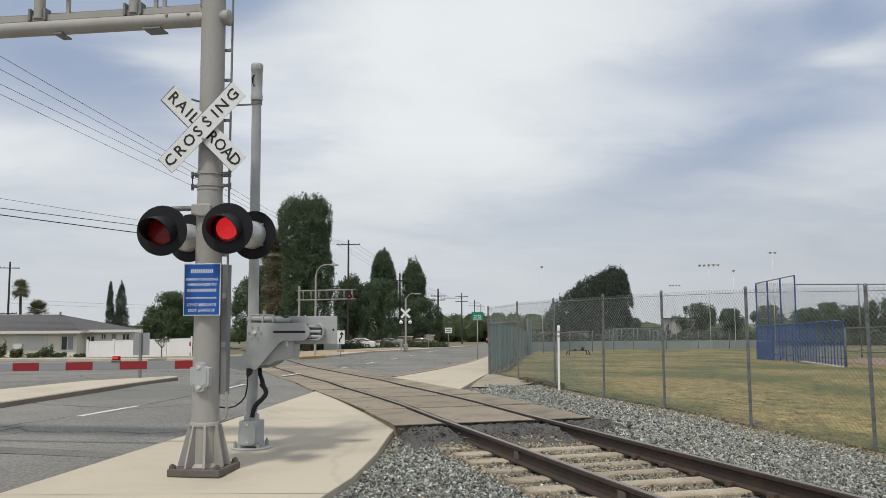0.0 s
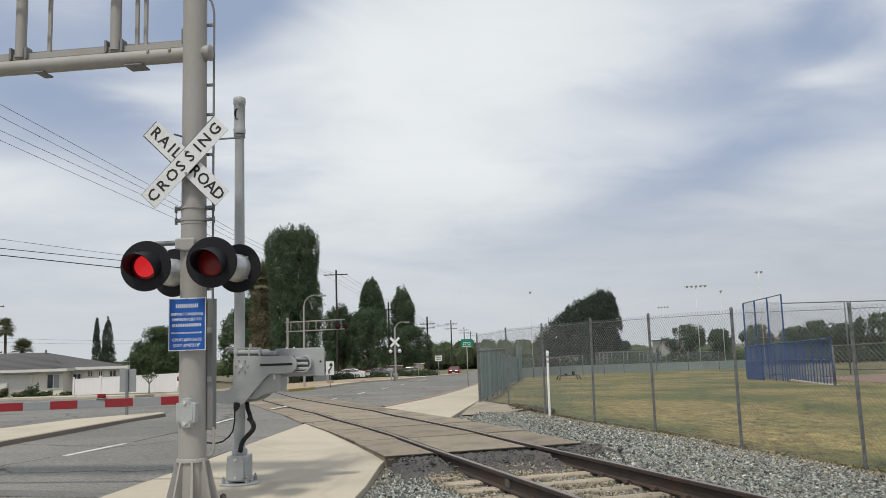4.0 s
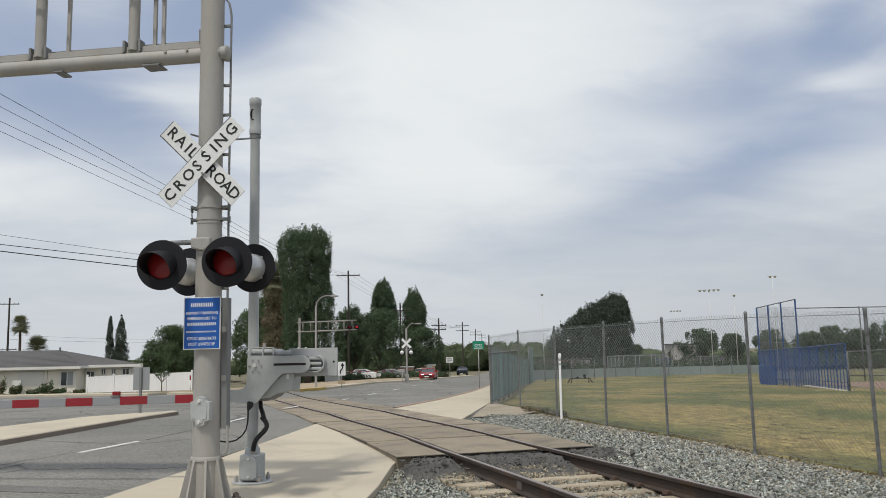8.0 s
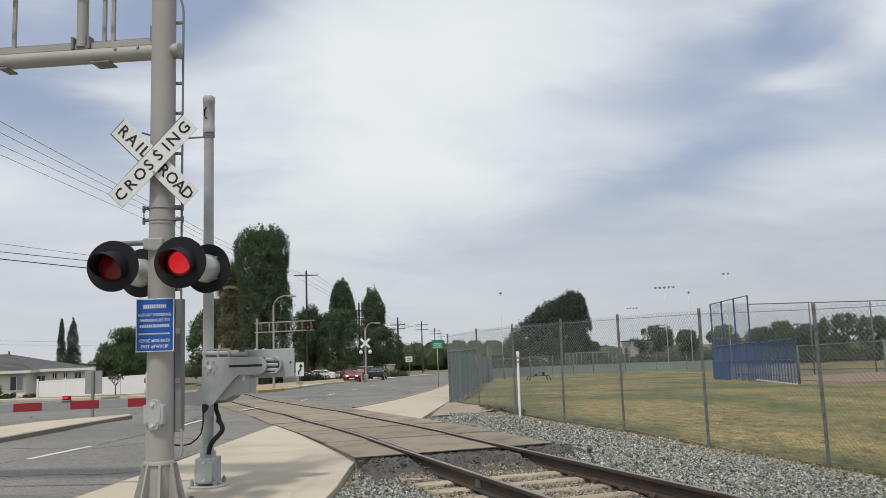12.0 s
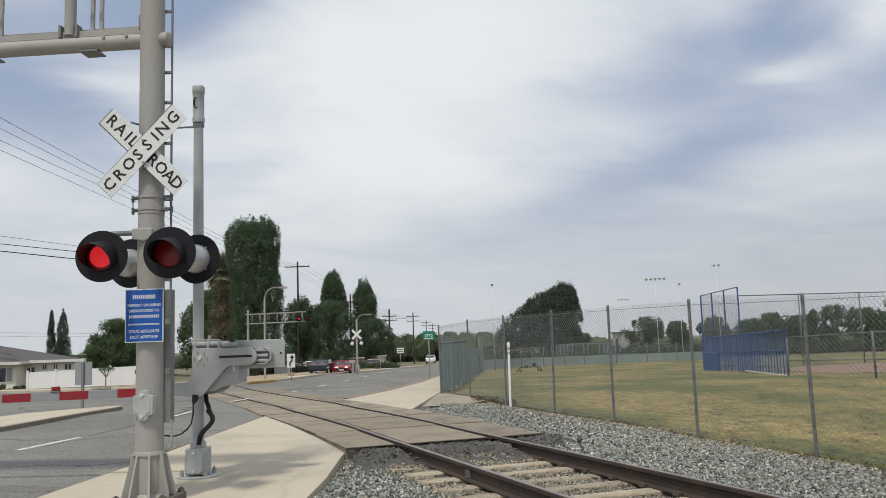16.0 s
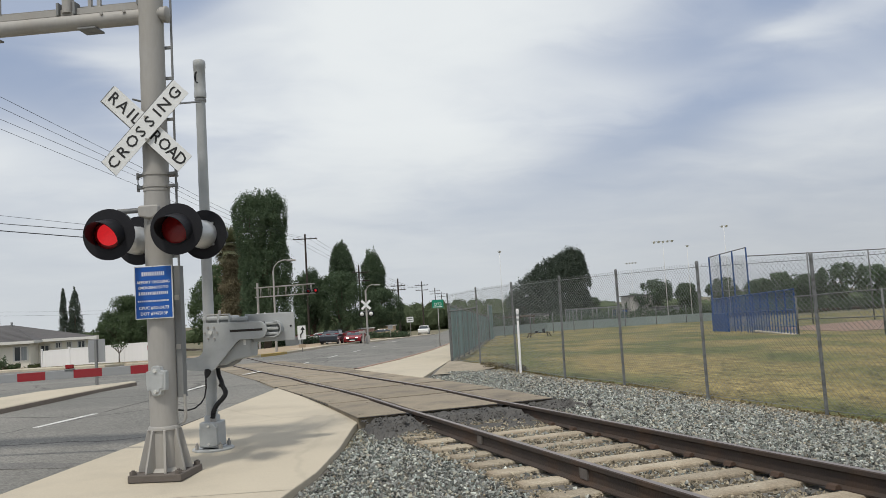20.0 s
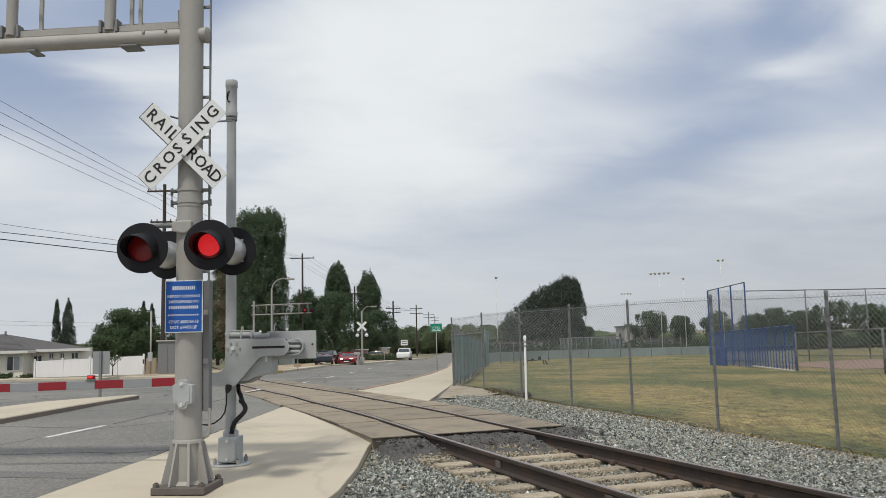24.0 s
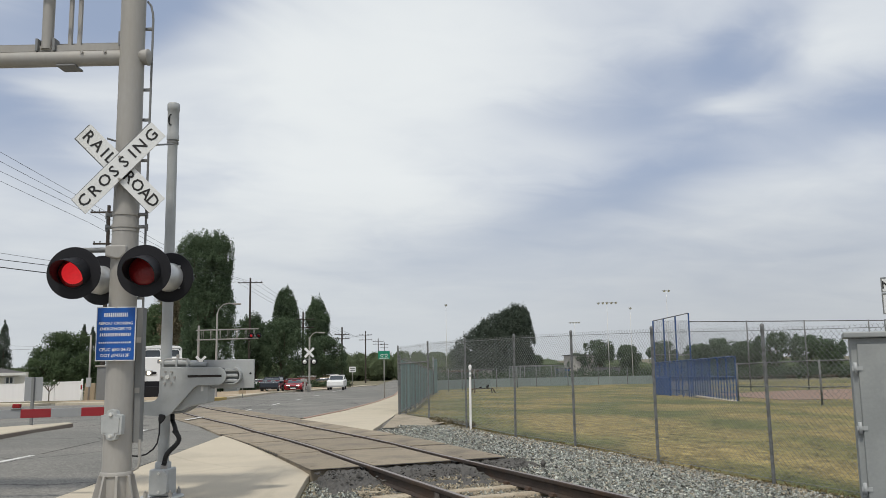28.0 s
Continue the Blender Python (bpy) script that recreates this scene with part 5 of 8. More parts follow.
    # barrier arm, red and faded white bands
    n = 19
    for k in range(n):
        bm = bmn()
        x1 = -0.60 - 0.386 * k + 0.386
        if k == 0:
            bx(bm, x1 - 0.386, -0.2, -0.20, -0.165, 1.04, 1.148, None, 0.006)
        else:
            bx(bm, x1 - 0.386, x1, -0.20, -0.165, 1.04, 1.148, None, 0.003)
        for v in bm.verts:                       # the long arm droops a little
            v.co.z += 0.016 * (v.co.x + 0.8)
        part("arm_band", bm, "red" if k % 2 else "greysheet", root, "red band of the barrier arm" if k % 2 else "faded white band of the barrier arm")
    for k, x in enumerate((-1.82, -4.1, -6.6)):
        dz = 0.016 * (x + 0.8)
        bm = bmn()
        bx(bm, x - 0.06, x + 0.06, -0.215, -0.15, 1.148 + dz, 1.165 + dz, None, 0.006)
        lp = part("arm_lamp", bm, "grey_dk", root, "small red lamp on the barrier arm")
        bm = bmn()
        bx(bm, -0.035, 0.035, -0.02, 0.02, -0.014, 0.014, None, 0.006)
        core = part("lamp_core", bm, "glow", lp)
        MOVES.append((core, lamp_rows(pose(x, -0.20, 1.192 + dz), pose(x, -0.172, 1.192 + dz), False)))
        bm = bmn()
        bx(bm, x - 0.05, x + 0.05, -0.203, -0.15, 1.165 + dz, 1.218 + dz, None, 0.010)
        part("lamp_lens", bm, "lens", lp)
    bend(root, 2.6, -0.016)
    return root


# ---- the chain-link fence ----
def chain_link(a, b, h, z0, cell=0.07, r=0.0027, tall=0.55):
    """Woven wire between two posts, as thin flat-sided wires."""
    length = math.dist(a, b)
    n = int(length / cell)
    m = int(h / (cell * tall))
    verts, faces = [], []
    ux, uy = (b[0] - a[0]) / length, (b[1] - a[1]) / length
    for i in range(n + 1):
        s0 = i * length / n
        pts = []
        for k in range(m + 1):
            s = min(max(s0 + (cell / 2 if (k + i) % 2 else -cell / 2), 0), length)
            x, y = a[0] + ux * s, a[1] + uy * s
            pts.append((x - uy * (0.004 if (k + i) % 2 else -0.004), y + ux * (0.004 if (k + i) % 2 else -0.004), gz(x, y) + z0 + h * k / m))
        x, y = a[0] + ux * s0, a[1] + uy * s0
        pts.append((x, y, gz(x, y) + z0 + h + 0.028))
        for p, q in zip(pts, pts[1:]):
            base = len(verts)
            for c in (p, q):
                verts += [(c[0] + ux * r, c[1] + uy * r, c[2]), (c[0] - uy * r, c[1] + ux * r, c[2] + r), (c[0] - ux * r, c[1] - uy * r, c[2])]
            for e in range(3):
                faces.append((base + e, base + (e + 1) % 3, base + 3 + (e + 1) % 3, base + 3 + e))
    return verts, faces


def post_mesh(h, r=0.034, material="post"):
    bm = bmn()
    cyl(bm, (0, 0, -0.1), (0, 0, h), r, seg=12)
    lathe(bm, [(r + 0.004, h - 0.01), (r + 0.004, h + 0.015), (r * 0.6, h + 0.035), (0, h + 0.04)], None, 12)
    return mesh_of(bm, "fence_post", material)


def make_fence():
    root = thing("chain_link_fence", Matrix(), "tall grey chain-link fence along the playing field", "fence")
    pm = post_mesh(2.08, 0.024)
    rng = random.Random(4)
    for x, y in FENCE:
        piece("post", pm, root, pose(x, y, gz(x, y), rng.uniform(-0.6, 0.6), rng.uniform(-0.6, 0.6), 0))
    for i, (a, b) in enumerate(zip(FENCE, FENCE[1:])):
        v, f = chain_link(a, b, 2.0, 0.04, 0.037, 0.0025, 1.05)
        piece("mesh", raw("fence_mesh", v, f, "wire"), root)
        for z in (0.06, 2.02):
            bm = bmn()
            cyl(bm, (a[0], a[1], gz(*a) + z), (b[0], b[1], gz(*b) + z), 0.004, seg=5)
            part("tension_wire", bm, "wire", root)
    # gate frame at the corner
    a, b = FENCE[0], FENCE[1]
    bm = bmn()
    for z in (1.55,):
        cyl(bm, (a[0], a[1], gz(*a) + z), (b[0], b[1], gz(*b) + z), 0.02, seg=8)
    part("rail", bm, "post", root)
    # slatted windscreen fence along the far pavement
    g = thing("slatted_fence", Matrix(), "chain-link fence filled with weathered green slats", "fence")
    line = [(3.50, 25.1), (4.6, 30.0), (5.9, 36.0), (7.4, 43.5), (9.4, 53.0), (11.5, 62.5)]
    pts = []
    for p, q in zip(line, line[1:]):
        n = max(1, int(math.dist(p, q) / 2.4))
        pts += [(p[0] + (q[0] - p[0]) * k / n, p[1] + (q[1] - p[1]) * k / n) for k in range(n)]
    pm2 = post_mesh(1.78, 0.03)
    for x, y in pts:
        piece("post", pm2, g, pose(x, y, gz(x, y)))
    sm = bmn()
    bx(sm, -0.112, 0.112, -0.008, 0.008, 0.06, 1.68)
    sme = mesh_of(sm, "slat", "slat")
    count = 0
    for p, q in zip(line, line[1:]):
        n = int(math.dist(p, q) / 0.24)
        yaw = math.degrees(math.atan2(q[1] - p[1], q[0] - p[0]))
        for k in range(n):
            x, y = p[0] + (q[0] - p[0]) * (k + 0.5) / n, p[1] + (q[1] - p[1]) * (k + 0.5) / n
            if count < 170:
                piece("slat", sme, g, pose(x, y, gz(x, y), 0, 0, yaw))
                count += 1
    bm = bmn()
    for p, q in zip(line, line[1:]):
        for z in (0.1, 1.72):
            cyl(bm, (*p, gz(*p) + z), (*q, gz(*q) + z), 0.02, seg=6)
    part("rail", bm, "post", g)
    # white marker post in the ballast
    w = thing("marker_post", pose(4.14, 18.3, gz(4.14, 18.3) - 0.06, 0, 0.4, 0), "slim white marker post in the ballast", "marker post")
    bm = bmn()
    lathe(bm, [(0.027, -0.05), (0.027, 1.40), (0.026, 1.42), (0.036, 1.45), (0.036, 1.50), (0.024, 1.53), (0, 1.535)], None, 16)
    part("shaft", bm, "vinyl", w)
    for z in (1.26, 1.36):
        bm = bmn()
        lathe(bm, [(0.0275, z), (0.0295, z), (0.0295, z + 0.05), (0.0275, z + 0.05)], None, 16)
        part("reflector_band", bm, "grey", w)


# ---- the playing field ----
WEEDS = [(4.0, 21.4, 0.22), (4.1, 20.7, 0.28), (4.2, 20.0, 0.26), (4.3, 19.4, 0.2)]


def make_field():
    a = [(fence_x(y), y) for y in (-40, -10, 0, 6, 9.85, 14.3, 18.9, 22.2, 25)] + [(4.7, 30), (6.0, 36), (9.5, 53), (12.5, 66), (17, 88)]
    b = [(90, y) for y in (-40, -10, 0, 6, 9.85, 14.3, 18.9, 22.2, 25)] + [(90, 30), (90, 36), (90, 53), (90, 66), (90, 88)]
    structure("field", sheet(a, b, -0.03, 80, 30), "grass", "dry mown grass field in tan and green", "grass field")
    inf = [(19.5, 29.5), (30, 24), (60, 26), (60, 44), (30, 44), (22, 40)]
    structure("infield", slab(inf, -0.015, 0.05, 0), "sand", "reddish bare infield of the ball field", "infield")
    rng = np.random.RandomState(19)
    for x0, y0, r0 in WEEDS:
        clump = thing("dry_weed", pose(x0, y0, gz(x0, y0) - 0.03), "low dry brown weed at the foot of the fence", "weed", "dry weeds")
        c = np.stack([rng.normal(0, r0 * 0.5, 14), rng.normal(0, r0 * 0.5, 14), rng.uniform(0.0, 0.05, 14)], 1)
        v, q = sprays(rng, c, np.tile((0.0, 0.0, 1.0), (14, 1)), np.full((14, 3), r0 * 0.35), 26, 0.022, 2.4)
        piece("stem", raw("weed_stem", v, q, "deadfrond"), clump)
    # weeds along the fence
    rng = np.random.RandomState(11)
    k = 2600
    y = rng.uniform(6, 25, k)
    x = np.array([fence_x(v) for v in y]) + rng.normal(0.05, 0.11, k)
    h = rng.uniform(0.012, 0.05, k)
    m = len(x)
    z = np.array([gz(0, v) for v in y]) - 0.032
    a, w = rng.uniform(0, 6.28, m), rng.uniform(0.008, 0.025, m)
    dx, dy, lx, ly = np.cos(a) * w, np.sin(a) * w, rng.normal(0, 0.015, m), rng.normal(0, 0.015, m)
    verts = np.stack([np.stack([x - dx, y - dy, z], 1), np.stack([x + dx, y + dy, z], 1), np.stack([x + lx + dx * 1.5, y + ly, z + h], 1), np.stack([x + lx - dx, y + ly, z + h * 0.8], 1)], 1).reshape(-1, 3)
    tagged(new("grass", raw("grass", verts.tolist(), np.arange(m * 4).reshape(-1, 4).tolist(), "blade")), "dry tan weeds along the foot of the fence", "grass", "", "stuff")


# ---- trees ----
def unit(a):
    return a / (np.linalg.norm(a, axis=1, keepdims=True) + 1e-9)


def leaves(rng, blobs, count, size, elong=1.0, stray=0.13):
    """Small leaf sprays over and inside a set of blobs (x, y, z, rx, ry, rz)."""
    bl = np.array(blobs, float)
    w = bl[:, 3] * bl[:, 4] + bl[:, 4] * bl[:, 5] + bl[:, 3] * bl[:, 5]
    b = bl[rng.choice(len(bl), count, p=w / w.sum())]
    d = unit(rng.normal(0, 1, (count, 3)))
    c = b[:, :3] + d * b[:, 3:] * (rng.uniform(0.35, 1.0, (count, 1)) + rng.exponential(stray, (count, 1)))
    s = size * rng.uniform(0.5, 1.5, (count, 1))
    u = unit(rng.normal(0, 1, (count, 3)) + (0, 0, 0.3))
    v = unit(np.cross(u, d + rng.normal(0, 0.5, (count, 3)))) * s * 0.5
    u = u * s * elong
    verts = np.stack([c - u, c + v - u * 0.1, c + u, c - v + u * 0.1], 1).reshape(-1, 3)
    return verts.tolist(), np.arange(count * 4).reshape(-1, 4).tolist()


def limb(bm, p, q, r0, r1, rng, n=4):
    p, q = Vector(p), Vector(q)
    pts = [p.lerp(q, k / n) + Vector((rng.normal(0, 0.06), rng.normal(0, 0.06), 0)) * (0 if k in (0, n) else (q - p).length * 0.3) for k in range(n + 1)]
    tube(bm, pts, [r0 + (r1 - r0) * k / n for k in range(n + 1)], 7)


def sprays(rng, centres, outward, radii, per, size, elong=1.5, loose=0.45):
    """Leaf sprays on clumps: each leaf lies roughly along its clump's skin, so that a clump has a lit and a shaded side."""
    n = len(centres)
    k = n * per
    c = np.repeat(np.array(centres, float), per, 0)
    o = np.repeat(np.array(outward, float), per, 0)
    r = np.repeat(np.array(radii, float), per, 0)
    d = unit(rng.normal(0, 1, (k, 3)) + o * 0.7)
    c = c + d * r * (rng.uniform(0.25, 1.0, (k, 1)) ** 0.5 + rng.exponential(0.11, (k, 1)))
    nrm = unit(d + rng.normal(0, loose, (k, 3)))
    u = unit(np.cross(nrm, rng.normal(0, 1, (k, 3))) + (0, 0, 0.35))
    w = unit(np.cross(nrm, u))
    sz = size * rng.uniform(0.55, 1.45, (k, 1))
    u, w = u * sz * elong, w * sz * 0.5
    verts = np.stack([c - u, c + w - u * 0.15, c + u, c - w + u * 0.15], 1).reshape(-1, 3)
    return verts.tolist(), np.arange(k * 4).reshape(-1, 4).tolist()


def tree(name, x, y, profile, label, seed, clumps=420, size=0.11, leaf="leaf", trunk_r=0.28, lift=0.6, clump=0.62, group="", per=60, trunk_top=0.8, deep=0.9, gap=-0.22, tufts=0):
    """A tree with its foot at x, y; profile: rows of height, left and right x of the crown, from the top down.
    lift: how far the clumps stretch upwards, from round (0) to plumes (1.5)."""
    rng = np.random.RandomState(seed)
    root = thing(name, pose(x, y, gz(x, y)), label, "tree", group)
    hs = [p[0] for p in profile[::-1]]
    ls, rs = [p[1] - x for p in profile[::-1]], [p[2] - x for p in profile[::-1]]
    top, low = hs[-1], hs[0]
    bm = bmn()
    limb(bm, (0, 0, -0.2), (lerp(top * trunk_top, hs, [(a + b) / 2 for a, b in zip(ls, rs)]), 0, top * trunk_top), trunk_r, trunk_r * 0.25, rng, 6)
    part("trunk", bm, "bark", root)
    widths = np.array([b - a for a, b in zip(ls, rs)])
    zs = rng.uniform(low, top, clumps * 6)
    keep = rng.uniform(0, widths.max(), clumps * 6) < np.interp(zs, hs, widths) * 1.0 + 0.25
    zs = zs[keep][:clumps]
    a = rng.uniform(0, 2 * math.pi, len(zs))
    f = np.where(rng.uniform(0, 1, len(zs)) < 0.72, rng.uniform(0.72, 0.98, len(zs)), rng.uniform(0.1, 0.72, len(zs)))
    mid, half = (np.interp(zs, hs, ls) + np.interp(zs, hs, rs)) / 2, (np.interp(zs, hs, rs) - np.interp(zs, hs, ls)) / 2
    cr = clump * rng.uniform(0.6, 1.3, len(zs))
    lobes = np.array([noise.noise(Vector((math.cos(q) * 1.3 + seed, math.sin(q) * 1.3, z * 0.42))) for q, z in zip(a, zs)])
    half = np.maximum((half - cr * 0.45) * (0.99 + 0.28 * lobes), 0.12)
    zs = np.minimum(zs, top - cr * (0.55 + 0.65 * lift))
    cx, cy = mid + np.cos(a) * half * f, np.sin(a) * half * f * deep
    hollow = np.array([noise.noise(Vector((p * 0.62 + seed, r_ * 0.62, z * 0.5))) for p, r_, z in zip(cx, cy, zs)])
    ok = (hollow > gap) | (f < 0.5)
    cx, cy, zs, cr, a = cx[ok], cy[ok], zs[ok], cr[ok], a[ok]
    out = unit(np.stack([np.cos(a), np.sin(a), np.full(len(zs), 0.35 + 0.5 * lift)], 1))
    rad = np.stack([cr, cr, cr * (0.8 + 0.75 * lift)], 1)
    v, q = sprays(rng, np.stack([cx, cy, zs - cr * 0.3], 1), out, rad, per, size)
    if tufts:                                # upright plumes that break the outline
        zt = low + (top - low) * rng.uniform(0.3, 1.0, tufts) ** 0.8
        at = rng.uniform(0, 2 * math.pi, tufts)
        hm, hh = (np.interp(zt, hs, ls) + np.interp(zt, hs, rs)) / 2, (np.interp(zt, hs, rs) - np.interp(zt, hs, ls)) / 2
        ht = rng.uniform(0.4, 1.05, tufts)
        ct = np.stack([hm + np.cos(at) * hh * 0.97, np.sin(at) * hh * 0.97 * deep, zt + 0.1], 1)
        v2, q2 = sprays(rng, ct, unit(np.stack([0.4 + np.cos(at) * 0.5, np.sin(at) * 0.5, np.full(tufts, 1.0)], 1)), np.stack([ht * 0.33, ht * 0.33, ht], 1), 34, size * 0.9, 1.9)
        q = q + [[i + len(v) for i in f] for f in q2]
        v = v + v2
    piece("crown", raw("crown", v, q, leaf), root)
    for k in rng.choice(len(zs), min(9, len(zs)), replace=False):
        bm = bmn()
        z0 = max(0.3 * zs[k], low * 0.5, 0.4)
        limb(bm, (0, 0, min(z0, top * trunk_top * 0.9)), (cx[k], cy[k], zs[k]), trunk_r * 0.35, 0.03, rng)
        part("limb", bm, "bark", root)
    return root


def crown_of(x, h, r, low=0.25, flat=0.55):
    """The profile of a rounded crown."""
    return [(h * (low + (1 - low) * (1 - k / 6)), x - r * math.sin(math.pi * (0.12 + 0.80 * (k / 6) ** flat)), x + r * math.sin(math.pi * (0.12 + 0.80 * (k / 6) ** flat))) for k in range(7)]


def cypress(x, y, h, r, seed):
    rng = np.random.RandomState(seed)
    root = thing("cypress", pose(x, y, gz(x, y)), "tall narrow dark green cypress", "tree", "cypresses")
    bm = bmn()
    cyl(bm, (0, 0, -0.2), (0, 0, h * 0.9), 0.16, 0.03, seg=8)
    part("trunk", bm, "bark", root)
    n = 130
    t = rng.uniform(0, 1, n) ** 0.8
    z = h * (0.05 + 0.91 * t)
    half = r * np.interp(t, (0, 0.15, 0.35, 0.7, 0.9, 1), (0.75, 1.0, 0.95, 0.62, 0.3, 0.05))
    a = rng.uniform(0, 6.28, n)
    c = np.stack([np.cos(a) * half * 0.7, np.sin(a) * half * 0.7, z], 1)
    v, f = sprays(rng, c, unit(np.stack([np.cos(a), np.sin(a), np.full(n, 1.2)], 1)), np.stack([half * 0.4 + 0.08, half * 0.4 + 0.08, np.full(n, 0.55)], 1), 40, 0.07, 2.2)
    piece("crown", raw("crown", v, f, "cypress"), root)


def palm(x, y, h, r, seed, skirt=0.0, label="tall fan palm with a shaggy crown"):
    rng = np.random.RandomState(seed)
    root = thing("palm", pose(x, y, gz(x, y)), label, "palm", "palms")
    bm = bmn()
    tube(bm, [(0, 0, -0.2), (0.1, 0, h * 0.4), (0.05, 0, h * 0.75), (0, 0, h)], [0.26, 0.2, 0.18, 0.16], 9)
    part("trunk", bm, "bark", root)

    def fronds(n, lo, hi, material, name, z, rr):
        verts, faces = [], []
        for k in range(n):
            a, e = rng.uniform(0, 6.28), radians(rng.uniform(lo, hi))
            d = Vector((math.cos(a) * math.cos(e), math.sin(a) * math.cos(e), math.sin(e)))
            s = d.cross(Vector((0, 0, 1))).normalized()
            zz = z + rng.uniform(-0.3, 0.3)
            tip = Vector((0, 0, zz)) + d * rr * 0.5
            for q in range(15):
                b = radians(-80 + 160 * q / 14 + rng.uniform(-5, 5))
                t = tip + (d * math.cos(b) + s * math.sin(b)) * rr * rng.uniform(0.45, 0.62) - Vector((0, 0, 0.1 * rr))
                w = s * 0.035 * rr
                i = len(verts)
                verts += [tuple(tip - w), tuple(tip + w), tuple(t)]
                faces.append((i, i + 1, i + 2))
            i = len(verts)
            verts += [(0, 0, zz - 0.04), (0, 0, zz + 0.04), tuple(tip)]
            faces.append((i, i + 1, i + 2))
        piece(name, raw(name, verts, faces, material), root)

    fronds(150, -55, 85, "frond", "crown", h, r)
    if skirt:
        fronds(60, -85, -30, "deadfrond", "dry_skirt", h - 0.4, r * 0.95)
        blobs = [(rng.normal(0, 0.25), rng.normal(0, 0.25), h - 0.6 - skirt * q / 14, r * rng.uniform(0.42, 0.68) * (1.0 - 0.3 * q / 14), r * 0.55, skirt * 0.085) for q in range(15)]
        v, f = leaves(rng, blobs, 24000, 0.085, 2.4)
        piece("dry_skirt", raw("dry_skirt", v, f, "deadfrond"), root)


def make_trees():
    tree("conifer", -8.2, 95, [(17.4, -8.9, -7.3), (16.9, -10.4, -6.2), (16.1, -11.3, -5.5), (14.4, -11.5, -5.4), (12.4, -11.2, -5.8), (10.8, -11.0, -5.5), (9.2, -11.0, -5.2), (7.2, -11.1, -5.0), (4.6, -11.3, -5.0), (2.1, -11.0, -5.2)],
         "tall dense dark green pine with upright tufts", 21, 900, 0.078, "leaf", 0.45, 1.0, 0.62, "", 120, tufts=420)
    palm(-13.4, 108, 13.2, 2.8, 5, 10.0, "fan palm with a long brown skirt of dead fronds")
    tree("broadleaf_tree", -23.0, 152, [(13.6, -24.2, -21.6), (11.5, -25.8, -20.0), (8.5, -26.6, -19.2), (5, -26.6, -18.6), (1.5, -26, -18.6)], "leafy green tree beside the track", 22, 320, 0.15, "leaf2", 0.3, 0.5, 0.9)
    tree("broadleaf_tree", -14.3, 118, crown_of(-13.8, 8.4, 3.4, 0.12), "leafy green tree beneath the palm", 23, 300, 0.12, "leaf2", 0.25, 0.4, 0.7)
    tree("broadleaf_tree", -17.6, 130, [(13.0, -19.0, -17.4), (11.9, -19.9, -16.2), (10.0, -20.1, -15.2), (6, -20.1, -14.6), (1.6, -19.9, -14.8)], "tall leafy green tree beside the track", 31, 380, 0.13, "leaf2", 0.3, 0.7, 0.75)
    tree("poplar", 0.7, 125, [(14.4, 0.4, 0.9), (13.2, -0.5, 1.8), (11.4, -1.0, 2.4), (9.6, -1.2, 2.7), (7.1, -1.3, 2.8), (6.0, -0.9, 2.4)], "upright dark green tree with a ragged top", 24, 420, 0.092, "leaf", 0.25, 1.3, 0.54, "", 85, tufts=130)
    tree("poplar", 5.3, 125, [(12.8, 4.8, 5.7), (11.5, 4.0, 6.6), (10.0, 3.7, 7.1), (7.6, 3.6, 7.2), (5.6, 3.9, 6.8)], "upright dark green tree with a ragged top", 25, 360, 0.092, "leaf", 0.25, 1.3, 0.54, "", 85, tufts=110)
    tree("broadleaf_tree", -3.3, 112, [(9.4, -4.4, -3.2), (8.0, -5.7, -2.0), (7.0, -5.9, -1.4), (4.4, -6.1, -1.1), (2.3, -5.8, -1.2)], "dense dark green street tree", 26, 380, 0.088, "leaf", 0.25, 1.0, 0.6, "", 80, tufts=90)
    tree("broadleaf_tree", 0.3, 110, [(9.2, -0.3, 1.3), (8.4, -1.9, 2.5), (7.2, -2.4, 3.3), (4.7, -2.5, 3.7), (2.6, -2.3, 3.4), (2.0, -1.7, 2.7)], "broad dark green street tree", 27, 420, 0.088, "leaf", 0.25, 0.4, 0.68)
    tree("broadleaf_tree", 6.0, 118, [(7.2, 5.0, 6.8), (6.5, 3.9, 8.2), (5.5, 3.3, 8.9), (4.3, 3.1, 9.3), (2.6, 3.3, 8.9), (1.8, 4.0, 8.2)], "rounded dark green street tree", 28, 340, 0.088, "leaf", 0.22, 0.35, 0.66)
    tree("ficus", -23.7, 95, [(6.8, -23.6, -21.0), (6.0, -25.4, -19.8), (4.6, -26.6, -18.9), (2.4, -27.0, -18.6), (0.8, -26.9, -18.8)], "wide rounded green ficus tree", 29, 420, 0.10, "leaf2", 0.3, 0.2, 0.75, "", 80)
    for k, (x, y, h, r) in enumerate(((-37.4, 118, 9.5, 0.62), (-35.9, 118, 9.6, 1.05), (-36.7, 119.5, 6.4, 0.8), (-28.6, 118, 6.2, 0.8), (-27.6, 117, 6.8, 0.7), (-26.2, 119, 9.0, 0.9), (-24.9, 118, 8.6, 0.75), (-22.0, 116, 8.4, 0.8))):
        cypress(x, y, h, r, 40 + k)
    palm(-50.4, 120, 8.6, 1.5, 6)
    palm(-49.2, 123, 5.4, 2.0, 7)
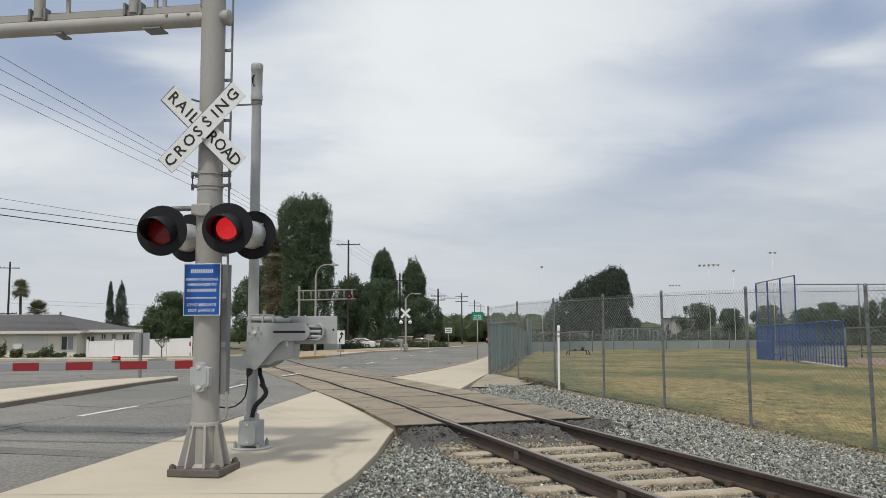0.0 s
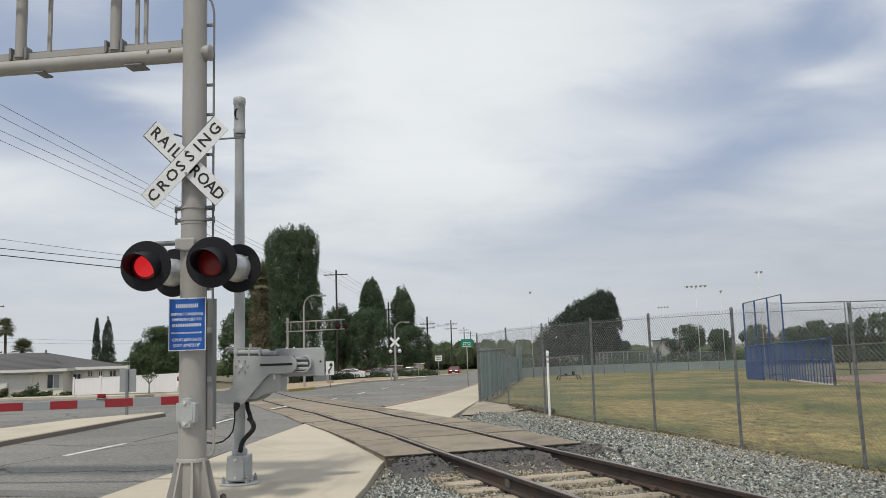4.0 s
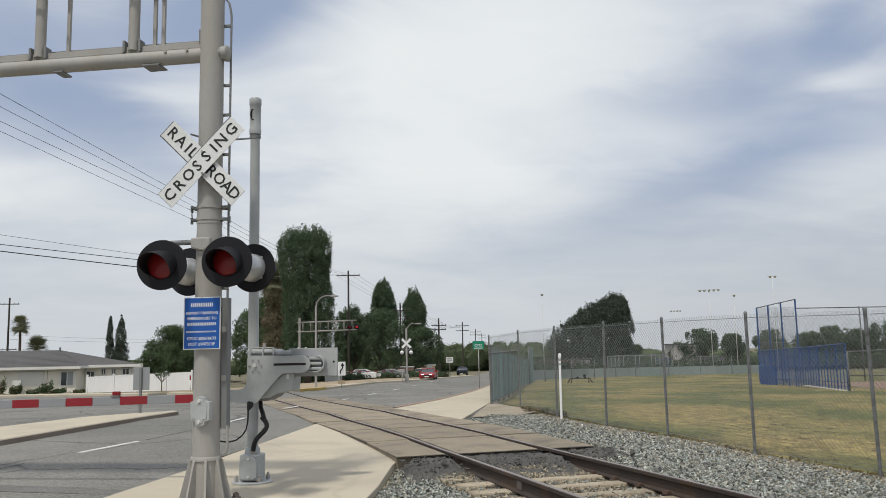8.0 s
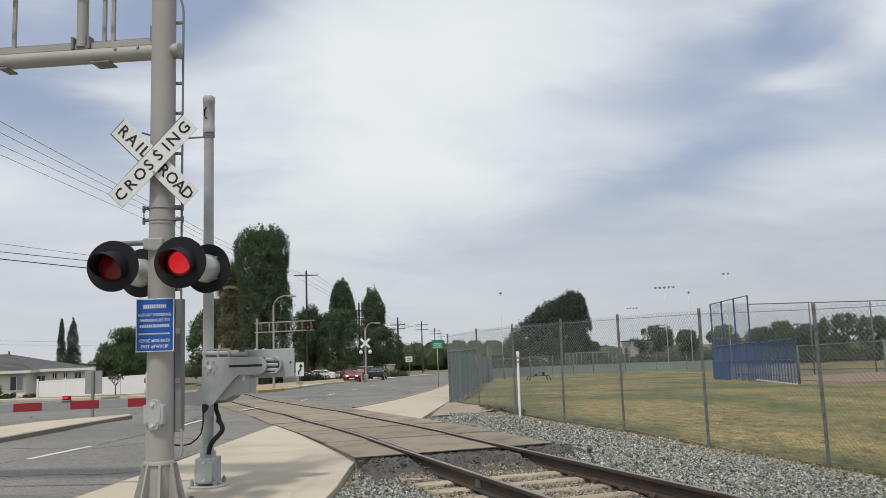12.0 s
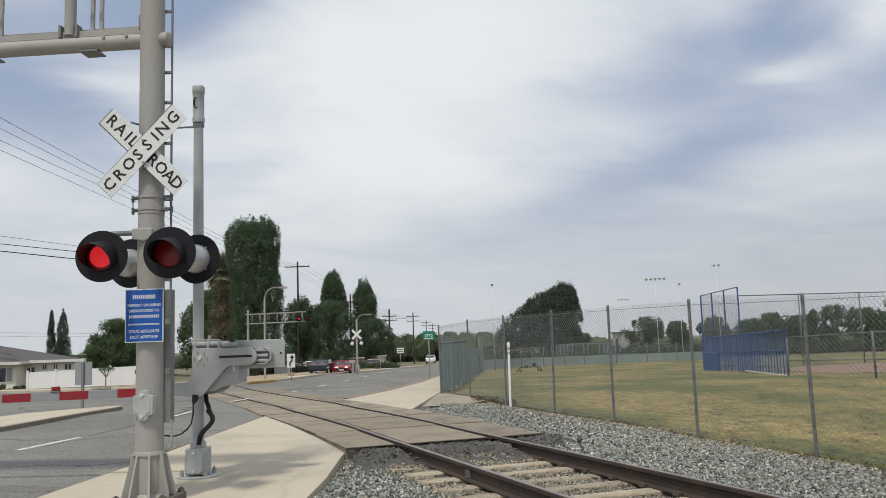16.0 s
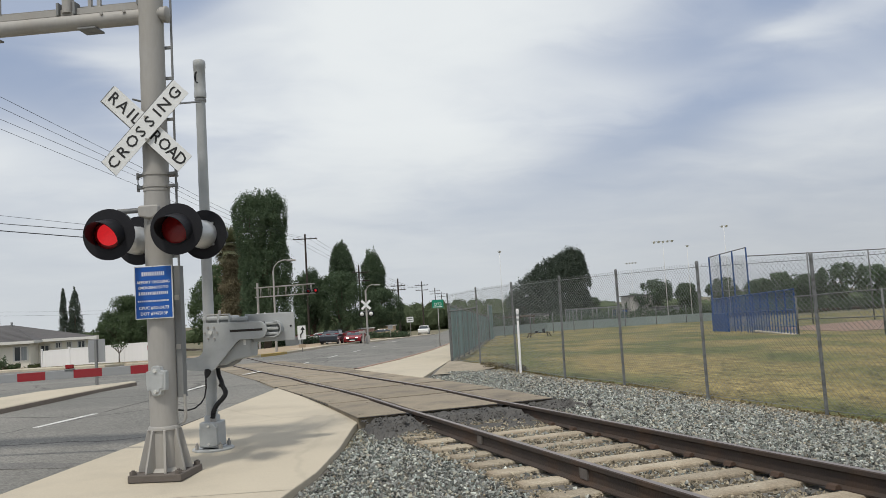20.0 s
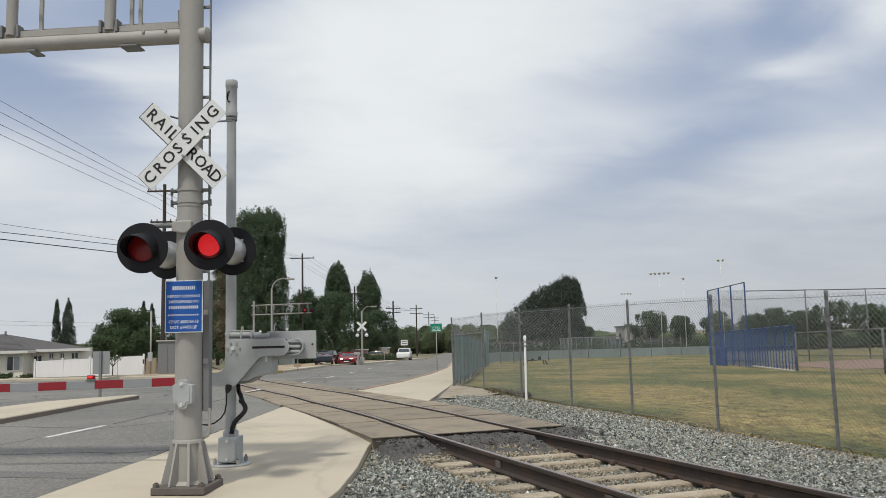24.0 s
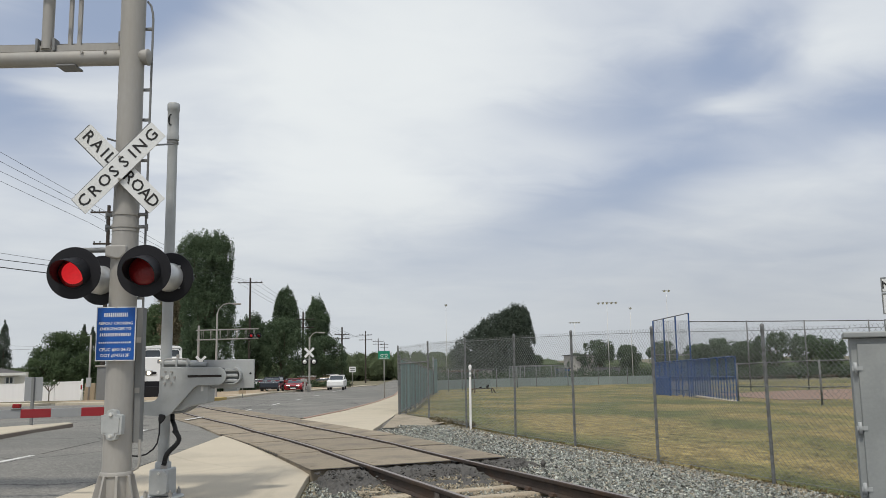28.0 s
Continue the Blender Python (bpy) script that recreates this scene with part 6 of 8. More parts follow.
    tree("cedar", 28.8, 110, [(10.3, 32.3, 33.0), (9.5, 30.4, 33.8), (8.3, 27.6, 34.2), (6.9, 25.7, 34.5), (5.4, 23.6, 34.8), (3.9, 22.4, 34.9), (1.4, 22.5, 34.7)],
         "large dark tree with a wind-swept crown", 30, 900, 0.085, "cypress", 0.45, 1.2, 0.60, "", 90, 0.6, 0.45, -0.5, 380)
    for k, (x, y, h, r) in enumerate(((48.2, 120, 6.4, 2.5), (45.2, 121, 4.4, 1.6), (51.4, 116, 5.3, 1.8), (55.9, 114, 5.8, 2.2), (62.6, 116, 5.4, 2.1), (65.2, 114, 6.1, 2.6), (69.6, 114, 5.6, 2.3), (73.4, 112, 6.9, 3.6), (81.6, 116, 6.6, 3.2), (85.6, 116, 6.0, 2.3), (38.4, 121, 4.2, 1.6))):
        tree("broadleaf_tree", x, y, crown_of(x, h, r, 0.2, 0.7), "rounded tree beyond the ball field", 60 + k, 130, 0.13, "leaf", 0.18, 0.4, 0.62, "trees beyond the field", 50)
    # clipped and wild hedges
    for name, pts, h, lab, seed in (("hedge", [(17.0, 94), (22, 101), (34, 106), (50, 106), (66, 105), (92, 102)], 1.9, "dark hedge beyond the playing field", 91),
                                    ("hedge", [(-10.5, 101), (-4, 104), (2, 108), (9.5, 114)], 0.95, "dark hedge under the street trees", 92),
                                    ("hedge", [(-12.4, 107), (-9.5, 100)], 2.2, "dark green hedge beside the track", 93)):
        rng = np.random.RandomState(seed)
        hg = thing(name, Matrix(), lab, "hedge")
        blobs = []
        for a, b in zip(pts, pts[1:]):
            n = max(2, int(math.dist(a, b) / 1.3))
            for k in range(n):
                x, y = a[0] + (b[0] - a[0]) * k / n, a[1] + (b[1] - a[1]) * k / n
                blobs.append((x, y + rng.uniform(-0.4, 0.4), gz(x, y) + h * 0.42, 1.1, 0.8, h * rng.uniform(0.42, 0.62)))
        v, f = leaves(rng, blobs, 600 * len(blobs), 0.12)
        piece("foliage", raw("foliage", v, f, "leaf"), hg)
        bm = bmn()
        for a, b in zip(pts, pts[1:]):
            tube(bm, [(*a, gz(*a) + 0.25), (*b, gz(*b) + 0.25)], 0.22, 6)
        part("stems", bm, "bark", hg)
    # distant woods, one ragged band round the horizon
    rng = np.random.RandomState(77)
    blobs = []
    for k in range(150):
        a = radians(-62 + 124 * k / 149)
        d = rng.uniform(210, 300)
        x, y = d * math.sin(a), d * math.cos(a)
        h = rng.uniform(2.6, 4.6)
        blobs.append((x, y, gz(x, y) + h * 0.5, rng.uniform(3.5, 7), 3, h * 0.7))
    row = []
    for k in range(12):                      # a row that closes the street's far end
        row.append((9 + 3.4 * k, 200 + rng.uniform(-8, 8), 0.6, 3.4, 3, rng.uniform(3.0, 4.6)))
    core_v, core_f = [], []
    for bx_, by_, bz_, rx_, ry_, rz_ in blobs + row:          # a lumpy body under the leaves
        i = len(core_v)
        for p in range(7):
            for q in range(12):
                e, a = math.pi * (p / 6 - 0.5), 2 * math.pi * q / 12
                k = 0.82 + 0.35 * noise.noise(Vector((bx_ + 2 * math.cos(a), by_ + 2 * math.sin(a), p * 0.7)))
                core_v.append((bx_ + rx_ * k * math.cos(e) * math.cos(a), by_ + ry_ * k * math.cos(e) * math.sin(a), bz_ + rz_ * k * math.sin(e)))
        core_f += [[i + p * 12 + q, i + p * 12 + (q + 1) % 12, i + p * 12 + 12 + (q + 1) % 12, i + p * 12 + 12 + q] for p in range(6) for q in range(12)]
    v, f = leaves(rng, blobs, 60000, 0.30, 1.0, 0.02)
    v2, f2 = leaves(rng, row, 60000, 0.16, 1.0, 0.0)
    f += [[i + len(v) for i in q] for q in f2]
    v += v2
    f += [[i + len(v) for i in q] for q in core_f]
    v += core_v
    tagged(new("far_woods", raw("far_woods", v, f, "far")), "hazy band of distant trees", "woods", "", "stuff")


# ---- poles and wires ----
def utility_pole(x, y, h, arms, yaw=0, group="utility poles", label="dark wooden utility pole with crossarms"):
    root = thing("utility_pole", pose(x, y, gz(x, y), 0, 0, yaw), label, "utility pole", group)
    bm = bmn()
    cyl(bm, (0, 0, -0.3), (0, 0, h), 0.17, 0.11, seg=12)
    part("pole", bm, "wood", root)
    for z, w in arms:
        bm = bmn()
        bx(bm, -w / 2, w / 2, -0.16, -0.06, z - 0.06, z + 0.06, None, 0.01)
        arm = part("crossarm", bm, "wood", root)
        for s in (-0.92, -0.5, 0.5, 0.92):
            bm = bmn()
            lathe(bm, [(0.02, z + 0.06), (0.05, z + 0.10), (0.05, z + 0.16), (0.035, z + 0.20), (0, z + 0.21)], pose(s * w / 2, -0.11, 0), 8)
            part("insulator", bm, "grey_dk", arm)
    return root


def wire(p, q, sag, r=0.012, name="overhead_wire", label="thin black overhead wire"):
    p, q = Vector(p), Vector(q)
    pts = [p.lerp(q, k / 14) - Vector((0, 0, sag * 4 * (k / 14) * (1 - k / 14))) for k in range(15)]
    bm = bmn()
    tube(bm, pts, r, 5)
    tagged(part(name, bm, "cable"), label, "wire", "overhead wires")


def make_poles():
    utility_pole(-11.85, 59, 13.4, ((12.9, 2.4), (10.7, 1.9)), -8)
    utility_pole(-4.0, 110, 14.5, ((13.85, 3.2),), -8)
    utility_pole(3.1, 118, 10.7, ((9.6, 3.0), (8.4, 3.0)), -8)
    utility_pole(8.9, 122, 8.7, ((7.6, 2.2), (7.0, 2.2)), -8)
    utility_pole(17.3, 170, 10.5, ((9.7, 2.6), (8.7, 2.6)), -8)
    utility_pole(27.0, 230, 11.2, ((10.4, 3.0), (9.6, 3.0)), -8)
    utility_pole(37.5, 300, 12.4, ((11.6, 3.0), (10.6, 3.0)), -8)
    utility_pole(-52.0, 120, 12.5, ((11.6, 2.6), (5.2, 2.4)), 10)
    z0 = gz(-11.85, 59)
    for dx, z1, z2 in ((-1.1, 14.65, 11.62), (-0.5, 14.6, 11.95), (0.5, 14.95, 11.75), (1.1, 15.3, 11.75)):
        wire((-22.6 + dx * 1.2, 19 - dx, z1), (-11.85 + dx, 59, z2), 0.05)
        wire((-11.85 + dx, 59, z2), (-4.0 + dx * 1.3, 110, 12.4), 0.7)
    for dx in (-1.4, -0.6, 0.6, 1.4):
        wire((-4.0 + dx, 110, 12.4), (8.9 + dx * 0.7, 122, gz(0, 122) + 7.8), 0.4)
        wire((8.9 + dx * 0.7, 122, gz(0, 122) + 7.8), (17.3 + dx * 0.8, 170, gz(0, 170) + 9.9), 0.6)
    for z1, z2, r in ((9.28, 8.27, 0.022), (8.98, 7.73, 0.03)):
        wire((-30.0, 43, z1), (-11.85, 59, z2), 0.05, r, "service_cable", "thick black cable across the street")
    wire((-11.85, 59, 8.5), (-30, 43, 10.1), 0.05)
    wire((-52, 120, 5.7), (-30, 112, 4.5), 0.1)
    wire((-52, 120, 5.1), (-30, 112, 4.1), 0.1)
    wire((-30, 112, 4.5), (-16, 108, 5.6), 0.1)


def street_lamp(x, y, h, reach, yaw, label="grey street lamp with a curved arm"):
    root = thing("street_lamp", pose(x, y, gz(x, y), 0, 0, yaw), label, "street lamp", "street lamps")
    bm = bmn()
    cyl(bm, (0, 0, -0.1), (0, 0, h - 0.5), 0.09, 0.06, seg=10)
    part("pole", bm, "galv", root)
    bm = bmn()
    tube(bm, [(0, 0, h - 0.55), (0.08 * reach, 0, h - 0.2), (0.35 * reach, 0, h + 0.12), (0.7 * reach, 0, h + 0.25), (reach, 0, h + 0.22)], 0.035, 7)
    part("arm", bm, "galv", root)
    bm = bmn()
    bx(bm, reach - 0.05, reach + 0.55, -0.13, 0.13, h + 0.13, h + 0.26, None, 0.04)
    part("lamp_head", bm, "galv", root)


def make_far_crossing():
    # gantry signal on the other side, seen from behind the gate
    root = thing("far_signal_gantry", pose(-7.6, 80, gz(-7.6, 80), 0, 0, -8), "grey truss gantry with flashing red lamps over the road", "crossing signal")
    bm = bmn()
    cyl(bm, (0, 0, -0.1), (0, 0, 6.4), 0.11, seg=14)
    part("pole", bm, "galv", root)
    for z in (5.05, 5.95):
        for yy in (-0.28, 0.28):
            bm = bmn()
            cyl(bm, (-0.2, yy, z), (5.5, yy, z + 0.1), 0.045, seg=8)
            part("chord", bm, "galv", root)
    for k in range(7):
        for yy in (-0.28, 0.28):
            bm = bmn()
            cyl(bm, (0.35 + 0.8 * k, yy, 5.05), (0.35 + 0.8 * k, yy, 6.0), 0.02, seg=6)
            part("strut", bm, "galv", root)
    for x, first in ((4.95, False), (5.65, True)):
        flasher(root, pose(x, -0.4, 5.4), first, 0.92, (0.384, 0.602))
    bm = bmn()
    bx(bm, 4.6, 5.9, -0.34, -0.26, 5.36, 5.44)
    part("lamp_arm", bm, "grey_dk", root)
    for ang, dy in ((-45, 0.0), (45, -0.03)):
        bm = bmn()
        bx(bm, -0.61, 0.61, -0.005, 0.005, -0.115, 0.115, pose(0.3, -0.2 + dy, 3.1) @ pose(0, 0, 0, 0, ang, 0))
        part("crossbuck_blade", bm, "white", root)
    # plain crossbuck post with lamps
    post = thing("far_crossbuck", pose(2.75, 82, gz(2.7, 82), 0, 0, -8), "grey crossbuck post with four flasher lamps", "crossing signal")
    bm = bmn()
    cyl(bm, (0, 0, -0.1), (0, 0, 5.3), 0.09, seg=12)
    part("pole", bm, "galv", post)
    for ang, dy in ((-45, 0.0), (45, -0.03)):
        bm = bmn()
        bx(bm, -0.61, 0.61, -0.005, 0.005, -0.115, 0.115, pose(0, -0.13 + dy, 3.8) @ pose(0, 0, 0, 0, ang, 0))
        part("crossbuck_blade", bm, "white", post)
    for x in (-0.45, 0.45):
        bm = bmn()
        lathe(bm, [(0.0, 0.22), (0.10, 0.20), (0.17, 0.12), (0.20, 0.0), (0.0, -0.02)], pose(x, -0.1, 2.9, 90, 0, 0), 20)
        part("lamp_housing", bm, "lamp_white", post, "round silver back of a flasher lamp")
        bm = bmn()
        cyl(bm, (x, 0.0, 2.9), (x, 0.03, 2.9), 0.30, seg=24)
        part("background_disc", bm, "black", post)
    bm = bmn()
    bx(bm, -0.55, 0.55, -0.04, 0.04, 3.12, 3.2, None, 0.01)
    part("lamp_arm", bm, "grey_dk", post)
    bm = bmn()
    bx(bm, -0.2, 0.2, -0.2, 0.2, 0.0, 0.75, None, 0.03)
    part("cabinet", bm, "galv", post)
    # far barrier arm
    gate = thing("far_barrier", pose(2.3, 81.4, gz(2, 81), 0, 0, -8), "red and white barrier arm across the far lane", "crossing gate")
    for k in range(16):
        bm = bmn()
        bx(bm, -0.4 - 0.406 * (k + 1), -0.4 - 0.406 * k, -0.02, 0.02, 1.08, 1.15)
        part("arm_band", bm, "red" if k % 2 else "greysheet", gate)
    bm = bmn()
    bx(bm, -0.40, 0.22, -0.1, 0.1, 0.98, 1.26, None, 0.03)
    part("mechanism", bm, "galv", gate)
    bm = bmn()
    cyl(bm, (0, 0, -0.1), (0, 0, 1.2), 0.08, seg=10)
    part("post", bm, "galv", gate)
    street_lamp(-4.55, 60.5, 6.5, 1.1, 0)
    street_lamp(2.85, 84, 5.65, 0.95, 0)
    # curve warning sign
    s = thing("warning_sign", pose(-2.72, 61, gz(-2.7, 61), 0, 0, -10), "white sign with a black winding arrow", "road sign")
    bm = bmn()
    cyl(bm, (0, 0, -0.1), (0, 0, 1.9), 0.03, seg=8)
    part("post", bm, "galv", s)
    bm = bmn()
    bx(bm, -0.3, 0.3, -0.05, -0.035, 0.9, 1.9)
    board = part("board", bm, "white", s)
    bm = bmn()
    tube(bm, [(-0.08, -0.06, 1.02), (-0.08, -0.06, 1.25), (0.08, -0.06, 1.42), (0.08, -0.06, 1.6)], 0.05, 6)
    prism(bm, [(-0.08, 1.58), (0.24, 1.58), (0.08, 1.82)], -0.07, -0.052)
    part("arrow", bm, "ink", board)
    bm = bmn()
    bx(bm, -0.26, 0.26, -0.05, -0.035, 0.30, 0.55)
    part("lower_plate", bm, "tan", s)
    # green bicycle route sign
    g = thing("bicycle_route_sign", pose(5.75, 47, gz(5.75, 47), 0, 0, -10), "green bicycle route sign on a slim post", "road sign")
    bm = bmn()
    cyl(bm, (0, 0, -0.1), (0, 0, 2.6), 0.025, seg=8)
    part("post", bm, "galv", g)
    bm = bmn()
    bx(bm, -0.33, 0.33, -0.045, -0.03, 2.25, 2.72)
    bd = part("board", bm, "green_sign", g)
    bm = bmn()
    for cx in (-0.13, 0.13):
        prev = None
        for k in range(17):
            a = 2 * math.pi * k / 16
            r = [bm.verts.new((cx + rr * math.cos(a), -0.048, 2.46 + rr * math.sin(a))) for rr in (0.062, 0.085)]
            if prev:
                bm.faces.new((prev[0], prev[1], r[1], r[0]))
            prev = r
    bx(bm, -0.10, 0.10, -0.049, -0.046, 2.52, 2.54)
    bx(bm, -0.26, 0.26, -0.049, -0.046, 2.29, 2.33)
    part("bicycle_mark", bm, "white", bd)
    # back of a sign on the median
    m = thing("median_sign", pose(-6.52, 23.3, gz(-6.5, 24.0) + 0.06, 0, 0, ROAD_YAW - 4), "grey back of a road sign on a short post", "road sign")
    bm = bmn()
    bx(bm, -0.035, 0.035, -0.03, 0.03, -0.1, 1.28, None, 0.006)
    part("post", bm, "grey_dk", m)
    bm = bmn()
    bx(bm, -0.25, 0.25, 0.032, 0.038, 0.66, 1.28, None, 0.002)
    part("board", bm, "greysheet", m, "grey back of the sign board")


def make_far_yard():
    """Low buildings, walls and signs beneath the street trees."""
    for x, y, w, h, m, lab in ((3.6, 115, 2.2, 1.5, "brick_pink", "low pink stucco building under the trees"),
                               (6.9, 117, 2.0, 1.7, "tan", "tan low building under the trees"), (-5.6, 100.5, 1.6, 1.0, "trim", "white utility box under the trees")):
        b = thing("yard_building", pose(x, y, gz(x, y), 0, 0, -8), lab, "building", "buildings under the trees")
        bm = bmn()
        bx(bm, -w / 2, w / 2, -0.8, 0.8, -0.1, h, None, 0.02)
        part("wall", bm, m, b)
        bm = bmn()
        bx(bm, -w / 2 - 0.12, w / 2 + 0.12, -0.92, 0.92, h, h + 0.12, None, 0.02)
        part("roof", bm, "trim", b)
        if w > 2:
            bm = bmn()
            bx(bm, -w / 4, w / 4, -0.84, -0.8, 0.7, h - 0.5)
            part("window", bm, "glass", b)
    for x, y, z, w, h, m in ((9.75, 114, 2.0, 0.95, 0.75, "white"), (6.6, 108, 1.2, 0.6, 0.6, "greysheet"), (0.0, 96.5, 0.55, 0.4, 0.3, "white")):
        s = thing("street_sign", pose(x, y, gz(x, y), 0, 0, -10), "pale board on a slim post beside the street", "road sign", "street signs")
        bm = bmn()
        cyl(bm, (0, 0, -0.1), (0, 0, z + h), 0.035, seg=8)
        part("post", bm, "galv", s)
        bm = bmn()
        bx(bm, -w / 2, w / 2, -0.06, -0.04, z, z + h, None, 0.004)
        b = part("board", bm, m, s)
        bm = bmn()
        for k in range(2):
            bx(bm, -w * 0.36, w * 0.36, -0.066, -0.059, z + h * (0.25 + 0.35 * k), z + h * (0.42 + 0.35 * k))
        part("lettering_bars", bm, "grey_dk", b)


# ---- houses at the left ----
def make_house():
    z = -1.0
    root = thing("house", pose(-31.2, 76, z), "single-storey cream stucco house with a grey shingle roof", "house")
    bm = bmn()
    bx(bm, -14, 4.3, 0.0, 7.0, -0.2, 2.5)
    bx(bm, 4.3, 8.4, 2.0, 6.0, -0.2, 2.5)
    part("wall", bm, "stucco", root)
    bm = bmn()
    prev = None
    v = [bm.verts.new(c) for c in ((-15, -0.7, 2.30), (4.85, -0.7, 2.26), (4.85, 1.4, 2.34), (9.5, 1.4, 2.34), (7.6, 7.2, 2.36), (-15, 7.8, 2.36), (-11, 4.0, 3.85), (1.3, 4.0, 3.78))]
    for f in ((0, 1, 7, 6), (1, 2, 7), (2, 3, 7), (3, 4, 7), (4, 5, 6, 7), (5, 0, 6)):
        bm.faces.new([v[k] for k in f])
    got = bmesh.ops.extrude_face_region(bm, geom=bm.faces[:])
    for e in got["geom"]:
        if isinstance(e, bmesh.types.BMVert):
            e.co.z += 0.12
    roof = part("roof", bm, "roof", root)
    for r in range(14):
        t0 = r / 14
        y0, z0 = -0.7 + 4.7 * t0, 2.405 + 1.50 * t0
        bm = bmn()
        bx(bm, -15 + 4 * t0, 4.85 - 3.55 * t0, y0, y0 + 0.30, z0 - 0.006, z0 + 0.006)
        part("shingle_course", bm, "roof", roof)
    bm = bmn()
    bx(bm, -15, 4.88, -0.74, -0.66, 2.16, 2.40)
    bx(bm, 4.80, 4.88, -0.66, 1.34, 2.18, 2.42)
    bx(bm, 4.85, 9.5, 1.34, 1.42, 2.22, 2.46)
    part("fascia", bm, "trim", root)
    bm = bmn()
    cyl(bm, (1.45, 3.6, 3.5), (1.45, 3.6, 4.15), 0.09, seg=10)
    part("vent_pipe", bm, "grey_dk", roof)
    for x0, x1, z0, z1, y in ((-0.6, 1.35, 0.85, 1.9, 0), (2.98, 4.05, 0.72, 1.88, 0), (4.5, 5.2, 1.38, 1.84, 2.0), (5.8, 6.2, 1.62, 2.05, 2.0), (6.75, 7.1, 1.62, 2.05, 2.0), (7.7, 8.3, 1.55, 2.05, 2.0), (-6.4, -4.4, 0.7, 1.9, 0), (-12.5, -10.5, 0.7, 2.0, 0)):
        bm = bmn()
        bx(bm, x0 - 0.1, x1 + 0.1, y - 0.06, y - 0.005, z0 - 0.1, z1 + 0.1)
        win = part("window", bm, "trim", root)
        n = 2
        for k in range(n):
            bm = bmn()
            w = (x1 - x0) / n
            bx(bm, x0 + w * k + 0.04, x0 + w * (k + 1) - 0.04, y - 0.075, y - 0.055, z0, z1)
            part("pane", bm, "trim" if x0 == -0.6 else "curtain" if x0 == 2.98 and k == 1 else "glass", win)
    for x0, x1, z0, z1, nm in ((-1.05, -0.3, 0.0, 1.26, "cabinet"), (1.7, 1.8, 0.0, 2.2, "downpipe"), (-0.8, 1.55, 1.93, 2.02, "shutter_box")):
        bm = bmn()
        bx(bm, x0, x1, -0.35 if nm == "cabinet" else -0.09, -0.006, z0, z1, None, 0.01)
        part(nm, bm, "trim", root)
    # vinyl fence
    f = thing("vinyl_fence", Matrix(), "white vinyl privacy fence", "fence")
    pts = [(-25.0 + 2.2 * k, 73.2) for k in range(5)]
    for x, y in pts:
        bm = bmn()
        q = lerp(x, (-25, -16), (-0.24, 0.0))
        bx(bm, x - 0.07, x + 0.07, y - 0.07, y + 0.07, gz(x, y) - 0.4, 0.80 + q, None, 0.01)
        prism(bm, [(x - 0.09, 0.80 + q), (x + 0.09, 0.80 + q), (x, 0.90 + q)], y - 0.09, y + 0.09)
        part("post", bm, "vinyl", f)
    board = bmn()
    bx(board, -0.072, 0.072, -0.02, 0.02, -1.2, 0.68, None, 0.004)
    bme = mesh_of(board, "board", "vinyl")
    for a, b in zip(pts, pts[1:]):
        for k in range(14):
            x = a[0] + 0.09 + (b[0] - a[0] - 0.18) * (k + 0.5) / 14
            piece("board", bme, f, pose(x, a[1], lerp(x, (-25, -16), (-0.24, 0.0))))
        bm = bmn()
        bx(bm, a[0], b[0], a[1] - 0.03, a[1] + 0.03, 0.62, 0.72, None, 0.006)
        for v in bm.verts:
            v.co.z += lerp(v.co.x, (-25, -16), (-0.24, 0.0))
        part("rail", bm, "vinyl", f)
    t = thing("block_wall", pose(-15.7, 73.4, -1.0), "tan block wall end beside the fence", "wall")
    bm = bmn()
    bx(bm, -0.3, 0.5, -0.2, 0.2, 0, 1.5, None, 0.02)
    part("pillar", bm, "tan", t)
    # garden
    rng = np.random.RandomState(9)
    for k in range(18):
        x, y = -38 + 0.75 * k + rng.uniform(-0.4, 0.4), 71.4 + rng.uniform(-0.7, 0.7)
        h = (1.35, 0.5, 0.9, 0.35, 0.6, 1.1, 0.3, 0.8, 0.45)[k % 9] * (1.0 if x < -27 else 0.6)
        sh = thing("garden_shrub", pose(x, y, gz(x, y) - 0.05), "flowering garden shrub in front of the house", "shrub", "garden shrubs")
        v, fc = leaves(rng, [(0, 0, h * 0.35, 0.42, 0.4, h * 0.35), (0.25, 0, h * 0.6, 0.2, 0.2, h * 0.35), (-0.3, 0, h * 0.45, 0.22, 0.25, h * 0.4)], 380, 0.07, 1.6 if k % 3 else 3.2)
        piece("leaves", raw("leaves", v, fc, "flower" if k % 2 else "leaf2"), sh)
        if k % 3 == 0:
            v, fc = leaves(rng, [(0, -0.1, h * 0.7, 0.5, 0.4, h * 0.3)], 60, 0.07)
            piece("blossoms", raw("blossoms", v, fc, "paint_r"), sh)
        bm = bmn()
        cyl(bm, (0, 0, -0.1), (0.05, 0, h * 0.6), 0.04, 0.01, seg=6)
        part("stem", bm, "bark", sh)
    st = thing("small_tree", pose(-18.3, 71.5, gz(-18, 71.5)), "small sparse tree before the white fence", "tree")
    bm = bmn()
    rr = np.random.RandomState(3)
    limb(bm, (0, 0, -0.1), (0, 0, 0.7), 0.05, 0.04, rr)
    part("trunk", bm, "bark", st)
    for k in range(7):
        bm = bmn()
        a = 6.28 * k / 7
        limb(bm, (0, 0, 0.65), (0.55 * math.cos(a), 0.3 * math.sin(a), 1.25 + 0.2 * (k % 2)), 0.03, 0.012, rr)
        part("limb", bm, "bark", st)
